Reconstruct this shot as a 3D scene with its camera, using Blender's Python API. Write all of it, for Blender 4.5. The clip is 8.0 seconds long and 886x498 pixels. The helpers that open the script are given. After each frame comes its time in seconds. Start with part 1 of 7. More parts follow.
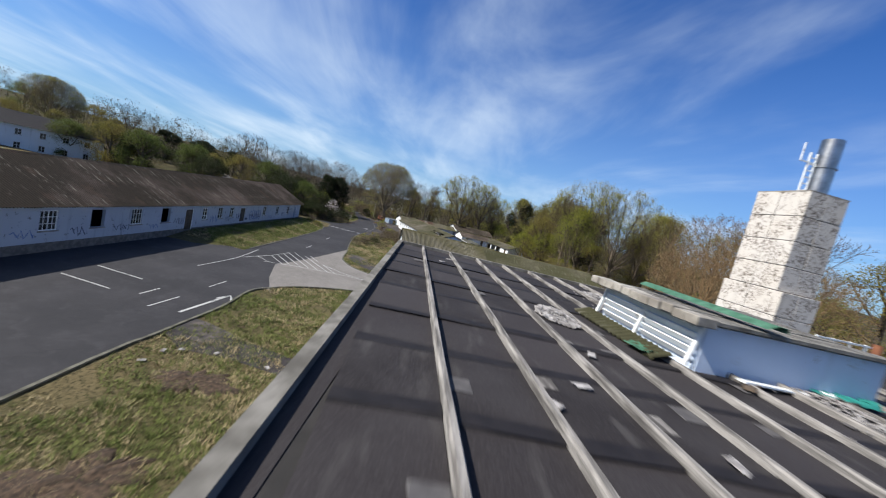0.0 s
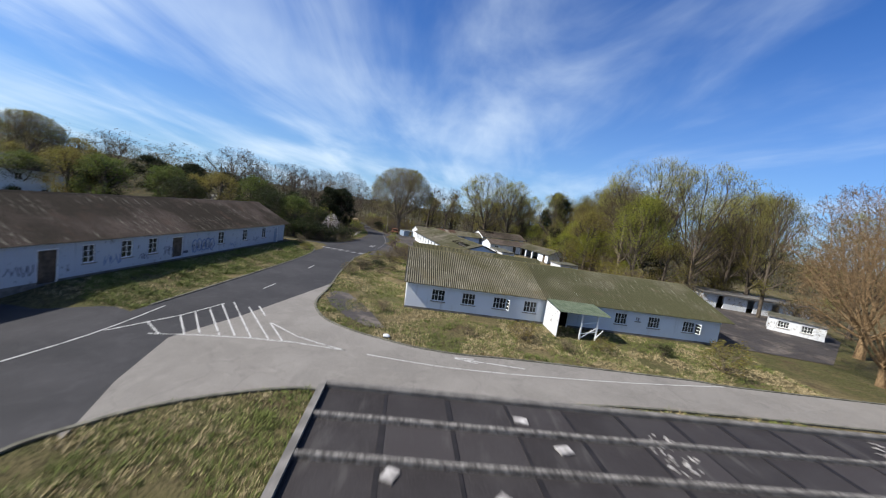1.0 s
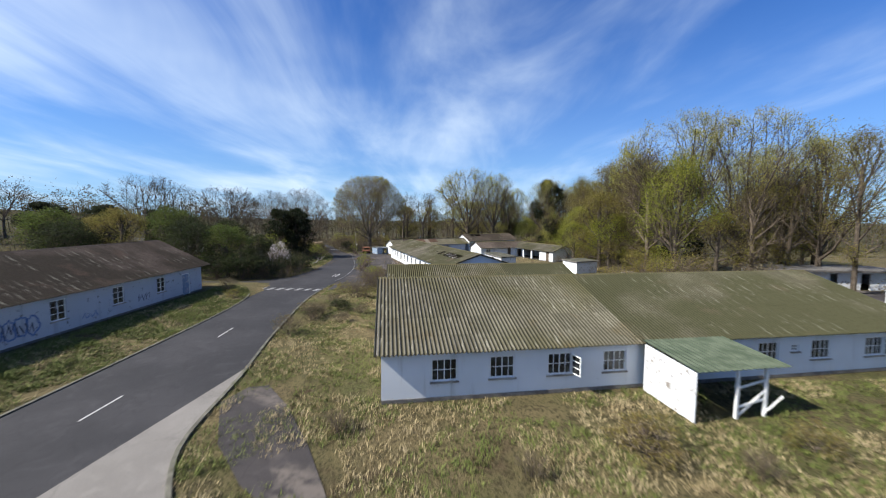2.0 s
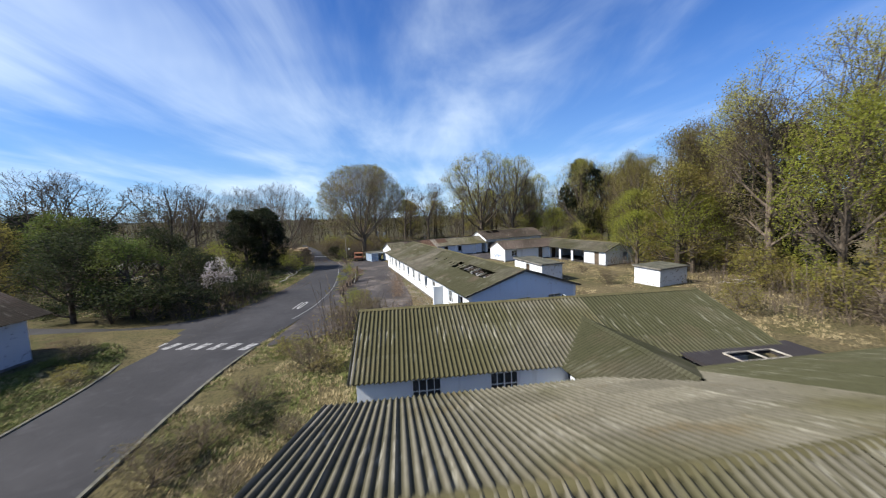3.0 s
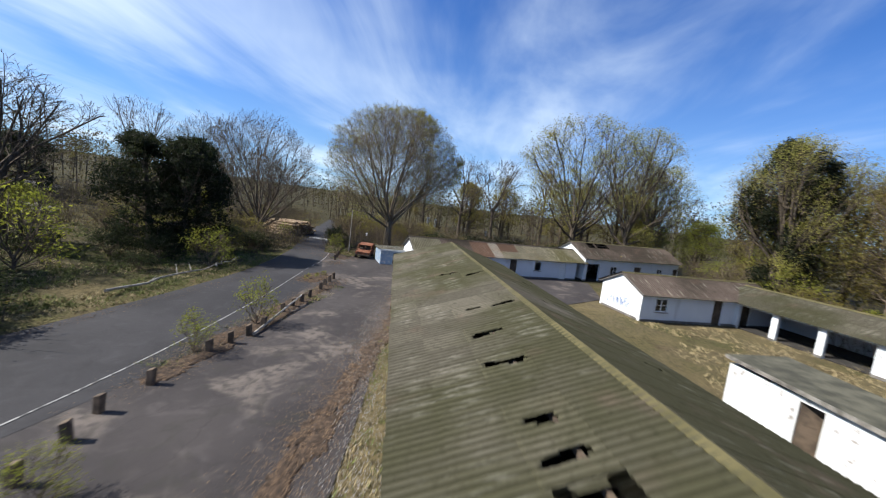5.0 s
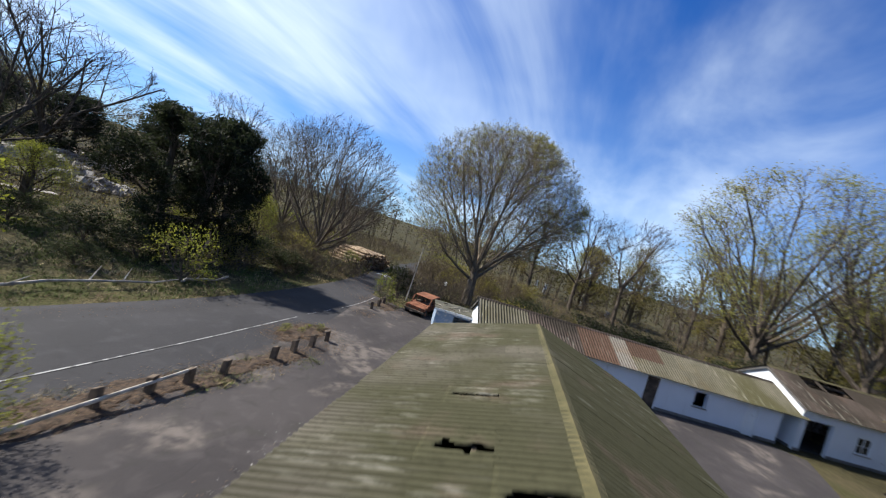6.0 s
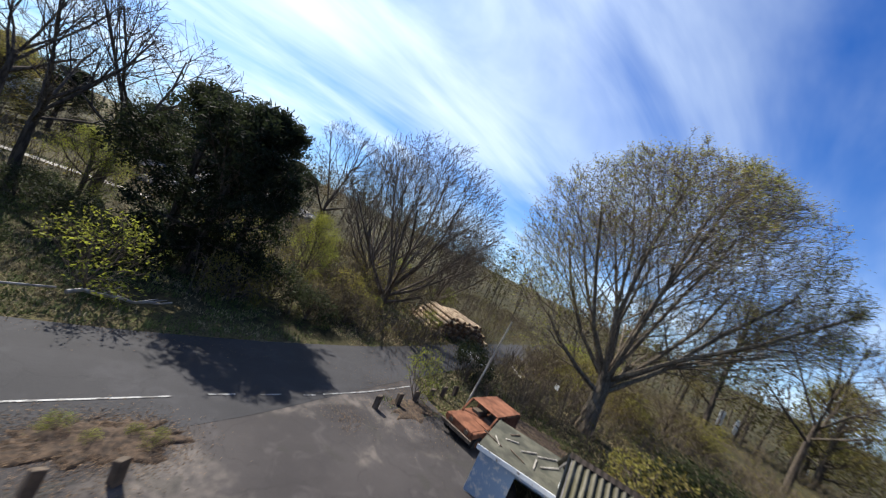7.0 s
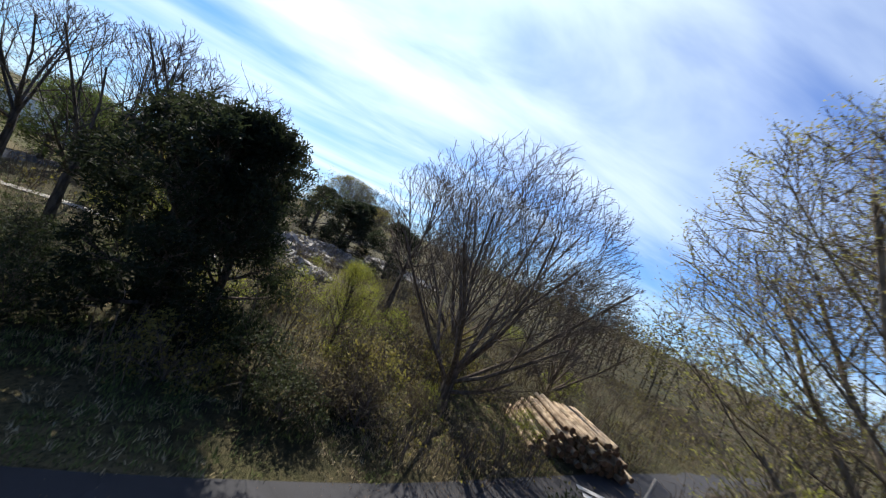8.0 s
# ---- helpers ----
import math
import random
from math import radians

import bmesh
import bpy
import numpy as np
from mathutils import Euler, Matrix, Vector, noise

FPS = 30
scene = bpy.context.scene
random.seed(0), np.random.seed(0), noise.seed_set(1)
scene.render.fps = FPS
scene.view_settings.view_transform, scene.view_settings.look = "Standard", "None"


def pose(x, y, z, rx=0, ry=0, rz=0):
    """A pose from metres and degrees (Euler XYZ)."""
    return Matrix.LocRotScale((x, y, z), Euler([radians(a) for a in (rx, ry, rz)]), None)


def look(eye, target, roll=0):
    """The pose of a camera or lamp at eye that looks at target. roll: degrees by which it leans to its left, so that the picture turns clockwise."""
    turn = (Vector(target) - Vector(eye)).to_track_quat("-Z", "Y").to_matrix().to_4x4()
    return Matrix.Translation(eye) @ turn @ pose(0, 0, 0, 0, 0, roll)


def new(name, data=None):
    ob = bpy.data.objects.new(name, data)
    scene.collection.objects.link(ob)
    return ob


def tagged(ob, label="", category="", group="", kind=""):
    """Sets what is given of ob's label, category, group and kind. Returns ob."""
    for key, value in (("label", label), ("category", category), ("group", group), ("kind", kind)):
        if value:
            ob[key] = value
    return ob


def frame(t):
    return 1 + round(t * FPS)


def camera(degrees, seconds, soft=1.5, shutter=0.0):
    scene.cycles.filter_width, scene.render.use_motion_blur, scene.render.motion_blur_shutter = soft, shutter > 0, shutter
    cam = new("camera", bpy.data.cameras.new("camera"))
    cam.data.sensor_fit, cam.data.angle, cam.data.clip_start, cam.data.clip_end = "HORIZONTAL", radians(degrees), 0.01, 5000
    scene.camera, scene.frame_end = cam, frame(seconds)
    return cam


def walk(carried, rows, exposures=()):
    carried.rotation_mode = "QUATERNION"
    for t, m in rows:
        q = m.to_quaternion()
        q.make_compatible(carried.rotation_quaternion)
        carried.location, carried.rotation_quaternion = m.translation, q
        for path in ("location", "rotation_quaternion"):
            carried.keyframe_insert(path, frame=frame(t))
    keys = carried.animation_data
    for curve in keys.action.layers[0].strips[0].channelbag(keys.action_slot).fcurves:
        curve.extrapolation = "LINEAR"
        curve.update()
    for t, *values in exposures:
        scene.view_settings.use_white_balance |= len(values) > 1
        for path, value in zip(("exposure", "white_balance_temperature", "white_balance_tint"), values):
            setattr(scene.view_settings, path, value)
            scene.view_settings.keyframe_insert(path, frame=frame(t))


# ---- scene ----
cam = camera(100.0, 8.0, 1.1, 0.22)
# seconds, eye x y z, yaw to the left, pitch up, lean to the right
PATH_ROWS = [
    (0.0, -0.17, 0.40, 8.45, -3.49, -6.15, -13.99),
    (0.5, 0.70, 7.63, 8.30, 0.39, -6.30, -13.45),
    (0.8, 0.94, 12.32, 8.26, 1.74, -5.92, -11.07),
    (1.0, 0.57, 16.20, 8.14, 0.65, -5.92, -8.49),
    (1.5, -0.14, 23.51, 7.69, -1.72, -4.91, -3.25),
    (1.7, -0.28, 26.13, 7.47, -2.44, -4.28, -1.87),
    (2.8, -0.37, 44.67, 7.71, -1.24, -5.12, 2.23),
    (3.0, -0.42, 47.95, 7.65, -1.50, -5.28, 2.26),
    (3.5, -0.67, 55.29, 7.57, -1.61, -6.87, 1.86),
    (4.0, -0.55, 62.42, 7.52, -0.64, -7.45, -0.01),
    (4.2, -0.69, 65.10, 7.32, -0.37, -7.42, -1.33),
    (5.3, 0.10, 81.16, 6.37, 13.11, -5.55, -9.28),
    (5.5, 0.03, 83.57, 6.27, 16.88, -4.10, -11.21),
    (6.0, -0.70, 90.16, 6.17, 27.01, -1.91, -16.52),
    (6.5, -2.28, 96.71, 5.92, 39.56, 0.13, -21.75),
    (7.0, -4.10, 102.12, 6.49, 52.39, 0.57, -24.99),
    (7.5, -6.87, 107.00, 6.37, 65.36, 2.34, -25.42),
    (8.0, -10.31, 110.23, 7.25, 76.69, 1.62, -23.79),
]
EXPOSURES = [(0.0, 0.72), (1.5, 0.88), (4.0, 0.98), (6.0, 1.03), (7.0, 1.12), (8.0, 1.08)]
walk(cam, [(t, pose(x, y, z, 0, 0, yaw) @ pose(0, 0, 0, 90 + pitch, 0, 0) @ pose(0, 0, 0, 0, 0, -lean))
           for t, x, y, z, yaw, pitch, lean in PATH_ROWS], EXPOSURES)

# ---- world and sun ----
SUN_YAW, SUN_UP = 104.0, 43.5
sun_way = Vector((-math.sin(radians(SUN_YAW)) * math.cos(radians(SUN_UP)), math.cos(radians(SUN_YAW)) * math.cos(radians(SUN_UP)), math.sin(radians(SUN_UP))))
sun_data = bpy.data.lights.new("sun", "SUN")
sun_data.energy, sun_data.angle, sun_data.color = 5.0, radians(0.55), (1.0, 0.945, 0.86)
sun_ob = new("sun", sun_data)
sun_ob.matrix_world = look((0, 0, 60), Vector((0, 0, 60)) - sun_way)

world = bpy.data.worlds.new("sky")
scene.world = world
world.use_nodes = True
wn, wl = world.node_tree.nodes, world.node_tree.links
wn.clear()


def wnode(kind, **kw):
    n = wn.new(kind)
    for key, val in kw.items():
        if key == "operation":
            n.operation = val
        elif key == "blend_type":
            n.blend_type = val
        elif key == "data_type":
            n.data_type = val
    return n


w_out = wnode("ShaderNodeOutputWorld")
w_bg = wnode("ShaderNodeBackground")
w_bg.inputs["Strength"].default_value = 0.057
w_sky = wnode("ShaderNodeTexSky")
w_sky.sky_type = "NISHITA"
w_sky.sun_disc = False
w_sky.sun_elevation = radians(SUN_UP)
w_sky.sun_rotation = math.atan2(sun_way.x, sun_way.y)
w_sky.air_density, w_sky.dust_density, w_sky.ozone_density = 1.0, 0.2, 3.0
w_tc = wnode("ShaderNodeTexCoord")
w_sep = wnode("ShaderNodeSeparateXYZ")
wl.new(w_tc.outputs["Generated"], w_sep.inputs[0])


def wmath(op, a, b=None, c=None):
    n = wnode("ShaderNodeMath", operation=op)
    for i, v in enumerate((a, b, c)):
        if v is None:
            continue
        if isinstance(v, (int, float)):
            n.inputs[i].default_value = v
        else:
            wl.new(v, n.inputs[i])
    return n.outputs[0]


# thin cirrus: streaks on a high flat layer, drawn out along one wind
up = wmath("MAXIMUM", w_sep.outputs[2], 0.0)
den = wmath("ADD", up, 0.12)
cx = wmath("DIVIDE", w_sep.outputs[0], den)
cy = wmath("DIVIDE", w_sep.outputs[1], den)
w_comb = wnode("ShaderNodeCombineXYZ")
wl.new(cx, w_comb.inputs[0])
wl.new(cy, w_comb.inputs[1])
w_map = wnode("ShaderNodeMapping")
w_map.inputs["Rotation"].default_value = (0, 0, radians(10))
w_map.inputs["Scale"].default_value = (1.0, 0.34, 1.0)
wl.new(w_comb.outputs[0], w_map.inputs[0])
w_n1 = wnode("ShaderNodeTexNoise")
w_n1.inputs["Scale"].default_value, w_n1.inputs["Detail"].default_value = 1.3, 6.0
w_n1.inputs["Roughness"].default_value, w_n1.inputs["Distortion"].default_value = 0.55, 0.5
wl.new(w_map.outputs[0], w_n1.inputs["Vector"])
w_n2 = wnode("ShaderNodeTexNoise")
w_n2.inputs["Scale"].default_value, w_n2.inputs["Detail"].default_value = 0.55, 4.0
wl.new(w_comb.outputs[0], w_n2.inputs["Vector"])
band = wmath("ADD", wmath("MULTIPLY", w_n1.outputs[0], 0.75), wmath("MULTIPLY", w_n2.outputs[0], 0.5))
w_dot = wnode("ShaderNodeVectorMath", operation="DOT_PRODUCT")
wl.new(w_tc.outputs["Generated"], w_dot.inputs[0])
w_dot.inputs[1].default_value = sun_way
# the veil is thicker and brighter round the sun, as thin ice cloud is
near_sun = wmath("POWER", wmath("MAXIMUM", w_dot.outputs["Value"], 0.0), 4.0)
band = wmath("ADD", band, wmath("MULTIPLY", near_sun, 0.30))
# less cloud towards the east
band = wmath("ADD", band, wmath("MULTIPLY", w_sep.outputs[0], -0.04))
band = wmath("ADD", band, wmath("MULTIPLY", wmath("POWER", wmath("MAXIMUM", w_sep.outputs[1], 0.0), 6.0), 0.10))
w_ramp = wnode("ShaderNodeMapRange")
w_ramp.interpolation_type = "SMOOTHSTEP"
wl.new(band, w_ramp.inputs["Value"])
w_ramp.inputs["From Min"].default_value, w_ramp.inputs["From Max"].default_value = 0.55, 1.06
w_ramp.inputs["To Min"].default_value, w_ramp.inputs["To Max"].default_value = 0.0, 0.92
low = wmath("SUBTRACT", 1.0, wmath("MULTIPLY", up, 1.3))
haze = wmath("MULTIPLY", wmath("POWER", wmath("MAXIMUM", low, 0.0), 3.0), 0.76)
glow = wmath("POWER", wmath("MAXIMUM", w_dot.outputs["Value"], 0.0), 10.0)


def tinted(value, rgb):
    n = wnode("ShaderNodeCombineColor")
    for i, k in enumerate(rgb):
        wl.new(wmath("MULTIPLY", value, k), n.inputs[i])
    return n.outputs[0]


def blend(factor, a, b):
    n = wnode("ShaderNodeMix", data_type="RGBA")
    wl.new(factor, n.inputs["Factor"])
    wl.new(a, n.inputs["A"])
    wl.new(b, n.inputs["B"])
    return n.outputs["Result"]


w_tint = wnode("ShaderNodeMix", data_type="RGBA", blend_type="MULTIPLY")
w_tint.inputs["Factor"].default_value = 1.0
wl.new(w_sky.outputs[0], w_tint.inputs["A"])
w_tint.inputs["B"].default_value = (0.21, 0.68, 1.40, 1.0)
# blue haze towards the horizon, then the white ice cloud over it
hazy = blend(haze, w_tint.outputs["Result"], tinted(wmath("ADD", 7.4, wmath("MULTIPLY", glow, 6.0)), (0.60, 0.88, 1.15)))
cloudy = blend(w_ramp.outputs["Result"], hazy, tinted(wmath("ADD", 10.4, wmath("MULTIPLY", glow, 6.0)), (0.82, 0.96, 1.10)))
wl.new(cloudy, w_bg.inputs["Color"])
wl.new(w_bg.outputs[0], w_out.inputs["Surface"])

# ---- materials ----


class Mat:
    """A node material with a few short-hands."""

    def __init__(self, name, rough=0.8, metal=0.0, spec=0.3, tone=1.0):
        self.m = bpy.data.materials.new(name)
        self.tone = tone
        self.m.use_nodes = True
        self.n, self.l = self.m.node_tree.nodes, self.m.node_tree.links
        self.b = self.n["Principled BSDF"]
        self.b.inputs["Roughness"].default_value = rough
        self.b.inputs["Metallic"].default_value = metal
        self.b.inputs["Specular IOR Level"].default_value = spec
        self.pos = self.n.new("ShaderNodeNewGeometry").outputs["Position"]
        self.loc = self.n.new("ShaderNodeTexCoord").outputs["Object"]
        self.info = self.n.new("ShaderNodeObjectInfo")

    def noise(self, scale, detail=4.0, stretch=(1, 1, 1), vec=None, rough=0.55, dist=0.0):
        mp = self.n.new("ShaderNodeMapping")
        mp.inputs["Scale"].default_value = stretch
        self.l.new(vec if vec is not None else self.pos, mp.inputs[0])
        t = self.n.new("ShaderNodeTexNoise")
        t.inputs["Scale"].default_value, t.inputs["Detail"].default_value = scale, detail
        t.inputs["Roughness"].default_value, t.inputs["Distortion"].default_value = rough, dist
        self.l.new(mp.outputs[0], t.inputs["Vector"])
        return t.outputs[0]

    def voronoi(self, scale, vec=None, feature="F1"):
        t = self.n.new("ShaderNodeTexVoronoi")
        t.feature = feature
        t.inputs["Scale"].default_value = scale
        self.l.new(vec if vec is not None else self.pos, t.inputs["Vector"])
        return t.outputs["Distance"]

    def step(self, v, lo, hi, a=0.0, b=1.0):
        r = self.n.new("ShaderNodeMapRange")
        r.interpolation_type = "SMOOTHSTEP"
        self.l.new(v, r.inputs["Value"])
        for key, val in (("From Min", lo), ("From Max", hi), ("To Min", a), ("To Max", b)):
            r.inputs[key].default_value = val
        return r.outputs["Result"]

    def mix(self, f, a, b, mode="MIX"):
        x = self.n.new("ShaderNodeMix")
        x.data_type, x.blend_type = "RGBA", mode
        for key, val in (("Factor", f), ("A", a), ("B", b)):
            if isinstance(val, (int, float)):
                x.inputs[key].default_value = val
            elif isinstance(val, tuple):
                x.inputs[key].default_value = (*val, 1.0)
            else:
                self.l.new(val, x.inputs[key])
        return x.outputs["Result"]

    def math(self, op, a, b=None):
        x = self.n.new("ShaderNodeMath")
        x.operation = op
        for i, v in enumerate((a, b)):
            if v is None:
                continue
            if isinstance(v, (int, float)):
                x.inputs[i].default_value = v
            else:
                self.l.new(v, x.inputs[i])
        return x.outputs[0]

    def done(self, colour, bump=None, strength=0.3, dist=0.02, rough=None):
        if self.tone != 1.0:
            colour = self.mix(1.0, colour, (self.tone,) * 3, "MULTIPLY")
        if isinstance(colour, tuple):
            self.b.inputs["Base Color"].default_value = (*colour, 1.0)
        else:
            self.l.new(colour, self.b.inputs["Base Color"])
        if bump is not None:
            k = self.n.new("ShaderNodeBump")
            k.inputs["Strength"].default_value, k.inputs["Distance"].default_value = strength, dist
            self.l.new(bump, k.inputs["Height"])
            self.l.new(k.outputs[0], self.b.inputs["Normal"])
        if rough is not None:
            self.l.new(rough, self.b.inputs["Roughness"])
        return self.m


def ground_mat():
    a = Mat("rough_grass", 0.95, spec=0.1, tone=0.54)
    big, mid, fine = a.noise(0.10, 3), a.noise(0.7, 5), a.noise(14, 4, rough=0.7)
    c = a.mix(a.step(big, 0.38, 0.60), (0.26, 0.205, 0.105), (0.095, 0.105, 0.032))
    c = a.mix(a.step(mid, 0.44, 0.66), c, (0.165, 0.140, 0.066))
    c = a.mix(a.step(a.noise(0.33, 4), 0.55, 0.70), c, (0.105, 0.070, 0.042))
    c = a.mix(a.step(fine, 0.38, 0.75, 0.0, 0.6), c, (0.32, 0.265, 0.15))
    c = a.mix(a.step(a.noise(9, 3), 0.46, 0.68, 0.0, 0.8), c, (0.036, 0.038, 0.016))
    c = a.mix(a.step(a.noise(1.9, 6, rough=0.7, dist=1.5), 0.50, 0.66, 0.0, 0.75), c, (0.075, 0.060, 0.034))
    sp = a.n.new("ShaderNodeSeparateXYZ")
    a.l.new(a.pos, sp.inputs[0])
    # trodden straw between the eastern sheds
    dry = a.math("MULTIPLY", a.math("MULTIPLY", a.step(sp.outputs[0], 3.0, 9.0), a.step(sp.outputs[1], 60.0, 68.0)), a.step(a.noise(0.28, 5), 0.40, 0.62, 0.05, 0.65))
    c = a.mix(dry, c, a.mix(a.step(a.noise(5.0, 6), 0.36, 0.66), (0.12, 0.095, 0.056), (0.29, 0.235, 0.14)))
    # leaf mould in the west and north; slope darkened partly for conifer shadows
    wood = a.math("MAXIMUM", a.math("MULTIPLY", a.step(sp.outputs[1], 76.0, 82.0), a.step(sp.outputs[0], -24.0, -19.0, 1.0, 0.0)), a.math("MULTIPLY", a.step(sp.outputs[1], 101.0, 108.0), a.step(sp.outputs[0], -22.0, -19.0, 1.0, 0.0)))
    far_n = a.step(sp.outputs[1], 112.0, 122.0)
    mould = a.math("MULTIPLY", a.math("MAXIMUM", wood, far_n), a.step(a.noise(0.22, 4), 0.40, 0.60, 0.6, 0.97))
    c = a.mix(mould, c, a.mix(a.step(a.noise(3.0, 6), 0.4, 0.68), (0.036, 0.036, 0.017), (0.105, 0.088, 0.044)))
    return a.done(c, a.noise(22, 5, rough=0.7), 0.9, 0.08)


def asphalt_mat(name, base, light, worn=0.5, sand=0.0):
    a = Mat(name, 0.86, spec=0.25, tone=0.64)
    c = a.mix(a.step(a.noise(0.25, 4), 0.35, 0.70), base, light)
    c = a.mix(a.step(a.noise(1.3, 6, dist=1.0), 0.50, 0.72, 0.0, worn), c, tuple(1.7 * v for v in light))
    c = a.mix(a.step(a.noise(0.5, 4, stretch=(1.0, 0.12, 1.0)), 0.55, 0.70, 0.0, 0.35), c, tuple(0.6 * v for v in base))
    bent = a.n.new("ShaderNodeVectorMath")
    bent.operation = "ADD"
    jog = a.n.new("ShaderNodeTexNoise")
    jog.inputs["Scale"].default_value, jog.inputs["Detail"].default_value = 1.2, 4.0
    a.l.new(a.pos, jog.inputs["Vector"])
    a.l.new(a.pos, bent.inputs[0])
    a.l.new(jog.outputs["Color"], bent.inputs[1])
    crack = a.voronoi(0.34, vec=bent.outputs[0], feature="DISTANCE_TO_EDGE")
    c = a.mix(a.step(crack, 0.004, 0.014, 0.30, 0.0), c, tuple(0.45 * v for v in base))
    grit = a.noise(160, 2, rough=0.8)
    if sand:
        # blown sand and crushed leaf in loose drifts
        drift = a.math("MULTIPLY", a.step(a.noise(0.33, 5, dist=0.8), 0.50, 0.66), a.step(a.noise(2.4, 6), 0.30, 0.60))
        c = a.mix(a.math("MULTIPLY", drift, sand), c, (0.30, 0.255, 0.215))
        c = a.mix(a.step(a.noise(0.9, 6, dist=1.2), 0.56, 0.68, 0.0, 0.6), c, (0.035, 0.034, 0.028))
    c = a.mix(a.step(grit, 0.40, 0.70, 0.0, 0.35), c, tuple(2.2 * v for v in light))
    return a.done(c, grit, 0.35, 0.01)


def paint_mat(name, colour, under, worn=0.55, rough=0.6, size=3.2):
    a = Mat(name, rough, spec=0.25)
    c = a.mix(a.step(a.noise(0.5, 3), 0.3, 0.7, 0.0, 0.28), colour, tuple(0.72 * v for v in colour))
    c = a.mix(a.step(a.noise(size, 9, rough=0.72), worn, worn + 0.06), c, under)
    c = a.mix(a.step(a.noise(2.0, 5, stretch=(1, 1, 0.10)), 0.58, 0.80, 0.0, 0.45), c, tuple(0.5 * v for v in under))
    return a.done(c, a.noise(18, 4), 0.25, 0.01)


def flaking_mat(name, colour, under):
    """Old masonry paint: small flakes lost in clusters, hairline cracks and grey run-off."""
    a = Mat(name, 0.75, spec=0.2)
    c = a.mix(a.step(a.noise(0.9, 4), 0.35, 0.70, 0.0, 0.5), colour, (0.47, 0.43, 0.38))
    flakes = a.math("MULTIPLY", a.step(a.noise(11.0, 7, rough=0.7), 0.50, 0.56), a.step(a.noise(1.3, 4, dist=0.6), 0.38, 0.54))
    c = a.mix(flakes, c, under)
    c = a.mix(a.math("MULTIPLY", a.step(a.voronoi(2.6, feature="DISTANCE_TO_EDGE"), 0.004, 0.02, 0.7, 0.0), a.step(a.noise(0.8, 3), 0.42, 0.62)), c, under)
    c = a.mix(a.step(a.noise(1.6, 5, stretch=(1, 1, 0.10)), 0.56, 0.78, 0.0, 0.5), c, (0.26, 0.24, 0.21))
    return a.done(c, a.noise(14, 5), 0.4, 0.01)


def sheet_mat(name, grey, moss, rust, moss_at, streak=0.5):
    """Weathered fibre-cement sheets: grey, moss in broad areas, pale streaks down the fall."""
    a = Mat(name, 0.93, spec=0.12, tone=0.62)
    c = a.mix(a.info.outputs["Random"], tuple(0.82 * v for v in grey), tuple(1.18 * v for v in grey))
    c = a.mix(a.step(a.noise(0.16, 4), moss_at - 0.09, moss_at + 0.09, 0.0, 0.93), c, moss)
    c = a.mix(a.step(a.noise(0.6, 5), 0.56, 0.72, 0.0, 0.6), c, rust)
    # each wave's trough is coloured darker, standing in for shade in the grooves
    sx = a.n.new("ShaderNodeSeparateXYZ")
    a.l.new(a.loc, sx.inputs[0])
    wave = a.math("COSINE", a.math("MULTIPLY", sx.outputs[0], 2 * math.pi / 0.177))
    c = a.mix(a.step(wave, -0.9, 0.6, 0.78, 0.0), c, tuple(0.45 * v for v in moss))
    st = a.noise(2.2, 5, stretch=(2.6, 0.28, 1.0), vec=a.loc, rough=0.65)
    st2 = a.math("MULTIPLY", a.step(st, 0.54, 0.70), a.step(a.noise(0.45, 3), 0.46, 0.62))
    c = a.mix(a.math("MULTIPLY", st2, streak), c, (0.50, 0.48, 0.40))
    c = a.mix(a.step(a.noise(6, 6, rough=0.7), 0.48, 0.75, 0.0, 0.55), c, tuple(0.42 * v for v in moss))
    return a.done(c, a.noise(40, 5), 0.35, 0.008)


def bark_mat(name, dark, light):
    a = Mat(name, 0.95, spec=0.1, tone=0.85)
    c = a.mix(a.step(a.noise(7, 5, stretch=(1, 1, 0.3)), 0.35, 0.70), dark, light)
    return a.done(c, a.noise(20, 4, stretch=(1, 1, 0.25)), 0.6, 0.03)


def leaf_mat(name, dark, light, warm):
    a = Mat(name, 0.75, spec=0.2, tone=0.74)
    c = a.mix(a.info.outputs["Random"], dark, light)
    c = a.mix(a.step(a.noise(0.35, 3), 0.35, 0.68), c, warm)
    c = a.mix(a.step(a.noise(2.6, 3), 0.40, 0.70, 0.0, 0.75), c, tuple(1.5 * v for v in light))
    m = a.done(c)
    tr = a.n.new("ShaderNodeBsdfTranslucent")
    a.l.new(a.b.inputs["Base Color"].links[0].from_socket, tr.inputs["Color"])
    ad = a.n.new("ShaderNodeMixShader")
    ad.inputs[0].default_value = 0.5
    a.l.new(a.b.outputs[0], ad.inputs[1])
    a.l.new(tr.outputs[0], ad.inputs[2])
    a.l.new(ad.outputs[0], a.n["Material Output"].inputs["Surface"])
    return m


def plain_mat(name, c1, c2, scale=3.0, rough=0.7, metal=0.0, bump=0.2, stretch=(1, 1, 1)):
    a = Mat(name, rough, metal)
    c = a.mix(a.step(a.noise(scale, 6, stretch=stretch), 0.32, 0.70), c1, c2)
    c = a.mix(a.step(a.noise(scale * 7, 4), 0.45, 0.80, 0.0, 0.4), c, tuple(0.6 * v for v in c1))
    return a.done(c, a.noise(scale * 10, 4), bump, 0.01)


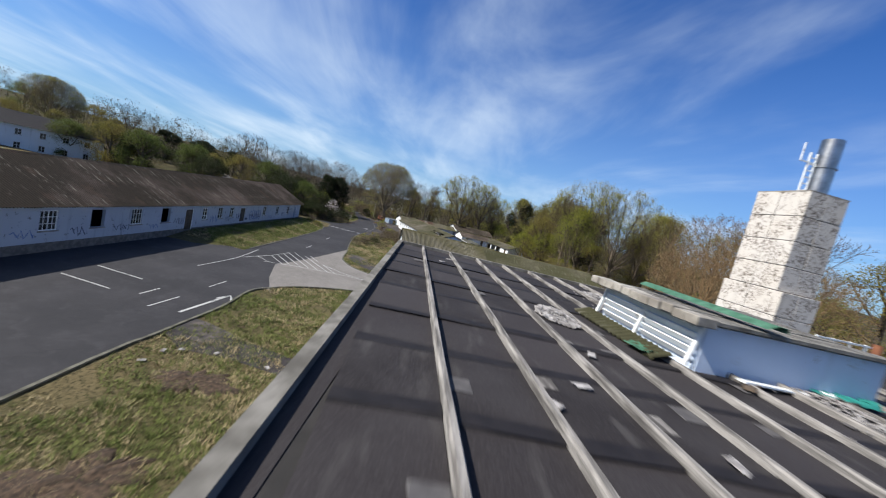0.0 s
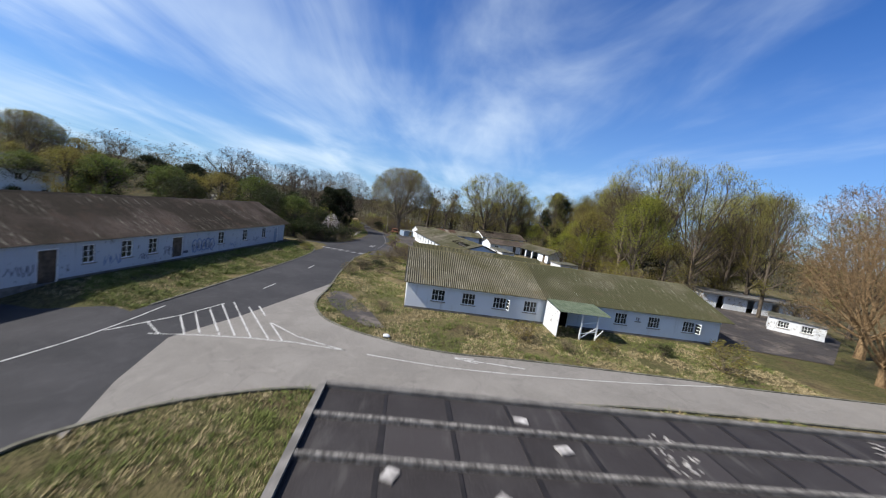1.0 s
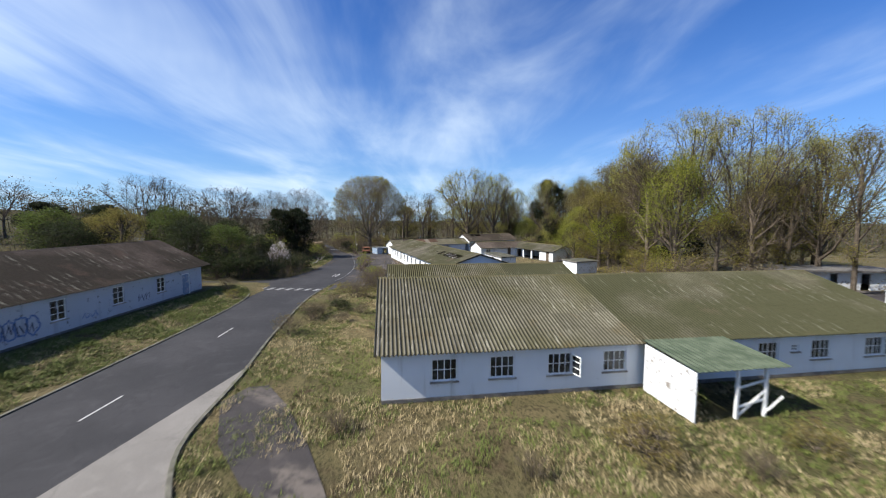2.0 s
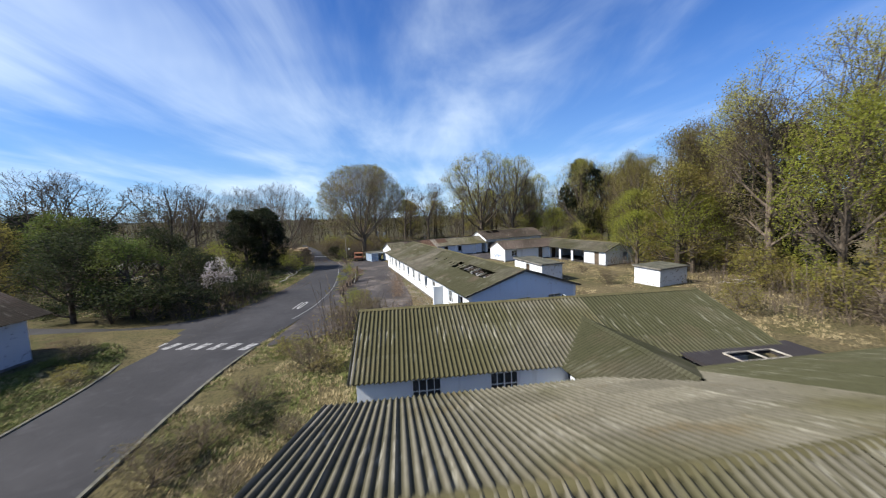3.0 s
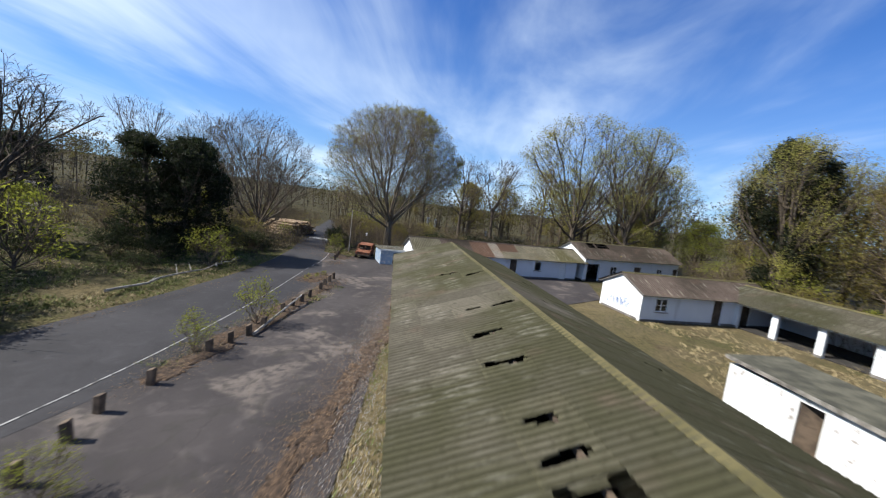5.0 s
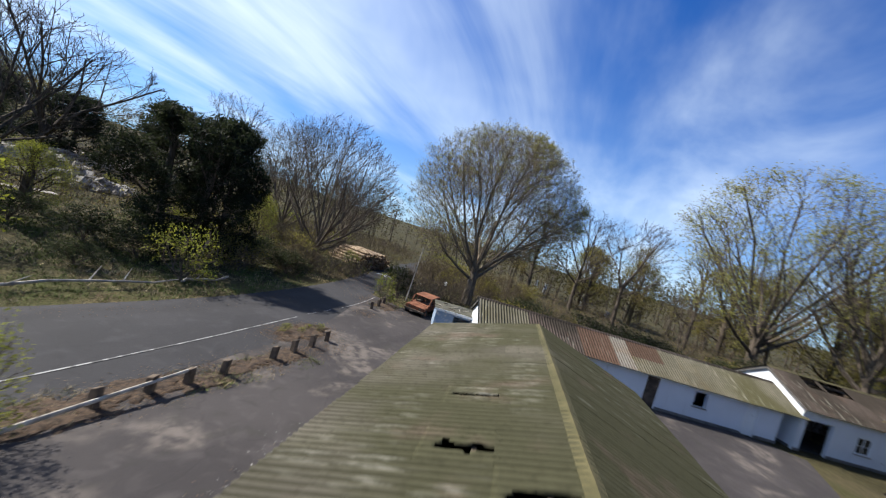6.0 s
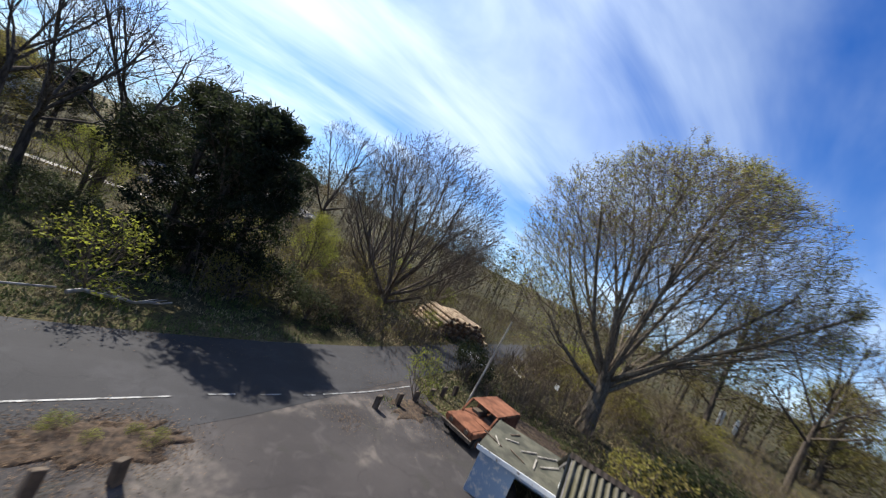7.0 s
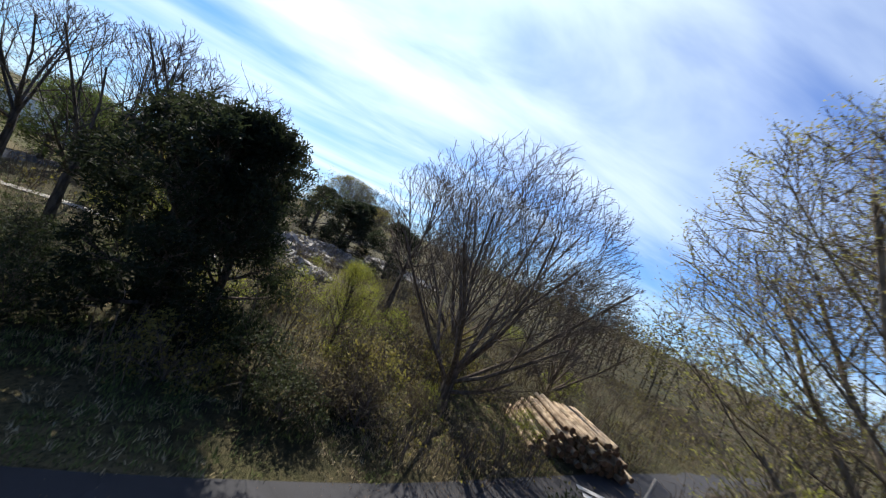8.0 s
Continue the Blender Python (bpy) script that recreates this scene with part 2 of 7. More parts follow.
def felt_mat():
    a = Mat("roofing_felt", 0.83, spec=0.2, tone=0.68)
    c = a.mix(a.info.outputs["Random"], (0.020, 0.017, 0.018), (0.046, 0.040, 0.042))
    c = a.mix(a.step(a.noise(0.8, 5), 0.40, 0.70, 0.0, 0.6), c, (0.050, 0.046, 0.048))
    c = a.mix(a.step(a.noise(3.0, 6, stretch=(1.0, 0.25, 1.0)), 0.56, 0.74, 0.0, 0.5), c, (0.10, 0.095, 0.092))
    c = a.mix(a.step(a.noise(45, 3), 0.45, 0.75, 0.0, 0.5), c, (0.09, 0.085, 0.085))
    return a.done(c, a.noise(60, 4), 0.4, 0.006)


def glass_mat():
    a = Mat("window_glass", 0.12, spec=0.5)
    c = a.mix(a.step(a.noise(2.0, 5), 0.4, 0.7), (0.012, 0.014, 0.016), (0.05, 0.052, 0.05))
    return a.done(c, rough=a.step(a.noise(3.0, 4), 0.3, 0.8, 0.05, 0.4))


M_ground = ground_mat()
M_road_dark = asphalt_mat("old_asphalt", (0.026, 0.026, 0.029), (0.046, 0.045, 0.049), 0.35)
M_road_pale = asphalt_mat("bleached_asphalt", (0.185, 0.172, 0.158), (0.235, 0.220, 0.203), 0.2)
M_yard = asphalt_mat("broken_asphalt", (0.034, 0.030, 0.031), (0.060, 0.053, 0.052), 0.5, 0.5)
M_line_old = paint_mat("old_road_paint", (0.27, 0.27, 0.265), (0.075, 0.073, 0.073), 0.49)
M_line = paint_mat("road_paint", (0.38, 0.38, 0.37), (0.085, 0.085, 0.085), 0.545)
M_moss_felt = plain_mat("mossy_felt", (0.040, 0.040, 0.030), (0.098, 0.095, 0.070), 1.6, 0.95, bump=0.6)
M_kerb = plain_mat("kerb_concrete", (0.06, 0.058, 0.045), (0.13, 0.125, 0.10), 2.0, 0.9)
# White gable with the blue of its shade mixed into the colour.
M_gable = paint_mat("gable_shade_blue", (0.50, 0.575, 0.69), (0.33, 0.34, 0.36), 0.60)
M_white = paint_mat("whitewashed_render", (0.64, 0.67, 0.70), (0.40, 0.38, 0.34), 0.66)
M_white_old = paint_mat("flaking_whitewash", (0.58, 0.60, 0.62), (0.22, 0.20, 0.18), 0.56)
M_white_bar = paint_mat("dirty_barracks_wall", (0.38, 0.42, 0.48), (0.14, 0.14, 0.145), 0.59, 0.6, 2.6)
M_porch = plain_mat("mossy_porch_sheet", (0.045, 0.062, 0.038), (0.085, 0.105, 0.070), 2.0, 0.9)
M_plinth = plain_mat("damp_brick_plinth", (0.09, 0.085, 0.08), (0.17, 0.16, 0.15), 3.0, 0.9)
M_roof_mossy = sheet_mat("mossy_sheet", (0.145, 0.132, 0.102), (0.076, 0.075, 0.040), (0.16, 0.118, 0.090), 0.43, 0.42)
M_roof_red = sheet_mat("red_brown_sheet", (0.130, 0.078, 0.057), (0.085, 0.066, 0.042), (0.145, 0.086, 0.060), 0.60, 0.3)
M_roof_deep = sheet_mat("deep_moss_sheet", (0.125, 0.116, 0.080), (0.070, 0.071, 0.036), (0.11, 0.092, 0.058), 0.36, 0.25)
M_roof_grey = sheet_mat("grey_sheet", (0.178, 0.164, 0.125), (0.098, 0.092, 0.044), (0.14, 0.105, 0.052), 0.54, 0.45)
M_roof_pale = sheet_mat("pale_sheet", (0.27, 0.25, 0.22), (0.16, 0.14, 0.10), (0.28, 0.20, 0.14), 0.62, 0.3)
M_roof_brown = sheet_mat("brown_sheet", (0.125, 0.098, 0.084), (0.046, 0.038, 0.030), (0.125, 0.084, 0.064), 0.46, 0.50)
M_ridge = plain_mat("mossy_ridge", (0.058, 0.052, 0.022), (0.092, 0.080, 0.036), 2.0, 0.95)
M_felt = felt_mat()
M_tar = plain_mat("tar_lap", (0.007, 0.006, 0.007), (0.014, 0.012, 0.013), 4.0, 0.75)
M_felt_grey = plain_mat("grey_felt_patch", (0.060, 0.057, 0.058), (0.11, 0.105, 0.105), 3.0, 0.85)
M_edge = plain_mat("mossy_edge_board", (0.075, 0.070, 0.060), (0.20, 0.19, 0.17), 2.5, 0.9)
M_ochre_twig = bark_mat("ochre_twigs", (0.14, 0.092, 0.050), (0.28, 0.19, 0.105))
M_batten = plain_mat("silvered_wood", (0.065, 0.060, 0.056), (0.27, 0.255, 0.238), 3.5, 0.85, stretch=(3, 0.3, 3))
M_timber = plain_mat("dark_rafter", (0.05, 0.038, 0.028), (0.12, 0.09, 0.065), 3.0, 0.9)
M_pale_wood = plain_mat("grey_pale_wood", (0.19, 0.17, 0.145), (0.37, 0.345, 0.30), 3.0, 0.85)
M_glass = glass_mat()
M_frame_white = paint_mat("window_paint", (0.70, 0.72, 0.72), (0.30, 0.28, 0.25), 0.62)
M_dark = plain_mat("dark_interior", (0.020, 0.019, 0.018), (0.035, 0.032, 0.030), 2.0, 0.95)
M_concrete = plain_mat("weathered_concrete", (0.16, 0.145, 0.125), (0.36, 0.34, 0.30), 1.5, 0.92, bump=0.4)
M_tower = flaking_mat("peeling_tower_paint", (0.47, 0.445, 0.415), (0.125, 0.105, 0.09))
M_steel = plain_mat("stainless_flue", (0.28, 0.27, 0.26), (0.46, 0.45, 0.44), 2.0, 0.32, 1.0, 0.05)
M_rust = plain_mat("rusty_sheet_metal", (0.11, 0.040, 0.020), (0.23, 0.095, 0.052), 2.5, 0.9, 0.1, 0.4)
M_blue = paint_mat("faded_blue_paint", (0.17, 0.24, 0.34), (0.36, 0.37, 0.38), 0.52)
M_green_trim = plain_mat("green_felt_edge", (0.03, 0.09, 0.055), (0.06, 0.15, 0.10), 4.0, 0.8)
M_teal = plain_mat("teal_tarpaulin", (0.015, 0.14, 0.12), (0.03, 0.24, 0.20), 3.0, 0.55)
M_log = plain_mat("cut_log_bark", (0.22, 0.15, 0.09), (0.50, 0.38, 0.25), 2.0, 0.9)
# Cut ends coloured dark brown, standing in for the pile's shaded face.
M_log_end = plain_mat("shaded_log_end", (0.10, 0.055, 0.030), (0.19, 0.11, 0.06), 4.0, 0.9)
M_bark = bark_mat("grey_bark", (0.055, 0.044, 0.034), (0.14, 0.115, 0.09))
M_twig = bark_mat("brown_twigs", (0.085, 0.067, 0.052), (0.19, 0.152, 0.116))
M_oak = bark_mat("pale_oak_bark", (0.115, 0.092, 0.066), (0.245, 0.200, 0.148))
M_leaf_spring = leaf_mat("spring_leaf", (0.27, 0.27, 0.060), (0.36, 0.36, 0.085), (0.33, 0.27, 0.085))
M_leaf_olive = leaf_mat("olive_leaf", (0.155, 0.145, 0.034), (0.225, 0.205, 0.050), (0.205, 0.150, 0.055))
M_leaf_green = leaf_mat("green_leaf", (0.058, 0.090, 0.022), (0.100, 0.138, 0.034), (0.120, 0.132, 0.036))
M_leaf_bright = leaf_mat("bright_leaf", (0.20, 0.225, 0.030), (0.28, 0.305, 0.045), (0.235, 0.235, 0.040))
M_leaf_dark = leaf_mat("conifer_needle", (0.014, 0.019, 0.010), (0.026, 0.036, 0.016), (0.030, 0.034, 0.016))
# Dark green leaf; part of its darkness stands in for foliage in shadow.
M_leaf_shade = leaf_mat("shade_green", (0.024, 0.034, 0.013), (0.041, 0.054, 0.021), (0.043, 0.049, 0.021))
M_leaf_brown = leaf_mat("bud_brown", (0.125, 0.098, 0.056), (0.175, 0.142, 0.078), (0.165, 0.150, 0.060))
M_blossom = leaf_mat("white_blossom", (0.55, 0.50, 0.50), (0.70, 0.66, 0.65), (0.62, 0.55, 0.54))
M_litter = plain_mat("leaf_litter", (0.10, 0.062, 0.036), (0.24, 0.165, 0.10), 9.0, 0.95)
M_ink = plain_mat("sprayed_paint", (0.05, 0.055, 0.08), (0.10, 0.11, 0.15), 3.0, 0.8)
M_ink_blue = plain_mat("sprayed_blue", (0.08, 0.13, 0.28), (0.15, 0.22, 0.38), 3.0, 0.8)
M_pale_debris = plain_mat("pale_debris", (0.17, 0.16, 0.155), (0.40, 0.385, 0.375), 5.0, 0.9)

# ---- building helpers ----
from mathutils.geometry import tessellate_polygon
rnd = random.Random(7)


def mesh_of(name, bm, mat, smooth=False):
    me = bpy.data.meshes.new(name)
    bmesh.ops.recalc_face_normals(bm, faces=bm.faces)
    bm.to_mesh(me)
    bm.free()
    me.materials.append(mat)
    if smooth:
        for p in me.polygons:
            p.use_smooth = True
    return me


def part(name, bm, mat, parent, label="", m=None, smooth=False):
    me = bm if isinstance(bm, bpy.types.Mesh) else mesh_of(name, bm, mat, smooth)
    ob = new(name, me)
    ob.parent = parent
    if m is not None:
        ob.matrix_basis = m
    if label:
        ob["label"] = label
    return ob


def thing(name, label, category, m, group="", kind=""):
    ob = new(name)
    ob.matrix_basis = m
    ob.empty_display_size = 0.3
    return tagged(ob, label, category, group, kind)


def solid(name, bm, mat, label, category="", kind="", m=None, group="", smooth=False):
    ob = new(name, mesh_of(name, bm, mat, smooth))
    if m is not None:
        ob.matrix_basis = m
    return tagged(ob, label, category, group, kind)


def box(bm, x0, x1, y0, y1, z0, z1, m=None):
    v = [bm.verts.new((x, y, z)) for z in (z0, z1) for x, y in ((x0, y0), (x1, y0), (x1, y1), (x0, y1))]
    for f in ((3, 2, 1, 0), (4, 5, 6, 7), (0, 1, 5, 4), (1, 2, 6, 5), (2, 3, 7, 6), (3, 0, 4, 7)):
        bm.faces.new([v[i] for i in f])
    if m is not None:
        for w in v:
            w.co = m @ w.co
    return v


def beam(bm, a, b, w, h=None, sides=4, taper=1.0):
    """A bar from a to b: square for four sides, else round."""
    a, b = Vector(a), Vector(b)
    q = (b - a).to_track_quat("Z", "Y")
    h = w if h is None else h
    rings = []
    for p, k in ((a, 1.0), (b, taper)):
        ring = []
        for i in range(sides):
            t = 2 * math.pi * (i + 0.5) / sides
            s = math.sqrt(0.5) if sides == 4 else 0.5
            ring.append(bm.verts.new(p + q @ Vector((math.cos(t) * w * s * k, math.sin(t) * h * s * k, 0))))
        rings.append(ring)
    for i in range(sides):
        j = (i + 1) % sides
        bm.faces.new((rings[0][i], rings[0][j], rings[1][j], rings[1][i]))
    bm.faces.new(rings[0][::-1])
    bm.faces.new(rings[1])


def polygon(pts, z, bm=None):
    bm = bm or bmesh.new()
    v = [bm.verts.new((x, y, z)) for x, y in pts]
    for tri in tessellate_polygon([[Vector((x, y, 0)) for x, y in pts]]):
        bm.faces.new([v[i] for i in tri])
    return bm


def ribbon(bm, pts, w, z, h=0.0):
    """A strip of width w along a line of plan points, with height h above z when it is a kerb."""
    left, right = [], []
    for i, (x, y) in enumerate(pts):
        ax, ay = pts[max(i - 1, 0)]
        bx, by = pts[min(i + 1, len(pts) - 1)]
        d = Vector((bx - ax, by - ay)).normalized()
        left.append((x - d.y * w / 2, y + d.x * w / 2))
        right.append((x + d.y * w / 2, y - d.x * w / 2))
    for i in range(len(pts) - 1):
        if h:
            lo = [bm.verts.new((*p, z)) for p in (left[i], right[i], right[i + 1], left[i + 1])]
            hi = [bm.verts.new((*p, z + h)) for p in (left[i], right[i], right[i + 1], left[i + 1])]
            bm.faces.new(hi)
            for k in range(4):
                bm.faces.new((lo[k], lo[(k + 1) % 4], hi[(k + 1) % 4], hi[k]))
        else:
            bm.faces.new([bm.verts.new((*p, z)) for p in (left[i], right[i], right[i + 1], left[i + 1])])


def smooth_line(pts, n=4):
    """A rounded line through plan points."""
    out = []
    for i in range(len(pts) - 1):
        p0, p1, p2, p3 = (Vector(pts[max(0, min(len(pts) - 1, i + k))]) for k in (-1, 0, 1, 2))
        for s in range(n):
            t = s / n
            out.append(tuple(0.5 * ((2 * p1) + (p2 - p0) * t + (2 * p0 - 5 * p1 + 4 * p2 - p3) * t * t + (3 * p1 - p0 - 3 * p2 + p3) * t ** 3)))
    out.append(tuple(pts[-1]))
    return out


def inside(x, y, poly):
    hit, j = False, len(poly) - 1
    for i in range(len(poly)):
        (xi, yi), (xj, yj) = poly[i], poly[j]
        if (yi > y) != (yj > y) and x < (xj - xi) * (y - yi) / (yj - yi) + xi:
            hit = not hit
        j = i
    return hit


# ---- the ground and the roads ----
WEST_KERB = smooth_line([(-17.0, -40), (-16.8, 0), (-16.5, 20), (-16.4, 35.3), (-16.4, 41.5), (-16.5, 52), (-16.9, 62), (-18.2, 68.5), (-21.5, 71.6), (-30, 72.4), (-60, 77)])
EAST_KERB = smooth_line([(-10.9, -40), (-10.9, 8.9), (-10.6, 16.8), (-10.3, 21.5), (-10.5, 25.0), (-9.8, 26.6), (-8.7, 28.1), (-7.1, 29.4), (-5.2, 30.5), (-3.6, 30.9), (1.9, 31.7), (7.2, 32.9), (17.5, 34.6), (60, 39)])
ISLAND = smooth_line([(60, 43), (23, 38.9), (16.6, 38.6), (10.5, 38.1), (5.5, 37.6), (2.4, 37.1), (-0.1, 37.1), (-2.3, 37.6), (-4.2, 38.2), (-6.3, 39.4), (-7.6, 41.0), (-8.6, 43.4), (-9.2, 48.2), (-10.2, 54), (-11.0, 60), (-11.6, 66), (-11.5, 71.3), (-11.0, 77), (-10.8, 82.5), (-10.6, 86.7), (-10.9, 93), (-12.4, 101.0)])
NORTH_WEST = smooth_line([(-60, 82), (-30, 77.0), (-23.0, 76.2), (-19.2, 78.5), (-17.4, 84), (-17.4, 92.8), (-18.0, 100.3), (-19.0, 105.5), (-20.4, 110.4), (-22.0, 115.0), (-24.6, 121), (-28.0, 129), (-33, 141), (-45, 165)])
NORTH_EAST = smooth_line([(-12.4, 101.0), (-14.2, 106), (-16.2, 110.2), (-18.3, 114.8), (-21.5, 122), (-25, 131), (-29, 141), (-41, 165)])
ROAD_POLY = WEST_KERB + NORTH_WEST + (ISLAND + NORTH_EAST[1:])[::-1] + EAST_KERB[::-1]
YARD_POLY = [(-11.0, 70.5), (-8.0, 72.0), (-5.2, 74.5), (-2.4, 79.5), (-2.7, 83), (-3.6, 88), (-5.6, 97.4), (-7.2, 103.5), (-7.6, 108.5), (-9.5, 113.5), (-12.2, 116), (-15.5, 114.5), (-18.3, 114.8),
             (-16.2, 110.2), (-14.2, 106), (-12.4, 101.0), (-10.9, 93), (-10.6, 86.7), (-10.8, 82.5), (-11.0, 77)]
PARK_POLY = [(-16.3, -40), (-16.3, 36.0), (-17.6, 36.4), (-20.4, 35.2), (-22.6, 34.2), (-22.6, 11.2), (-24.5, 11.0), (-24.5, -40)]
COURT_POLY = [(4.2, 104.5), (9.6, 110.5), (10.2, 118.5), (3.0, 118.6), (-4.5, 113.5), (-3.2, 108.5), (0.8, 100)]
EAST_YARD_POLY = [(26.0, 48.5), (34.5, 47.5), (46, 58), (52, 68), (38, 71), (30, 66), (25.5, 58)]


def rise(x, y):
    """Height of the land: flat about the roads, a bank before the barracks and a wooded hill to the west."""
    bank = max(0.0, min(1.0, (-17.2 - x) / 4.0)) * max(0.0, min(1.0, (76 - y) / 5.0)) * max(0.0, min(1.0, (y - 34.5) / 3.0))
    z = 0.5 * bank * bank * (3 - 2 * bank)
    wx = max(0.0, -24.0 - x - 0.35 * max(0.0, y - 118))
    if y > 80:
        z += min(1.0, (y - 80) / 12) * 0.05 * min(wx, 60)
        z += 0.065 * max(0.0, min(wx - 60, 220)) * max(0.0, min(1.0, (y - 80) / 40))
    return z


def build_ground():
    bm = bmesh.new()
    near = [-60 + 2.0 * i for i in range(61)]
    xs = [-2500, -1200, -600, -350, -250, -190, -150, -125, -105, -88, -76, -67] + near + [66, 75, 88, 105, 130, 170, 230, 320, 600, 1200, 2500]
    ys = [-2500, -1200, -600, -300, -150, -90, -60, -40] + [-30 + 2.0 * i for i in range(101)] + [175, 182, 192, 205, 222, 250, 290, 340, 420, 600, 1200, 2500]
    grid = [[bm.verts.new((x, y, rise(x, y) - 0.02)) for x in xs] for y in ys]
    for j in range(len(ys) - 1):
        for i in range(len(xs) - 1):
            bm.faces.new((grid[j][i], grid[j][i + 1], grid[j + 1][i + 1], grid[j + 1][i]))
    ob = solid("ground", bm, M_ground, "rough spring grass, dry straw and bare earth", "ground", "structure", smooth=True)
    return ob


build_ground()
solid("road", polygon(ROAD_POLY, 0.02), M_road_dark, "old dark asphalt road with worn patches", "road", "structure")
PALE_POLY = [(-11.0, 29.2), (-10.2, 27.4), (-9.6, 26.0)] + [p for p in EAST_KERB if p[1] > 26.2] + [(60, 43)] + [p for p in ISLAND if p[1] < 50][1:] + [(-11.2, 38.0), (-12.3, 33.5)]
solid("road_branch", polygon(PALE_POLY, 0.026), M_road_pale, "bleached pale asphalt side road", "road", "structure")
solid("parking_apron", polygon(PARK_POLY, 0.014), M_road_dark, "dark asphalt parking apron", "road", "structure")
solid("broken_yard", polygon(YARD_POLY, 0.014), M_yard, "broken asphalt yard with leaf litter and moss", "yard", "structure")
solid("courtyard", polygon(COURT_POLY, 0.012), M_yard, "grey asphalt courtyard between the huts", "yard", "structure")
solid("garage_forecourt", polygon(EAST_YARD_POLY, 0.012), M_yard, "grey asphalt forecourt by the garages", "yard", "structure")
solid("tarmac_patch", polygon([(-8.8, 45.8), (-8.3, 47.2), (-7.5, 47.4), (-5.9, 45.4), (-4.2, 42.6), (-2.7, 39.7), (-3.8, 39.5), (-5.6, 40.9), (-7.3, 42.9)], 0.012), M_yard, "overgrown asphalt patch on the verge", "yard", "structure")
solid("doorstep_path", polygon([(-10.4, 17.0), (-9.1, 15.9), (-6.9, 15.9), (-4.3, 15.4), (-4.2, 16.9), (-5.8, 17.5), (-7.3, 17.9), (-9.4, 18.9), (-10.6, 19.2)], 0.012), M_yard, "asphalt path across the verge", "path", "structure")
bm = bmesh.new()
for line in (EAST_KERB, ISLAND):
    ribbon(bm, [p for p in line if p[1] < 71], 0.14, 0.0, 0.075)
solid("kerb", bm, M_kerb, "low concrete kerb half buried in grass", "kerb", "structure")
bm = bmesh.new()
ribbon(bm, [p for p in WEST_KERB if p[1] > 37], 0.14, 0.0, 0.075)
solid("kerb", bm, M_kerb, "low concrete kerb along a grass bank", "kerb", "structure")


def marking(name, label, lines, w, mat=None):
    bm = bmesh.new()
    for pts in lines:
        ribbon(bm, pts, w, 0.034)
    return solid(name, bm, mat or M_line, label, "road marking", "structure")


marking("hatching", "worn white hatched triangle painted on the road",
        [[(-15.2, 33.2), (-13.9, 36.6), (-13.3, 39.7)], [(-13.4, 33.6), (-11.4, 34.3), (-9.0, 34.9), (-6.9, 35.2), (-4.0, 35.2)], [(-4.0, 35.2), (-5.6, 35.6), (-7.0, 36.1), (-9.1, 37.5)]]
        + [[a, b] for a, b in (((-14.6, 35.0), (-13.0, 33.8)), ((-14.0, 36.6), (-12.0, 34.2)), ((-13.6, 37.3), (-11.4, 34.5)), ((-13.4, 38.3), (-10.5, 34.7)), ((-13.3, 39.4), (-9.8, 34.9)),
                               ((-13.0, 40.2), (-9.0, 35.0)), ((-11.7, 39.7), (-8.1, 35.1)), ((-11.3, 40.2), (-10.0, 38.5)), ((-9.2, 37.5), (-7.4, 35.2)))], 0.09)
marking("centre_line", "long white line along the side road", [smooth_line([(-2.8, 35.1), (1.0, 35.0), (4.8, 35.4), (10.4, 36.4), (14.8, 37.4), (18.6, 38.4)])], 0.075)
marking("edge_line", "thin white line at the kerb side", [smooth_line([(-15.7, 27.9), (-15.3, 32.6), (-15.7, 37.6)])], 0.08)
marking("road_arrow", "short white arrow on the side road", [[(1.9, 36.48), (3.0, 36.66)], [(1.9, 36.40), (3.2, 36.14)], [(2.6, 36.4), (5.9, 36.4)]], 0.1)
marking("bay_lines", "worn white parking bay lines", [[(-18.8, 21.0), (-15.7, 20.4)], [(-18.9, 23.4), (-15.8, 22.8)]], 0.10)
marking("lane_dashes", "short white lane dashes", [[(-12.9, 19.3), (-12.7, 21.4)], [(-12.6, 24.0), (-12.5, 25.9)], [(-14.3, 20.6), (-14.2, 22.0)],   [(-13.2, 44.5), (-13.2, 46.5)], [(-13.6, 54.5), (-13.7, 56.5)]], 0.085)
marking("turn_arrow", "worn white turning arrow", [[(-11.4, 19.4), (-10.9, 23.4)], [(-11.2, 22.4), (-10.9, 23.4), (-10.4, 22.6)]], 0.16)
bm = bmesh.new()
for i in range(7):
    ribbon(bm, [(-18.4 + 1.03 * i, 70.9 - 0.15 * i), (-18.05 + 1.03 * i, 72.0 - 0.15 * i)], 0.5, 0.034)
solid("zebra_crossing", bm, M_line_old, "worn white zebra crossing stripes", "road marking", "structure")
bm = bmesh.new()
for i in range(5):
    ribbon(bm, [(-25.3 + 0.62 * i, 124.4 - 0.1 * i), (-24.8 + 0.62 * i, 125.8 - 0.1 * i)], 0.36, 0.034)
solid("zebra_crossing", bm, M_line, "worn white stripes across the narrow lane", "road marking", "structure")
marking("lane_edge_line", "white line along the road's inner edge", [smooth_line([(-11.6, 76.5), (-11.2, 80.5), (-11.5, 87), (-12.4, 93), (-13.4, 98), (-14.3, 101.8), (-14.9, 104.3)]), [(-15.15, 105.2), (-15.3, 105.95)], [(-15.4, 106.7), (-15.55, 107.4)], [(-15.65, 108.2), (-15.75, 108.7)],
                                                                               smooth_line([(-15.85, 109.0), (-16.5, 111.4), (-17.5, 114.2)])], 0.065, M_line_old)
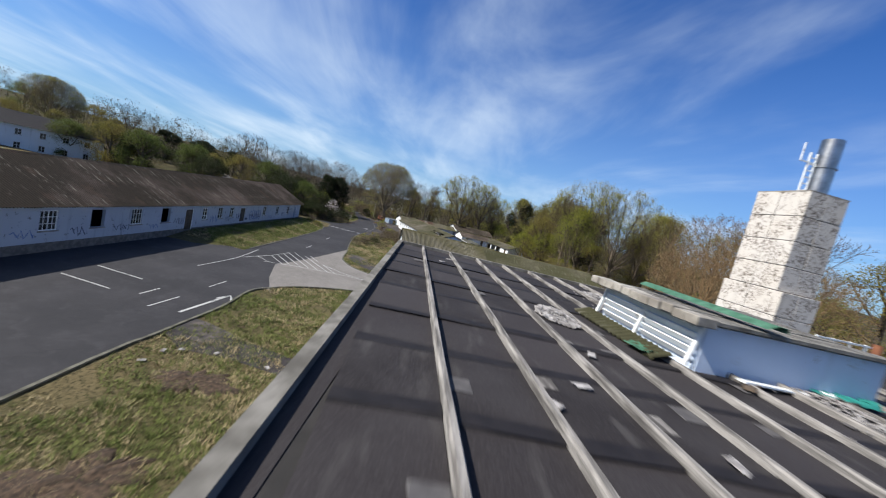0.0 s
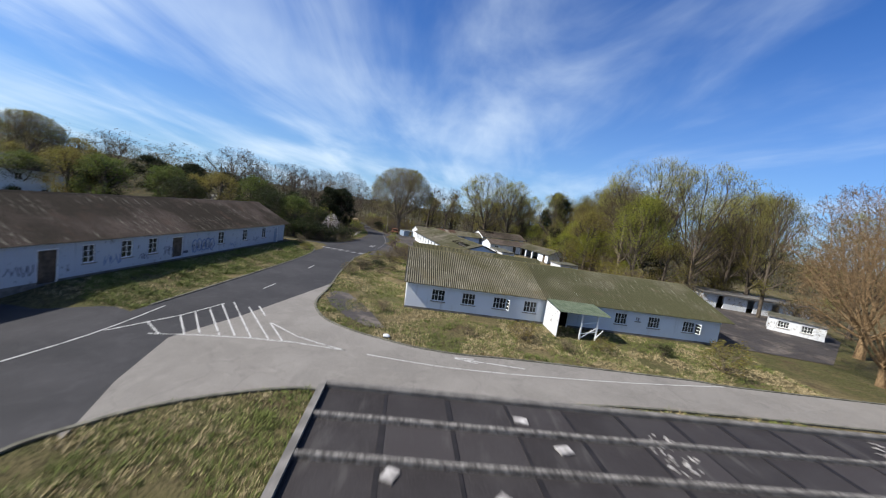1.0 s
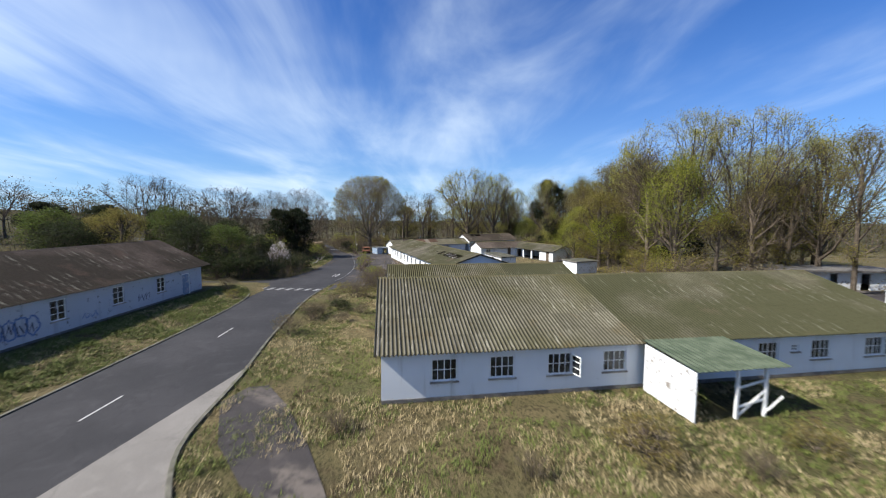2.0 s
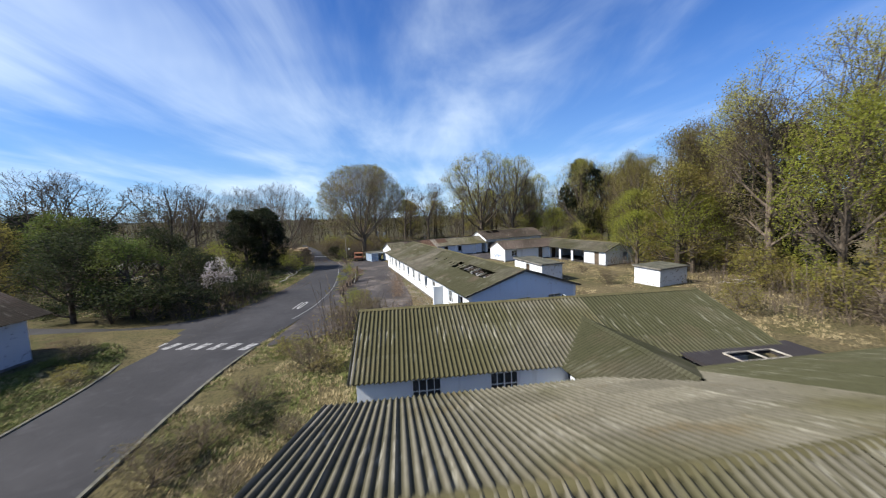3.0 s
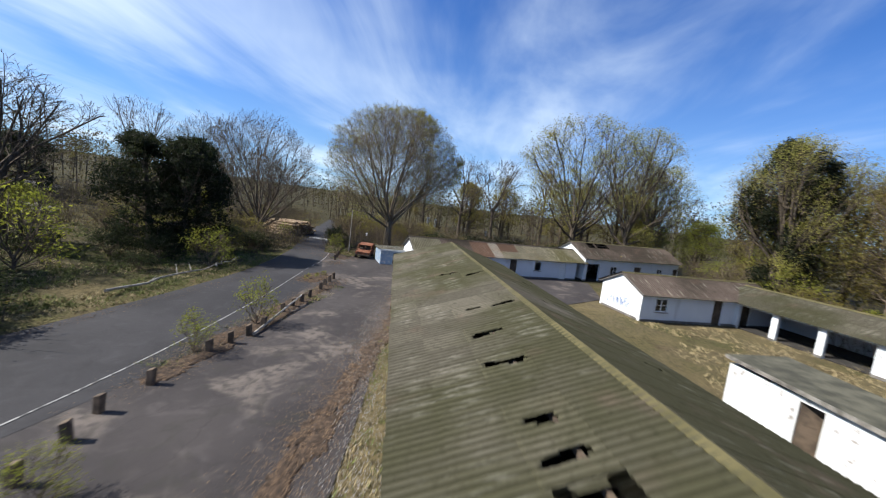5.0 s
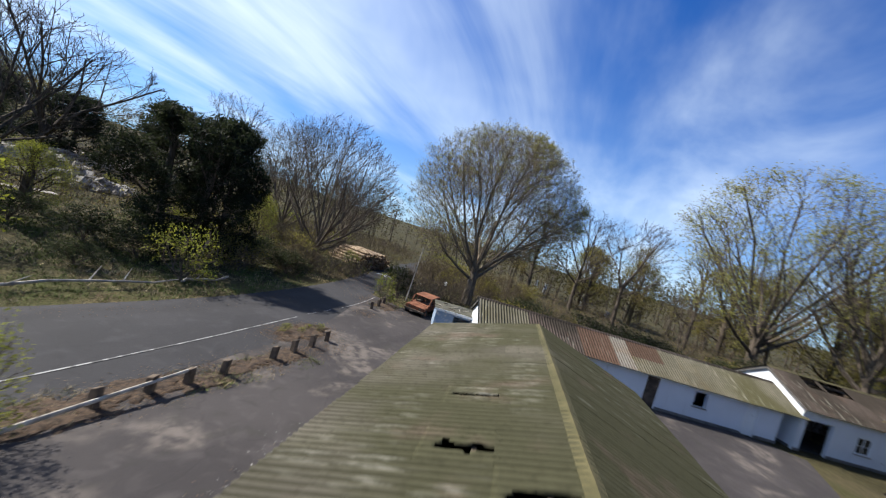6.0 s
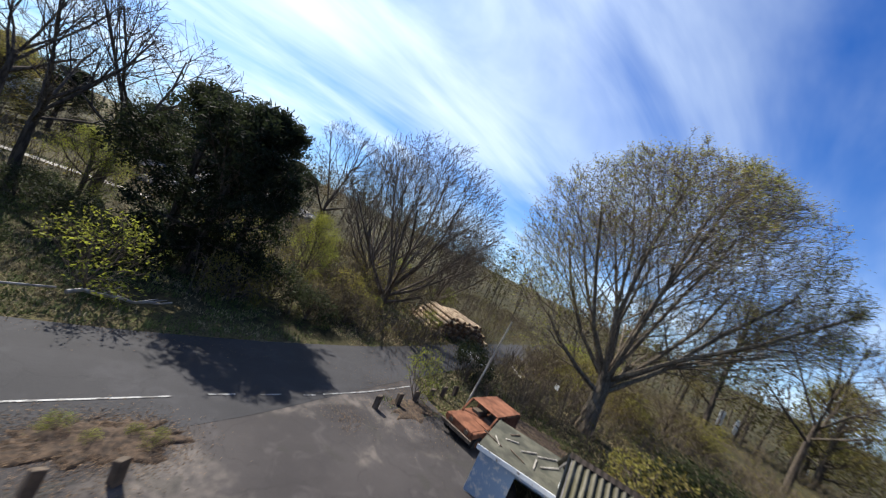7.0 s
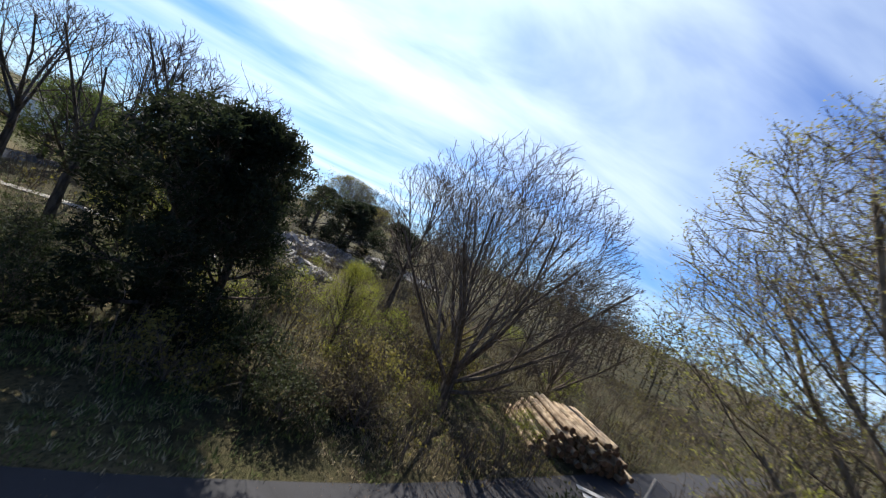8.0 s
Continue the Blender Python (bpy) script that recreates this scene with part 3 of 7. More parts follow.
# the word on the road, drawn out for drivers who come towards the junction
txt = bpy.data.curves.new("road_word", "FONT")
txt.body, txt.size, txt.align_x, txt.extrude = "10", 1.0, "CENTER", 0.002
tmp = bpy.data.objects.new("road_word", txt)
scene.collection.objects.link(tmp)
word = new("road_word", bpy.data.meshes.new_from_object(tmp))
bpy.data.objects.remove(tmp)
word.data.materials.append(M_line)
word.matrix_basis = pose(-12.6, 79.9, 0.036, 0, 0, 0) @ Matrix.Diagonal((0.85, 3.7, 1, 1))
tagged(word, "worn white speed number painted long on the road", "road marking", kind="structure")

# ---- walls, windows, corrugated roofs ----


def wall_mesh(length, height, t, holes, gable=0.0):
    """An upright wall along x, in one piece, with openings (centre, width, sill, height) and, for gable > 0, a triangle on top."""
    bm = bmesh.new()
    xs = sorted({0.0, length, *(round(c - w / 2, 4) for c, w, s, h in holes), *(round(c + w / 2, 4) for c, w, s, h in holes)})
    zs = sorted({0.0, height, *(round(s, 4) for c, w, s, h in holes), *(round(min(s + h, height), 4) for c, w, s, h in holes)})
    made = {}

    def at(i, k, side):
        if (i, k, side) not in made:
            made[i, k, side] = bm.verts.new((xs[i], t * side, zs[k]))
        return made[i, k, side]

    def full(i, k):
        if not (0 <= i < len(xs) - 1 and 0 <= k < len(zs) - 1):
            return False
        x, z = (xs[i] + xs[i + 1]) / 2, (zs[k] + zs[k + 1]) / 2
        return not any(abs(x - c) < w / 2 and s < z < s + h for c, w, s, h in holes)

    for i in range(len(xs) - 1):
        for k in range(len(zs) - 1):
            if not full(i, k):
                continue
            for side in (0, 1):
                bm.faces.new([at(a, b, side) for a, b in ((i, k), (i + 1, k), (i + 1, k + 1), (i, k + 1))])
            for (di, dk), (a, b) in (((-1, 0), ((i, k), (i, k + 1))), ((1, 0), ((i + 1, k), (i + 1, k + 1))), ((0, -1), ((i, k), (i + 1, k))), ((0, 1), ((i, k + 1), (i + 1, k + 1)))):
                if not full(i + di, k + dk) and not (gable and dk == 1 and k == len(zs) - 2):
                    bm.faces.new((at(*a, 0), at(*b, 0), at(*b, 1), at(*a, 1)))
    if gable:
        k = len(zs) - 1
        tip = [bm.verts.new((length / 2, t * side, height + gable)) for side in (0, 1)]
        for side in (0, 1):
            for i in range(len(xs) - 1):
                bm.faces.new((at(i, k, side), at(i + 1, k, side), tip[side]))
        for i in (0, len(xs) - 1):
            bm.faces.new((at(i, k, 0), at(i, k, 1), tip[1], tip[0]))
    return bm


FRAMES = {}


def window(parent, m, w, h, cols=4, rows=2, state="shut", boarded=False):
    """A timber casement: frame, bars, panes and a sill, set 6 cm into its opening. Local x along the wall, y inwards."""
    win = new("window")
    win.parent = parent
    win.matrix_basis = m
    key = (round(w, 2), round(h, 2), cols, rows)
    if key not in FRAMES:
        bm = bmesh.new()
        f = 0.055
        for a in (0.0, w - f):
            box(bm, a, a + f, 0.05, 0.11, 0, h)
        for z in (0.0, h - f):
            box(bm, f, w - f, 0.05, 0.11, z, z + f)
        for i in range(1, cols):
            x = w * i / cols
            bw = 0.045 if i * 2 == cols else 0.026
            box(bm, x - bw / 2, x + bw / 2, 0.055, 0.10, f, h - f)
        for j in range(1, rows):
            z = h * j / rows
            for i in range(cols):
                box(bm, max(f, w * i / cols + 0.023), min(w - f, w * (i + 1) / cols - 0.023), 0.06, 0.095, z - 0.013, z + 0.013)
        fr = mesh_of("frame", bm, M_frame_white)
        bm = bmesh.new()
        box(bm, 0.012, w / cols - 0.012, 0.078, 0.084, 0.012, h / rows - 0.012)
        gl = mesh_of("pane", bm, M_glass)
        bm = bmesh.new()
        box(bm, -0.07, w + 0.07, -0.07, 0.05, -0.07, -0.003)
        FRAMES[key] = fr, gl, mesh_of("sill", bm, M_concrete)
    fr, gl, si = FRAMES[key]
    if state != "empty":
        part("frame", fr, None, win)
    if state in ("shut", "ajar"):
        for i in range(cols):
            for j in range(rows):
                part("pane", gl, None, win, m=pose(w * i / cols, 0, h * j / rows))
    part("sill", si, None, win)
    if state in ("ajar", "flung"):
        bm = bmesh.new()
        cw = w / 2
        for a in (0.0, cw - 0.05):
            box(bm, a, a + 0.05, 0, 0.04, 0, h - 0.1)
        for z in (0.0, (h - 0.1) / 3, 2 * (h - 0.1) / 3, h - 0.15):
            box(bm, 0.05, cw - 0.05, 0, 0.04, z, z + 0.04)
        hang = pose(w - 0.03, -0.03, 0.05, 0, 0, -75 if state == "ajar" else -95)
        part("casement", bm, M_frame_white, win, "white casement hanging open", hang)
        bm = bmesh.new()
        box(bm, 0.05, cw - 0.05, 0.016, 0.022, 0.04, h - 0.15)
        part("pane", bm, M_glass, win, m=hang)
    return win


def door(parent, m, w, h, mat=None, ajar=0.0):
    d = new("door")
    d.parent = parent
    d.matrix_basis = m
    bm = bmesh.new()
    for a in (0.0, w - 0.06):
        box(bm, a, a + 0.06, 0.03, 0.12, 0, h)
    box(bm, 0.06, w - 0.06, 0.03, 0.12, h - 0.06, h)
    part("frame", bm, M_frame_white, d)
    bm = bmesh.new()
    lw = w - 0.14
    box(bm, 0, lw, 0, 0.04, 0.02, h - 0.08)
    for z in (0.2, h * 0.55):
        box(bm, 0.12, lw - 0.12, -0.012, 0, z, z + h * 0.3)
    part("leaf", bm, mat or M_timber, d, "", pose(0.07, 0.07, 0, 0, 0, ajar))
    return d


PITCH = 0.177
SHEETS = {}


def torn_mesh(waves, length, mat, upper, seed):
    """The stump of a broken corrugated sheet with a ragged edge; upper: it still hangs from its top end."""
    key = ("torn", waves, round(length, 2), mat.name, upper, seed)
    if key not in SHEETS:
        r = random.Random(seed)
        bm = bmesh.new()
        rows, cut = ([], []), r.uniform(0.15, 0.35)
        for i in range(waves * 4 + 1):
            cut = min(0.48, max(0.04, cut + r.uniform(-0.09, 0.09)))
            y = (0.0, -length * cut) if upper else (-length * (1 - cut), -length)
            for k in (0, 1):
                rows[k].append(bm.verts.new((PITCH * i / 4, y[k], 0.035 * math.cos(math.pi * i / 2))))
        for i in range(waves * 4):
            bm.faces.new((rows[0][i], rows[1][i], rows[1][i + 1], rows[0][i + 1]))
        bmesh.ops.solidify(bm, geom=bm.faces[:], thickness=0.009)
        SHEETS[key] = mesh_of("roof_sheet", bm, mat, smooth=True)
    return SHEETS[key]


def slit_mesh(waves, length, mat, seed):
    """A corrugated sheet with a long ragged tear down its fall and a curled flap beside it."""
    key = ("slit", waves, round(length, 2), mat.name, seed)
    if key not in SHEETS:
        r = random.Random(seed)
        bm = bmesh.new()
        n, rows = waves * 4, 14
        lo, hi = r.randint(1, 4), r.randint(9, 13)
        mid, wide = r.uniform(0.35, 0.65) * n, r.uniform(3.6, 6.5)
        grid = [[bm.verts.new((PITCH * i / 4 + r.uniform(-0.012, 0.012), -length * j / rows + (r.uniform(-0.03, 0.03) if 0 < j < rows else 0), 0.035 * math.cos(math.pi * i / 2))) for i in range(n + 1)] for j in range(rows + 1)]
        for j in range(rows):
            mid += r.uniform(-0.7, 0.7)
            here = wide * min(1.0, 0.35 + 0.5 * min(j - lo, hi - j)) + r.uniform(-0.7, 0.7)
            for i in range(n):
                if lo <= j < hi and abs(i + 0.5 - mid) < here / 2 + 0.4:
                    continue
                bm.faces.new((grid[j][i], grid[j + 1][i], grid[j + 1][i + 1], grid[j][i + 1]))
        bmesh.ops.delete(bm, geom=[v for v in bm.verts if not v.link_faces], context="VERTS")
        bmesh.ops.solidify(bm, geom=bm.faces[:], thickness=0.009)
        SHEETS[key] = mesh_of("roof_sheet", bm, mat, smooth=True)
    return SHEETS[key]


def sheet_mesh(waves, length, mat, name="roof_sheet", seg=6):
    """One corrugated sheet: waves across x, falling along -y from 0; lip deepened to 24 mm so laps look dark."""
    key = (waves, round(length, 2), mat.name, seg)
    if key not in SHEETS:
        bm = bmesh.new()
        n = waves * seg
        rows = []
        for y, dz in ((0.0, 0.0), (-length, 0.0), (-length, -0.024)):
            rows.append([bm.verts.new((PITCH * i / seg, y, dz + 0.035 * math.cos(2 * math.pi * i / seg))) for i in range(n + 1)])
        lip = [bm.verts.new(v.co) for v in rows[1]]
        for a, b in ((rows[0], rows[1]), (lip, rows[2])):
            for i in range(n):
                bm.faces.new((a[i], b[i], b[i + 1], a[i + 1]))
        SHEETS[key] = mesh_of(name, bm, mat, smooth=True)
    return SHEETS[key]


def roof_slope(roof, length, run, rise_, flip, width, mats, holes=(), x0=0.0, rows=3, waves=6, over=0.28, eave=0.32, seed=1, seg=6, slits=()):
    """Sheets of one slope. The ridge lies along local x at y = width / 2; flip: the slope towards y = width."""
    r = random.Random(seed)
    ang = math.degrees(math.atan2(rise_, run))
    total = math.hypot(run, rise_) + eave
    step = total / rows
    w = waves * PITCH
    n = int(math.ceil((length + 2 * over) / w))
    for c in range(n):
        for j in range(rows):
            mat = mats(c / n, j) if callable(mats) else mats
            full = step + (0.13 if j < rows - 1 else 0.0)
            if (c, j) in holes:
                pieces = [torn_mesh(waves, full, mat, True, c + 3 * j), torn_mesh(waves, full, mat, False, c + 5 * j)]
                if (c + j) % 2:
                    pieces.append(sheet_mesh(1 + c % 2, full, mat, seg=seg))
            elif (c, j) in slits:
                pieces = [slit_mesh(waves, full, mat, c + 7 * j)]
            else:
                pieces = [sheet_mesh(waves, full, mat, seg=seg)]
            d = step * j
            tilt = r.uniform(-0.5, 0.5)
            x = x0 - over + c * w
            z = rise_ - d * math.sin(radians(ang)) + 0.012 * (rows - 1 - j) + r.uniform(0, 0.006)
            y = d * math.cos(radians(ang))
            if not flip:
                m = pose(x, width / 2 - y - 0.02, z, ang + 0.25, 0, 0) @ pose(0, r.uniform(-0.02, 0.02), 0, 0, tilt * 0.3, 0)
            else:
                m = pose(x + w, width / 2 + y + 0.02, z, 0, 0, 180) @ pose(0, 0, 0, ang + 0.25, 0, 0) @ pose(0, r.uniform(-0.02, 0.02), 0, 0, tilt * 0.3, 0)
            for k, me in enumerate(pieces):
                part("roof_sheet", me, mat, roof, m=m @ pose(0, 0, -0.012 * k))


def gable_hut(name, label, category, m, L, W, eave, ridge, front=(), back=(), left=(), right=(), mats=None, holes_f=(), holes_b=(), rows=3, waves=6, wall_mat=None, plinth=True, seed=1, t=0.22, over=0.25, seg=6, ridge_mat=None, skip=(), slits=(), slits_f=(), gable_mat=None):
    """A long hut. Local x along the ridge, y across. Openings: (kind, centre, width, sill, height, state)."""
    hut = thing(name, label, category, m)
    wall_mat = wall_mat or M_white
    run, rs = W / 2, ridge - eave
    sides = (("front", L, 0.0, pose(0, 0, 0), front, 0.0), ("back", L, 0.0, pose(L, W, 0, 0, 0, 180), back, 0.0),
             ("left", W - 2 * t, 0.0, pose(0, W - t, 0, 0, 0, -90), left, rs), ("right", W - 2 * t, 0.0, pose(L, t, 0, 0, 0, 90), right, rs))
    for side, length, off, mm, ops, gab in sides:
        if side in skip:
            continue
        cuts = [(c, w, s, h) for kind, c, w, s, h, st in ops]
        g = 0.0
        if gab:
            g = gab * (W - 2 * t) / W
        wall = part("wall", wall_mesh(length, eave - (0.0 if not gab else -gab * 2 * t / W), t, cuts, g), gable_mat if gable_mat and side == "left" else wall_mat, hut, m=mm)
        if plinth:
            lo = 0.0
            for c, w, s, h in sorted([q for q in cuts if q[2] < 0.3]) + [(length + 0.0, 0.0, 0, 0)]:
                bm = bmesh.new()
                box(bm, lo, c - w / 2, -0.035, -0.001, 0, 0.16)
                lo = c + w / 2
                part("plinth", bm, M_plinth, wall)
        for kind, c, w, s, h, st in ops:
            mo = pose(c - w / 2, 0, s)
            if kind == "win":
                window(hut, mm @ mo, w, h, 4 if w > 1.0 else 2, 3 if h > 1.15 else 2, st)
            elif kind == "door":
                door(hut, mm @ mo, w, h, {"blue": M_blue, "white": M_frame_white, "open": M_timber}.get(st, M_timber), 70 if st == "open" else 0)
    bm = bmesh.new()
    box(bm, t, L - t, t, W - t, 0.0, 0.06)
    part("floor", bm, M_dark, hut)
    roof = new("roof")
    roof.parent = hut
    roof.matrix_basis = pose(0, 0, eave + 0.07)
    mats = mats or M_roof_mossy
    roof_slope(roof, L, run, rs, False, W, mats, holes_f, rows=rows, waves=waves, seed=seed, seg=seg, slits=slits_f)
    roof_slope(roof, L, run, rs, True, W, mats, holes_b, rows=rows, waves=waves, seed=seed + 1, seg=seg, slits=slits)
    # ridge capping in lengths
    cap = bmesh.new()
    for s in (-1, 1):
        k = math.atan2(rs, run)
        a, b = Vector((0, 0, 0.028)), Vector((0, s * 0.17 * math.cos(k), 0.055 - 0.17 * math.sin(k)))
        v = [cap.verts.new(p) for p in ((0, 0, 0.075), (1.06, 0, 0.075), (1.06, b.y, b.z), (0, b.y, b.z))]
        cap.faces.new(v if s < 0 else v[::-1])
        u = [cap.verts.new(p) for p in ((0, b.y, b.z), (1.06, b.y, b.z), (1.06, b.y, b.z - 0.02), (0, b.y, b.z - 0.02))]
        cap.faces.new(u)
    cap_me = mesh_of("ridge_cap", cap, ridge_mat or M_ridge)
    for i in range(int((L + 0.5) / 1.06) + 1):
        part("ridge_cap", cap_me, None, roof, m=pose(-0.25 + 1.06 * i, W / 2, rs + rnd.uniform(0, 0.008), rnd.uniform(-1, 1), rnd.uniform(-0.3, 0.3), 0))
    # purlins and rafters below the sheets
    for s in (-1, 1):
        for q in (0.12, 0.37, 0.62, 0.87):
            bm = bmesh.new()
            box(bm, 0.05, L - 0.05, -0.04, 0.04, -0.06, 0.06)
            part("purlin", bm, M_timber, roof, m=pose(0, W / 2 + s * run * q, rs * (1 - q) - 0.12))
    raf = bmesh.new()
    for s in (-1, 1):
        beam(raf, (0, 0, rs - 0.22), (0, s * run * 0.97, -0.16), 0.06, 0.16)
    beam(raf, (0, -run * 0.97, -0.18), (0, run * 0.97, -0.18), 0.06, 0.14)
    raf_me = mesh_of("roof_truss", raf, M_timber)
    for i in range(1, int(L / 2.6) + 1):
        if i * 2.6 < L - 0.3:
            part("roof_truss", raf_me, None, roof, m=pose(i * 2.6, W / 2, 0))
    # bargeboards on the gable verges
    for x in (-0.16, L + 0.10):
        if (x < 0 and "left" in skip) or (x > 0 and "right" in skip):
            continue
        bm = bmesh.new()
        for s in (-1, 1):
            beam(bm, (x, W / 2, rs - 0.05), (x, W / 2 + s * (run + 0.26), -0.05 - 0.26 * rs / run), 0.04, 0.12)
        part("bargeboard", bm, M_plinth, roof)
    return hut

# ---- the huts ----
def W_(c, state="shut", w=1.1, s=0.82, h=0.95):
    return ("win", c, w, s, h, state)


# hut across the side road: a long front range, a rear range, a link between them
front_ops = [W_(2.6), W_(5.1), W_(7.7, "ajar"), W_(10.3), ("door", 13.2, 1.0, 0.0, 1.95, "open"), W_(18.3), ("win", 19.8, 0.4, 1.25, 0.35, "shut"), W_(21.3), W_(24.5, "ajar")]


def front_mats(f, j):
    return M_roof_grey if f < 0.40 else M_roof_deep


HUT = pose(-2.17, 45.45, 0, 0, 0, 6.0)
hut_a = gable_hut("barrack_hut", "long whitewashed hut with a mossy corrugated roof and barred windows", "hut", HUT, 27.4, 13.0, 2.15, 4.1, front_ops,
                  back=[W_(3), W_(6), W_(20), W_(24)], left=[W_(3.5), W_(9)], right=[W_(4), W_(8.6)], mats=front_mats, rows=5, seed=11)
# porch
porch = thing("porch", "lean-to porch with green sheet roof and white plank side wall", "porch", HUT @ pose(11.5, -3.15, 0))
for i in range(14):
    bm = bmesh.new()
    box(bm, 0, 0.04, 0.02 + 0.20 * i, 0.205 + 0.20 * i, 0.02 + 0.01 * (i % 3), 1.95 + 0.012 * i)
    part("plank", bm, M_white_old, porch)
bm = bmesh.new()
edge = []
for i in range(69):
    z = 0.02 * math.cos(i * math.pi / 2)
    edge.append([bm.verts.new((-0.15 + 0.06 * i, y, z + dz)) for y, dz in ((0, 0), (3.05, 0), (3.05, 0.012), (0, 0.012))])
for a, b in zip(edge, edge[1:]):
    for k in range(4):
        bm.faces.new((a[k], b[k], b[(k + 1) % 4], a[(k + 1) % 4]))
part("porch_roof", bm, M_porch, porch, "mossy green sheets", pose(0.15, 0.0, 1.97, 4.5, 0, 0))
for x in (1.9, 3.15):
    bm = bmesh.new()
    box(bm, x - 0.05, x + 0.05, 0.1, 0.2, 0, 1.95)
    part("post", bm, M_frame_white, porch)
bm = bmesh.new()
for z in (0.45, 1.2):
    beam(bm, (1.95, 0.15, z), (3.1, 0.15, z + 0.25), 0.06)
beam(bm, (1.95, 0.15, 0.1), (3.1, 0.15, 1.0), 0.06)
beam(bm, (3.1, 0.15, 0.1), (3.4, -0.3, 1.0), 0.06)
part("rail", bm, M_frame_white, porch, "broken white rails")

REAR = pose(-3.35, 60.7, 0, 0, 0, 5.0)
hut_b = gable_hut("barrack_hut", "rear hut range with a streaked corrugated roof and white walls", "hut", REAR, 15.4, 8.4, 1.95, 3.3,
                  front=[W_(2.5), W_(5.4), ("door", 13.6, 1.0, 0, 1.9, "dark")], back=[W_(3), W_(7), W_(11)], left=[W_(2.4), W_(6)], mats=lambda f, j: M_roof_grey if f < 0.62 else M_roof_deep, rows=3, seed=21)
LINK = HUT @ pose(12.2, 11.4, 0, 0, 0, 90)
hut_c = gable_hut("link_hut", "low mossy link between the two hut ranges", "hut", LINK, 6.0, 4.0, 1.95, 2.75, front=(), back=[("win", 2.2, 0.8, 0.9, 0.8, "shut")], mats=M_roof_deep, rows=2, seed=31, skip=("left", "right"), ridge_mat=M_roof_deep)
annex = thing("flat_annex", "low flat-roofed annex with a broken roof light", "annex", pose(9.3, 59.75, 0, 0, 0, 5) @ Matrix.Diagonal((1, 0.68, 1, 1)))
bm = wall_mesh(4.6, 1.85, 0.2, [])
part("wall", bm, M_white_old, annex)
bm = wall_mesh(3.0, 1.85, 0.2, [])
part("wall", bm, M_white_old, annex, m=pose(4.6, 0.2, 0, 0, 0, 90))
bm = bmesh.new()
box(bm, -0.15, 4.75, -0.15, 0.9, 1.86, 1.98)
box(bm, -0.15, 4.75, 2.1, 3.25, 1.86, 1.98)
box(bm, -0.15, 1.2, 0.9, 2.1, 1.86, 1.98)
box(bm, 3.2, 4.75, 0.9, 2.1, 1.86, 1.98)
part("roof", bm, M_felt, annex)
bm = bmesh.new()
for y in (0.88, 2.06):
    box(bm, 1.2, 3.2, y, y + 0.06, 1.99, 2.04)
for x in (1.15, 2.2, 3.15):
    box(bm, x, x + 0.06, 0.95, 2.05, 2.0, 2.05)
part("roof_light_frame", bm, M_pale_wood, annex)

# the long hut beside the yard, its roof torn open
B2 = pose(10.0, 74.85, 0, 0, 0, 106.0)
torn = {(2, 1), (3, 1), (4, 1), (5, 1), (6, 1), (8, 1)}
slit = {(7, 1), (9, 1), (10, 1), (12, 1), (14, 1), (16, 0), (16, 1), (22, 1), (21, 0), (24, 1)}
hut_d = gable_hut("long_hut", "very long white hut with a mossy roof torn open", "hut", B2, 33.5, 8.5, 2.15, 3.5,
                  back=[W_(33.5 - c, "shut" if i % 3 else "empty", 1.0) for i, c in enumerate((1.7, 3.9, 8.6, 11.2, 13.8, 16.4, 19.0, 21.6, 24.2, 26.8, 29.4, 31.6))],
                  front=[W_(c) for c in (3, 7, 12, 17, 22, 27)], left=[("win", 3.98, 1.0, 0.6, 1.0, "shut"), ("win", 6.5, 1.1, 0.62, 1.0, "flung")], mats=M_roof_mossy, holes_b=torn, slits=slit, gable_mat=M_gable, slits_f={(8, 1), (13, 2), (18, 1), (23, 2)}, rows=4, seed=41)
stub = thing("buttress", "short white screen wall beside the hut", "wall", B2 @ pose(5.8, 8.5, 0))
bm = bmesh.new()
box(bm, 0, 0.2, 0.01, 0.8, 0, 1.75)
box(bm, -0.03, 0.23, 0.01, 0.84, 1.75, 1.81)
part("wall", bm, M_white, stub)
# loose battens and rags in the largest hole
for i in range(13):
    b = thing("broken_batten", "splintered batten lying down a roof hole", "batten", B2 @ pose(1.9 + 0.47 * i, 5.45, 3.16 + rnd.uniform(-0.03, 0.03), -17.6 + rnd.uniform(-3, 3), 0, rnd.uniform(-9, 9)), "battens in the roof hole")
    bm = bmesh.new()
    beam(bm, (0, -0.6, 0.0), (0, 1.05 + rnd.uniform(-0.35, 0.2), 0.0), 0.07, 0.09)
    part("stick", bm, M_pale_wood if i % 3 == 0 else M_timber, b)
for i in range(7):
    b = thing("insulation_rag", "pale torn insulation bulging from the roof hole", "rag", B2 @ pose(2.2 + 0.8 * i + rnd.uniform(-0.2, 0.2), 6.2 + rnd.uniform(-0.2, 0.25), 2.80, 0, 0, rnd.uniform(0, 90)), "rags in the roof hole")
    bm = bmesh.new()
    bmesh.ops.create_icosphere(bm, subdivisions=3, radius=0.13)
    for v in bm.verts:
        k = 1 + 0.55 * noise.noise(v.co * 7 + Vector((i, 0, 0)))
        v.co = Vector((v.co.x * k * 1.3, v.co.y * k, v.co.z * k * 0.9))
    part("cloth", bm, M_pale_debris, b)

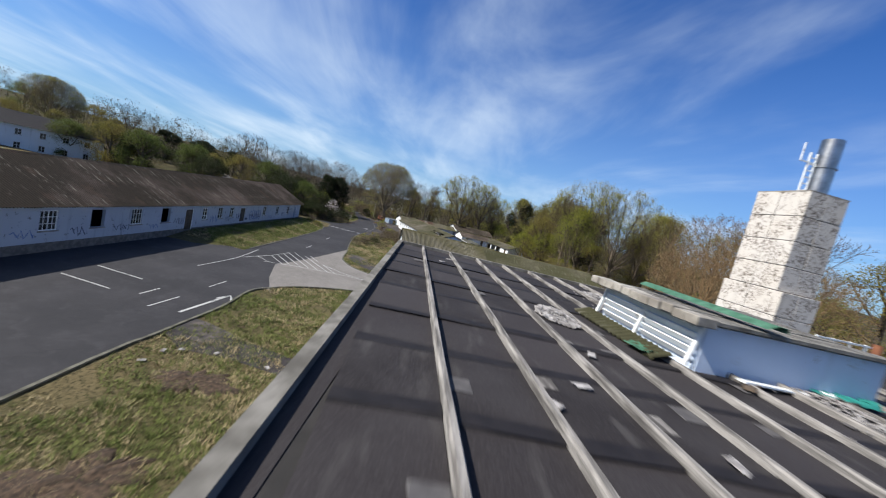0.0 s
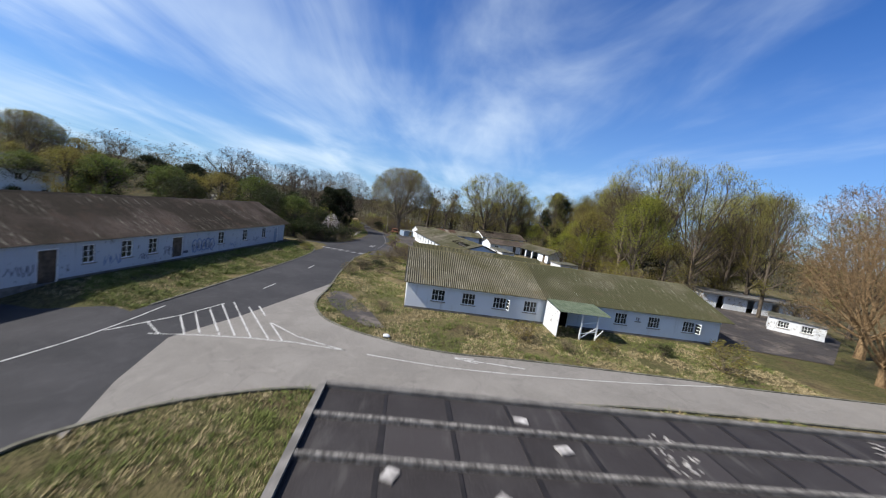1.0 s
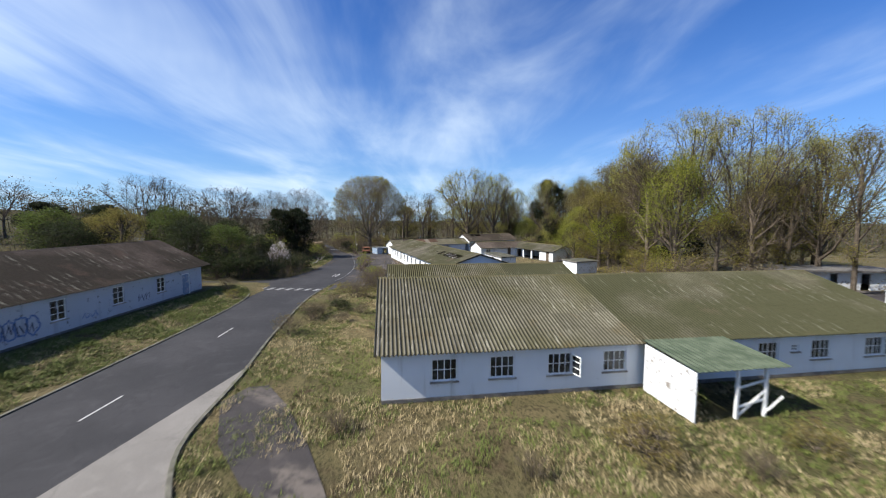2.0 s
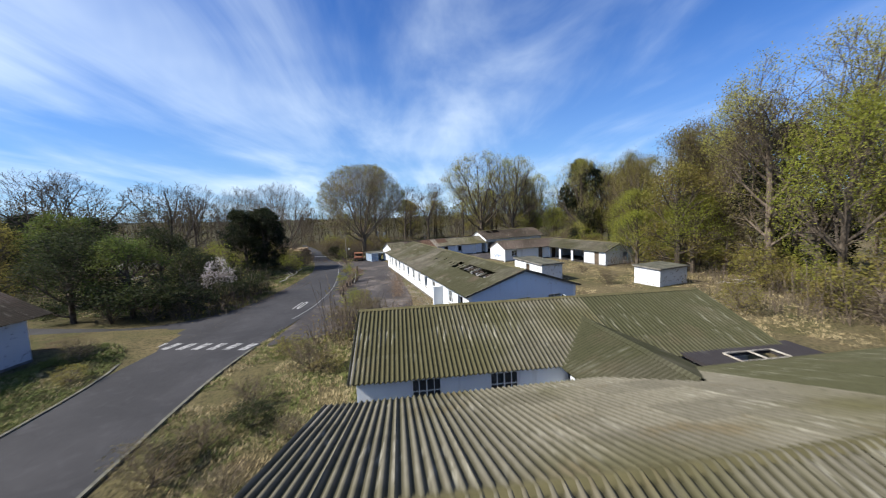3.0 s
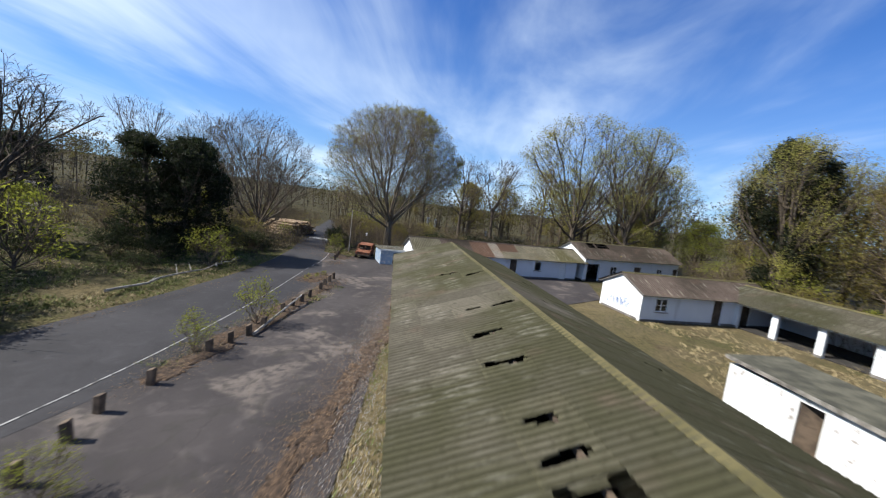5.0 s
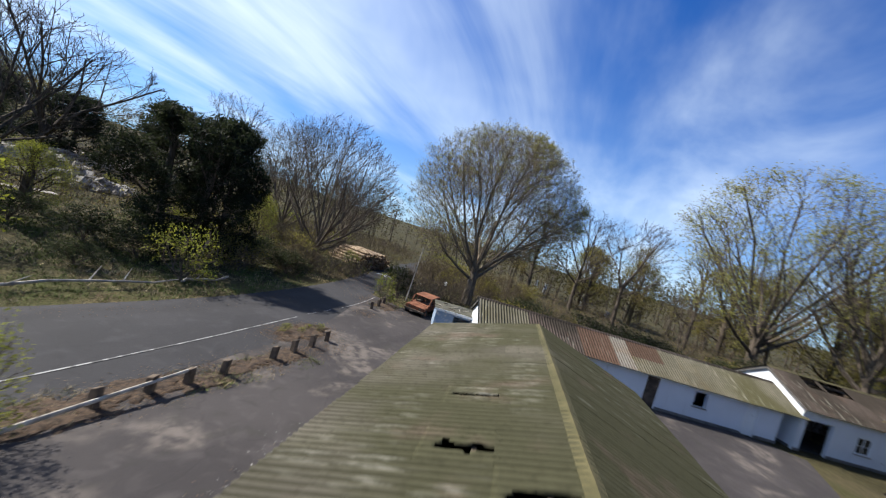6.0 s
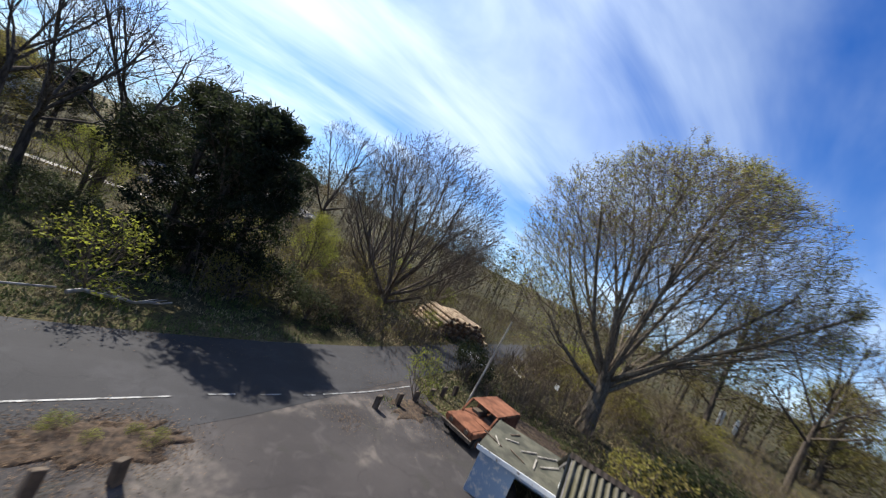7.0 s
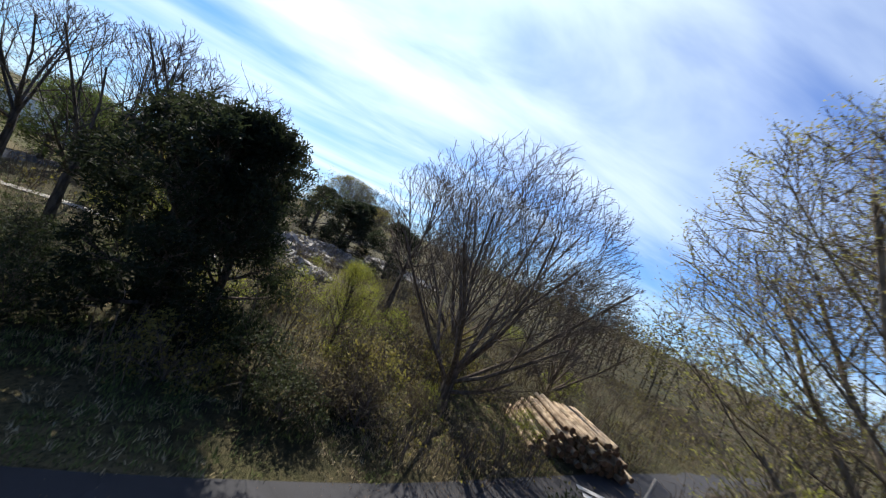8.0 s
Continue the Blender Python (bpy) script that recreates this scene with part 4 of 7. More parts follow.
# west barracks behind the grass bank
# The entry at 36.2 is a boarded stained patch, built from the door parts.
bw_ops = [("door", 8.65, 1.6, 0.0, 2.05, "blue"), W_(4.2, "shut", 1.0, 0.9, 1.25), W_(12.2, "shut", 1.1, 0.9, 1.25), W_(15.6, "empty", 1.1, 0.9, 1.25), W_(19.1, "shut", 1.1, 0.9, 1.25), W_(22.4, "empty", 1.1, 0.9, 1.25), ("door", 25.7, 1.2, 0.0, 2.05, "dark"),
          W_(28.2, "shut", 0.85, 0.9, 1.2), W_(31.1, "shut", 0.95, 0.9, 1.25), W_(33.5, "shut", 0.9, 0.9, 1.25), ("door", 36.2, 1.3, 0.3, 1.75, "dark"), W_(42.4, "shut", 1.0, 0.9, 1.25), W_(46.9, "shut", 1.0, 0.9, 1.25), W_(51.3, "shut", 1.0, 0.9, 1.25), ("door", 54.6, 1.1, 0.0, 2.0, "blue")]
BW = pose(-22.2, 11.5, 0.45, 0, 0, 90.6)
barrack_w = gable_hut("barracks", "long grey-white barracks with a brown corrugated roof and graffiti", "barracks", BW, 57.0, 9.4, 2.5, 4.8, front=bw_ops, mats=M_roof_brown, rows=4, waves=6, seed=51, wall_mat=M_white_bar, seg=4, ridge_mat=M_roof_brown)
bm = bmesh.new()
box(bm, 0.01, 56.99, 0.012, 9.39, -0.6, -0.002)
part("foundation", bm, M_plinth, barrack_w, "dark brick foundation")

# ---- smaller huts and sheds to the east of the yard ----
hut_e = gable_hut("store_hut", "small white store with a bare brown roof and sprayed gable", "hut", pose(10.6, 104.7, 0, 0, 0, 20), 11.2, 4.6, 2.0, 3.0,
                  front=[("win", 1.7, 1.0, 0.75, 0.95, "shut"), ("door", 6.6, 0.9, 0, 1.9, "dark"), ("door", 9.2, 0.9, 0, 1.9, "dark")], mats=M_roof_brown, rows=2, seed=61)
hut_f = gable_hut("open_store", "open-fronted store with low mossy roof and white piers", "hut", pose(27.0, 97.9, 0, 0, 0, 110), 12.5, 5.0, 1.95, 2.9,
                  back=[("gap", 2.0, 2.3, 0, 1.75, ""), ("gap", 4.7, 2.3, 0, 1.75, ""), ("gap", 7.4, 2.3, 0, 1.75, ""), ("door", 10.9, 0.95, 0, 1.8, "dark")],
                  left=[("gap", 3.3, 0.9, 0.5, 1.2, "")], mats=M_roof_mossy, rows=2, seed=71)
hut_g = gable_hut("row_hut", "long white row hut with patched rusty corrugated roof", "hut", pose(-7.3, 110.4, 0, 0, 0, 29), 18.6, 4.2, 2.05, 3.1,
                  front=[("gap", 1.8, 1.3, 0.7, 0.8, ""), ("gap", 4.2, 1.2, 0.5, 1.0, ""), ("door", 10.6, 0.9, 0, 1.9, "dark"), ("win", 13.6, 0.8, 0.85, 0.85, "empty"), ("door", 16.8, 0.8, 0, 1.9, "white")],
                  mats=lambda f, j: M_roof_grey if f < 0.13 else M_roof_brown if f < 0.27 else M_roof_red if f < 0.40 else M_roof_pale if f < 0.43 else (M_roof_red if j == 0 and f < 0.55 else M_roof_grey), rows=2, seed=81, ridge_mat=M_roof_brown)
hut_h = gable_hut("row_hut", "white hut with a sagging holed brown roof", "hut", pose(9.9, 119.8, 0, 0, 0, 31), 15.0, 5.4, 2.6, 4.0,
                  front=[("gap", 1.3, 1.8, 0, 1.95, ""), ("win", 4.4, 1.0, 0.75, 1.0, "shut"), ("door", 8.2, 1.2, 0, 1.9, "dark"), ("win", 12.0, 0.9, 0.8, 0.9, "shut"), ("door", 14.8, 0.9, 0, 1.9, "dark")],
                  mats=M_roof_brown, holes_f={(2, 0), (3, 0), (4, 0)}, rows=3, seed=91)


def flat_shed(name, label, m, L, W, h, ops_f=(), ops_l=(), lip=0.12):
    s = thing(name, label, "shed", m)
    for side, length, mm, ops in (("front", L, pose(0, 0, 0), ops_f), ("back", L, pose(L, W, 0, 0, 0, 180), ()), ("left", W - 0.4, pose(0, W - 0.2, 0, 0, 0, -90), ops_l), ("right", W - 0.4, pose(L, 0.2, 0, 0, 0, 90), ())):
        wall = part("wall", wall_mesh(length, h, 0.2, [o[1:5] for o in ops]), M_white_old, s, m=mm)
        for kind, c, w, sl, hh, st in ops:
            if kind == "door":
                door(s, mm @ pose(c - w / 2, 0, sl), w, hh, M_frame_white if st == "white" else M_timber, 40 if st == "open" else 0)
            elif kind == "win":
                window(s, mm @ pose(c - w / 2, 0, sl), w, hh, 4, 2)
    bm = bmesh.new()
    v = box(bm, -lip, L + lip, -lip, W + lip, h + 0.002, h + 0.12)
    for p in v:
        p.co.z += 0.035 * p.co.y
    part("roof_slab", bm, M_moss_felt, s, "dark felted slab")
    bm = bmesh.new()
    for a, b in (((-lip - 0.03, -lip - 0.03), (L + lip + 0.03, -lip - 0.03)), ((-lip - 0.03, W + lip), (-lip - 0.03, -lip))):
        beam(bm, (*a, h + 0.05 + 0.035 * a[1]), (*b, h + 0.05 + 0.035 * b[1]), 0.04, 0.13)
    part("fascia", bm, M_edge, s)
    bm = bmesh.new()
    box(bm, 0.2, L - 0.2, 0.2, W - 0.2, 0.0, 0.04)
    part("floor", bm, M_dark, s)
    return s


flat_shed("brick_shed", "square white shed with a dark flat roof", pose(20.9, 82.1, 0, 0, 0, 22), 3.9, 2.8, 1.65)
flat_shed("wash_house", "narrow white shed with doors and a thin flat roof", pose(11.1, 87.0, 0, 0, 0, 18), 2.6, 5.6, 1.85,
          ops_l=[("door", 1.2, 0.85, 0, 1.75, "white"), ("door", 2.6, 0.85, 0, 1.75, "open")])
flat_shed("blockhouse", "low white blockhouse with dirty barred windows", pose(39.0, 59.6, 0, 0, 0, -38), 4.8, 2.8, 1.6, ops_f=[("win", 1.3, 1.0, 0.55, 0.75, "shut"), ("win", 3.3, 1.0, 0.55, 0.75, "shut")])
garages = thing("garage_row", "row of old garages with dark open bays under a flat roof", "garages", pose(38.5, 70.5, 0, 0, 0, -8))
bm = wall_mesh(14.0, 2.0, 0.2, [(2.4, 0.9, 0, 1.8), (6.4, 0.9, 0, 1.8), (9.6, 1.0, 0, 1.8), (12.4, 1.2, 0, 1.8)])
part("wall", bm, M_white_old, garages)
bm = bmesh.new()
box(bm, -0.3, 14.3, -0.5, 5.2, 2.01, 2.2)
part("roof_slab", bm, M_plinth, garages)
bm = bmesh.new()
box(bm, 0, 0.2, 0.21, 5, 0, 2)
box(bm, 13.8, 14, 0.21, 5, 0, 2)
box(bm, 0.2, 13.8, 4.8, 5, 0, 2)
part("back_wall", bm, M_white_old, garages)

# sprayed shapes on walls, bars and strokes only


def spray(name, label, m, line, mat, w=0.06):
    """One unbroken sprayed line, a flat bent ribbon on the wall."""
    bm = bmesh.new()
    pairs = []
    for i, (x, z) in enumerate(line):
        a, b = line[max(i - 1, 0)], line[min(i + 1, len(line) - 1)]
        d = Vector((b[0] - a[0], b[1] - a[1]))
        d = (d.normalized() if d.length > 1e-4 else Vector((1, 0))) * w / 2
        pairs.append((bm.verts.new((x - d.y, 0, z + d.x)), bm.verts.new((x + d.y, 0, z - d.x))))
    for p, q in zip(pairs, pairs[1:]):
        bm.faces.new((p[0], p[1], q[1], q[0]))
    return solid(name, bm, mat, label, "graffiti", m=m)


def bubble(r, x0, z0, w, h):
    """A swollen block shape: a wobbling loop, closed."""
    n = 22
    k = [r.uniform(0.75, 1.1) for i in range(n)]
    return [(x0 + w / 2 + w / 2 * k[i % n] * math.cos(2 * math.pi * i / n), z0 + h / 2 + h / 2 * k[i % n] * math.sin(2 * math.pi * i / n)) for i in range(n + 1)]


def scrawl(r, x0, z0, w, h, n):
    return [(x0 + w * i / n + r.uniform(-0.12, 0.12), z0 + h * (0.5 + 0.5 * math.sin(2.1 * i + r.uniform(-0.6, 0.6)))) for i in range(n)]


r0 = random.Random(5)
GABLE = pose(10.6, 104.7, 0, 0, 0, 20) @ pose(-0.004, 4.4, 0, 0, 0, -90)
for k in range(5):
    spray("graffiti", "dark blue sprayed line on a white gable", GABLE, scrawl(r0, 0.4 + 0.3 * k, 0.25 + 0.25 * (k % 3), 2.2, 0.8, 14), M_ink_blue, 0.05)
for k in range(5):
    spray("graffiti", "dark blue sprayed block shape on the barracks wall", BW @ pose(38.0, -0.004 - 0.002 * k, 0), bubble(r0, 0.62 * k, 0.45 + 0.08 * (k % 2), 0.75, 1.15), M_ink_blue, 0.10)
    spray("graffiti", "dark sprayed scrawl over the block shapes", BW @ pose(38.0, -0.016 - 0.002 * k, 0), scrawl(r0, 0.62 * k, 0.6, 0.6, 0.8, 7), M_ink, 0.07)
for c, z, w, h, n, mt in ((17.0, 0.5, 1.6, 0.5, 12, M_ink), (20.4, 0.4, 1.4, 0.4, 10, M_ink_blue), (23.6, 0.6, 1.5, 0.7, 14, M_ink), (29.2, 0.5, 1.6, 0.8, 16, M_ink_blue), (32.2, 0.5, 0.9, 0.6, 10, M_ink), (34.6, 0.5, 1.2, 0.9, 13, M_ink), (10.2, 0.5, 1.4, 0.5, 10, M_ink_blue), (13.6, 0.4, 1.3, 0.6, 10, M_ink), (44.0, 0.5, 1.3, 0.4, 9, M_ink_blue), (48.6, 0.6, 1.5, 0.6, 12, M_ink)):
    spray("graffiti", "rough sprayed scrawl on the barracks wall", BW @ pose(c, -0.004, 0), scrawl(r0, 0, z, w, h, n), mt, 0.07)
bm = bmesh.new()
box(bm, 36.9, 37.5, -0.006, -0.001, 0.5, 0.75)
solid("graffiti", bm, M_ink, "dark sprayed bar on the barracks wall", "graffiti", m=BW)

# ---- kiosk, wreck, logs, posts ----
kiosk = thing("kiosk", "low pale blue shed, dark opening, mossy flat roof", "shed", pose(-11.15, 112.3, 0, 0, 0, 29))
part("front_wall", wall_mesh(2.8, 1.42, 0.1, [(1.98, 1.5, 0.05, 1.2)]), M_blue, kiosk)
part("side_wall", wall_mesh(2.7, 1.42, 0.1, []), M_blue, kiosk, m=pose(0, 2.8, 0, 0, 0, -90))
part("back_wall", wall_mesh(2.8, 1.42, 0.1, []), M_blue, kiosk, m=pose(2.8, 2.9, 0, 0, 0, 180))
bm = bmesh.new()
box(bm, -0.12, 2.9, -0.14, 3.02, 1.425, 1.52)
part("roof_slab", bm, M_moss_felt, kiosk, "mossy flat slab")
bm = bmesh.new()
box(bm, -0.14, 2.9, -0.18, -0.143, 1.40, 1.54)
part("fascia", bm, M_white_old, kiosk)
for i in range(9):
    b = thing("roof_stick", "bleached broken batten lying on the mossy shed roof", "batten", pose(-11.15, 112.3, 0, 0, 0, 29) @ pose(rnd.uniform(0.2, 2.2), rnd.uniform(0.1, 2.6), 1.545, 0, rnd.uniform(-2, 2), rnd.uniform(-70, 70)))
    bm = bmesh.new()
    beam(bm, (0, -0.3, 0), (0, rnd.uniform(0.2, 0.7), 0.01), 0.05, 0.03)
    part("stick", bm, M_pale_wood if i % 3 else M_timber, b)


def wreck(m):
    w = thing("wrecked_car", "burnt-out rusty off-road car without glass, on flat tyres", "car", m)
    # local: x across (1.6 wide, centred), y along, nose towards -y
    bm = bmesh.new()
    box(bm, -0.66, 0.66, -2.0, -0.85, 0.42, 0.92)
    box(bm, -0.78, 0.78, -0.85, 1.95, 0.42, 0.98)
    for x in (-0.78, 0.62):
        box(bm, x, x + 0.16, -1.95, -0.86, 0.62, 0.90)
    bmesh.ops.bevel(bm, geom=bm.edges[:], offset=0.03, segments=1, affect="EDGES")
    part("body", bm, M_rust, w)
    bm = bmesh.new()
    box(bm, -0.62, 0.62, -1.98, -0.88, 0, 0.05)
    part("bonnet", bm, M_rust, w, "buckled rusty bonnet", pose(0, 0.0, 0.95, 3, 4, 2))
    bm = bmesh.new()
    box(bm, -0.74, 0.74, -0.45, 1.92, 1.58, 1.64)
    bmesh.ops.bevel(bm, geom=bm.edges[:], offset=0.025, segments=1, affect="EDGES")
    part("roof", bm, M_rust, w, "flat rusty roof")
    for x in (-0.72, 0.72):
        for y0_, y1_ in ((-0.85, -0.42), (0.45, 0.45), (1.88, 1.88)):
            bm = bmesh.new()
            beam(bm, (x, y0_, 0.98), (x, y1_, 1.59), 0.07)
            part("pillar", bm, M_rust, w)
    for x in (-0.775, 0.735):
        bm = bmesh.new()
        box(bm, x, x + 0.04, 0.5, 1.86, 0.99, 1.57)
        part("side_panel", bm, M_rust, w)
    bm = bmesh.new()
    box(bm, -0.8, 0.8, -2.14, -2.02, 0.45, 0.6)
    part("bumper", bm, M_timber, w)
    for x in (-0.42, 0.42):
        bm = bmesh.new()
        bmesh.ops.create_cone(bm, cap_ends=True, segments=14, radius1=0.1, radius2=0.1, depth=0.05, matrix=pose(x, -2.015, 0.75, 90))
        part("headlight", bm, M_timber, w, "empty headlight socket")
    for x in (-0.70, 0.70):
        for y in (-1.4, 1.15):
            bm = bmesh.new()
            bmesh.ops.create_cone(bm, cap_ends=True, segments=18, radius1=0.36, radius2=0.36, depth=0.2, matrix=pose(x, y, 0.34, 0, 90))
            wh = part("wheel", bm, M_dark, w, "bare charred wheel")
            bm = bmesh.new()
            bmesh.ops.create_cone(bm, cap_ends=True, segments=14, radius1=0.2, radius2=0.17, depth=0.215, matrix=pose(x, y, 0.34, 0, 90))
            part("rim", bm, M_rust, wh)
    bm = bmesh.new()
    for x in (-0.34, 0.34):
        box(bm, x - 0.24, x + 0.24, -0.3, 0.2, 0.985, 1.12)
        box(bm, x - 0.24, x + 0.24, 0.2, 0.32, 0.985, 1.45)
    part("seat_frame", bm, M_timber, w)
    return w


wreck(pose(-14.1, 115.8, -0.06, 0, 1.5, 12) @ Matrix.Diagonal((0.98, 0.95, 0.82, 1)))


def log_stack(m):
    s = thing("log_pile", "heap of cut tree trunks with pale weathered bark", "logs", m)
    r = random.Random(3)
    ends = []
    for k in range(6):
        bm = bmesh.new()
        L, rad = 4.4 + r.uniform(-0.4, 0.4), r.uniform(0.13, 0.20)
        bmesh.ops.create_cone(bm, cap_ends=True, segments=9, radius1=rad, radius2=rad * r.uniform(0.82, 1.0), depth=L, matrix=pose(0, r.uniform(-0.15, 0.15), 0, 90))
        me = mesh_of("log", bm, M_log)
        me.materials.append(M_log_end)
        for p in me.polygons:
            if abs(p.normal.y) > 0.9:
                p.material_index = 1
        ends.append(me)
    for row in range(6):
        n = 18 - int(1.9 * row)
        for i in range(n):
            part("log", ends[(i * 5 + row) % 6], None, s, m=pose((i - n / 2) * 0.37 + 0.185 + r.uniform(-0.03, 0.03), r.uniform(-0.25, 0.25), 0.17 + 0.30 * row + r.uniform(-0.02, 0.02), 0, r.uniform(0, 90), r.uniform(-3, 3)))
    return s


log_stack(pose(-29.4, 126.2, rise(-29.4, 126.2) - 0.1, 0, 0, 84))
for x, y, rz in ((-22.4, 128.6, 60), (-22.0, 129.2, 66), (-22.7, 129.5, 52)):
    t_ = thing("fallen_tree", "thin bleached log lying by the lane", "log", pose(x, y, rise(x, y) + 0.1, 0, 0, rz))
    bm = bmesh.new()
    beam(bm, (0, -1.3, 0), (0, 1.3, 0.06), 0.17, sides=8, taper=0.75)
    part("trunk", bm, M_pale_wood, t_)

POSTS = [(-9.9, 85.0), (-10.0, 86.6), (-10.2, 89.2), (-10.1, 90.2), (-10.0, 91.2), (-10.1, 92.3), (-10.55, 94.6), (-10.7, 95.8), (-10.75, 96.8), (-10.85, 97.9), (-11.2, 100.0), (-11.45, 101.15), (-11.65, 102.3), (-11.9, 103.45), (-15.3, 111.0), (-15.7, 112.3), (-16.1, 113.5), (-16.5, 114.7), (-16.9, 115.8), (-17.2, 116.9), (-8.2, 79.6), (-7.9, 78.2), (-8.5, 81.0), (-8.9, 82.6), (-9.4, 83.9)]
for i, (x, y) in enumerate(POSTS):
    b = thing("bollard", "short weathered timber bollard with a sloping top", "bollard", pose(x, y, 0, rnd.uniform(-4, 4), rnd.uniform(-4, 4), rnd.uniform(0, 40)), "bollards along the yard")
    bm = bmesh.new()
    v = box(bm, -0.10, 0.10, -0.10, 0.10, 0, 0.52)
    for p in v:
        if p.co.z > 0.3:
            p.co.z += 0.35 * p.co.x
    bmesh.ops.bevel(bm, geom=bm.edges[:], offset=0.015, segments=1, affect="EDGES")
    part("post", bm, M_timber, b)
rail = thing("fallen_pole", "grey fallen pole leaning along the bollards", "pole", pose(-9.85, 91.3, 0.10, 0, 0, 9))
bm = bmesh.new()
beam(bm, (0, 0, 0), (0, 5.7, 0.38), 0.13, sides=8, taper=0.7)
part("pole", bm, M_pale_wood, rail)
for x, y, rz, L in ((-19.1, 92.6, 5.5, 8.4), (-20.0, 101.2, 12, 3.0)):
    t_ = thing("fallen_tree", "long bleached fallen trunk at the roadside", "fallen tree", pose(x, y, 0.18, 0, 0, rz))
    bm = bmesh.new()
    rr = random.Random(int(L * 10))
    bends = [Vector((rr.uniform(-0.22, 0.22), L * i / 7, 0.02 + rr.uniform(0, 0.16))) for i in range(8)]
    for i, (a, b) in enumerate(zip(bends, bends[1:])):
        beam(bm, a, b, 0.15 - 0.012 * i, sides=8, taper=0.92)
    for i in (2, 4, 5):
        beam(bm, bends[i], bends[i] + Vector((rr.uniform(-0.7, 0.3), 0.6, rr.uniform(0.1, 0.5))), 0.07, sides=6, taper=0.4)
    part("trunk", bm, M_pale_wood, t_)
pole = thing("lean_pole", "thin leaning timber pole beside the wreck", "pole", pose(-16.6, 117.4, 0.0))
bm = bmesh.new()
beam(bm, (0, 0, 0), (-0.35, 1.0, 4.7), 0.11, sides=8, taper=0.8)
part("pole", bm, M_pale_wood, pole)

# ---- the flat-roofed block that the walk starts over ----
FLAT = 6.57
block = thing("flat_block", "two-storey block with a black felt roof and timber rolls", "building", pose(-1.0, -14.0, 0, 0, 0, 0))
bm = bmesh.new()
box(bm, 0.12, 22.0, 0.1, 30.5, 0.0, FLAT - 0.3)
part("wall", bm, M_white_old, block)
bm = bmesh.new()
box(bm, 0.0, 22.2, 0.0, 30.6, FLAT - 0.29, FLAT - 0.06)
deck = part("roof_deck", bm, M_dark, block)
bm = bmesh.new()
for a, b in (((-0.06, -0.1), (-0.06, 30.75)), ((-0.1, 30.72), (22.2, 31.0))):
    beam(bm, (*a, FLAT - 0.08), (*b, FLAT - 0.08), 0.17, 0.30)
part("roof_edge", bm, M_edge, block, "silvered timber edge board")
fr_ = random.Random(9)
SLANT = 2.3


def roll(name, length, w, h, mat, r, sides=14):
    """A timber roll along y from 0 to -length, one slightly bowed bar with a rounded top."""
    bm = bmesh.new()
    prof = ((-w / 2, -0.05), (-w / 2, h * 0.6), (-w * 0.3, h), (w * 0.3, h), (w / 2, h * 0.6), (w / 2, -0.05))
    rings = []
    for i in range(sides + 1):
        wob, lift = r.uniform(-0.008, 0.008), r.uniform(-0.005, 0.005)
        rings.append([bm.verts.new((x + wob, -length * i / sides, z + (lift if z > 0 else 0))) for x, z in prof])
    for a, b in zip(rings, rings[1:]):
        for k in range(5):
            bm.faces.new((a[k], a[k + 1], b[k + 1], b[k]))
    bm.faces.new(rings[0])
    bm.faces.new(rings[-1][::-1])
    return bm


for c in range(11):
    x = 0.95 + 1.22 * c
    base = pose(x, 30.6 + 0.03 * c, FLAT, 0, 0, SLANT)
    for j in range(11):
        bm = bmesh.new()
        y0 = -1.62 * (j + 1) + fr_.uniform(-0.12, 0.12)
        box(bm, -1.14, -0.055, y0, y0 + 1.72, -0.058, -0.045 + 0.014 * (j % 2))
        part("felt_sheet", bm, M_felt, deck, m=base)
        bm = bmesh.new()
        v = box(bm, -1.14, -0.06, y0 - 0.09, y0 + 0.13, -0.044, -0.026 + 0.014 * (j % 2))
        for q in v:
            q.co.y += fr_.uniform(-0.05, 0.05)
        part("felt_lap", bm, M_tar, deck, m=base)
    part("roll_batten", roll("roll_batten", 18.4, 0.105, 0.075, M_batten, fr_), M_batten, deck, "silvered timber roll", base)
bm = bmesh.new()
polygon([(0.02, 12.4), (0.02, 30.6), (0.9, 30.6)], FLAT - 0.05, bm)
part("felt_gusset", bm, M_felt, deck)
for c in range(11):
    for k in range(5):
        sz, sd = fr_.uniform(0.16, 0.32), fr_.choice((-1, 1))
        bm = bmesh.new()
        y = -fr_.uniform(0.8, 16.5)
        v = box(bm, -sz / 2, sz / 2, y - sz * 0.6, y + sz * 0.6, -0.028, -0.020)
        for q in v:
            q.co.x += fr_.uniform(-0.03, 0.03)
        part("felt_patch", bm, M_felt_grey if fr_.random() < 0.75 else M_batten, deck, "grey felt patch", pose(0.95 + 1.22 * c, 30.6 + 0.03 * c, FLAT, 0, 0, SLANT) @ pose(sd * (sz / 2 + 0.06) if sd < 0 or c < 10 else -sz / 2 - 0.06, 0, 0))


def debris(name, label, x, y, z, rx, n, mat, seed, h=0.05):
    r = random.Random(seed)
    bm = bmesh.new()
    for i in range(n):
        a, d = r.uniform(0, 6.28), rx * math.sqrt(r.random())
        s = r.uniform(0.012, 0.046)
        m = pose(x + math.cos(a) * d, y + math.sin(a) * d * 1.6, z + h * r.random() * (1 - d / rx / 1.2), r.uniform(-25, 25), r.uniform(-25, 25), r.uniform(0, 180))
        box(bm, -s, s, -s * 0.7, s * 0.7, -0.008, 0.012, m)
    return solid(name, bm, mat, label, "debris", "stuff")


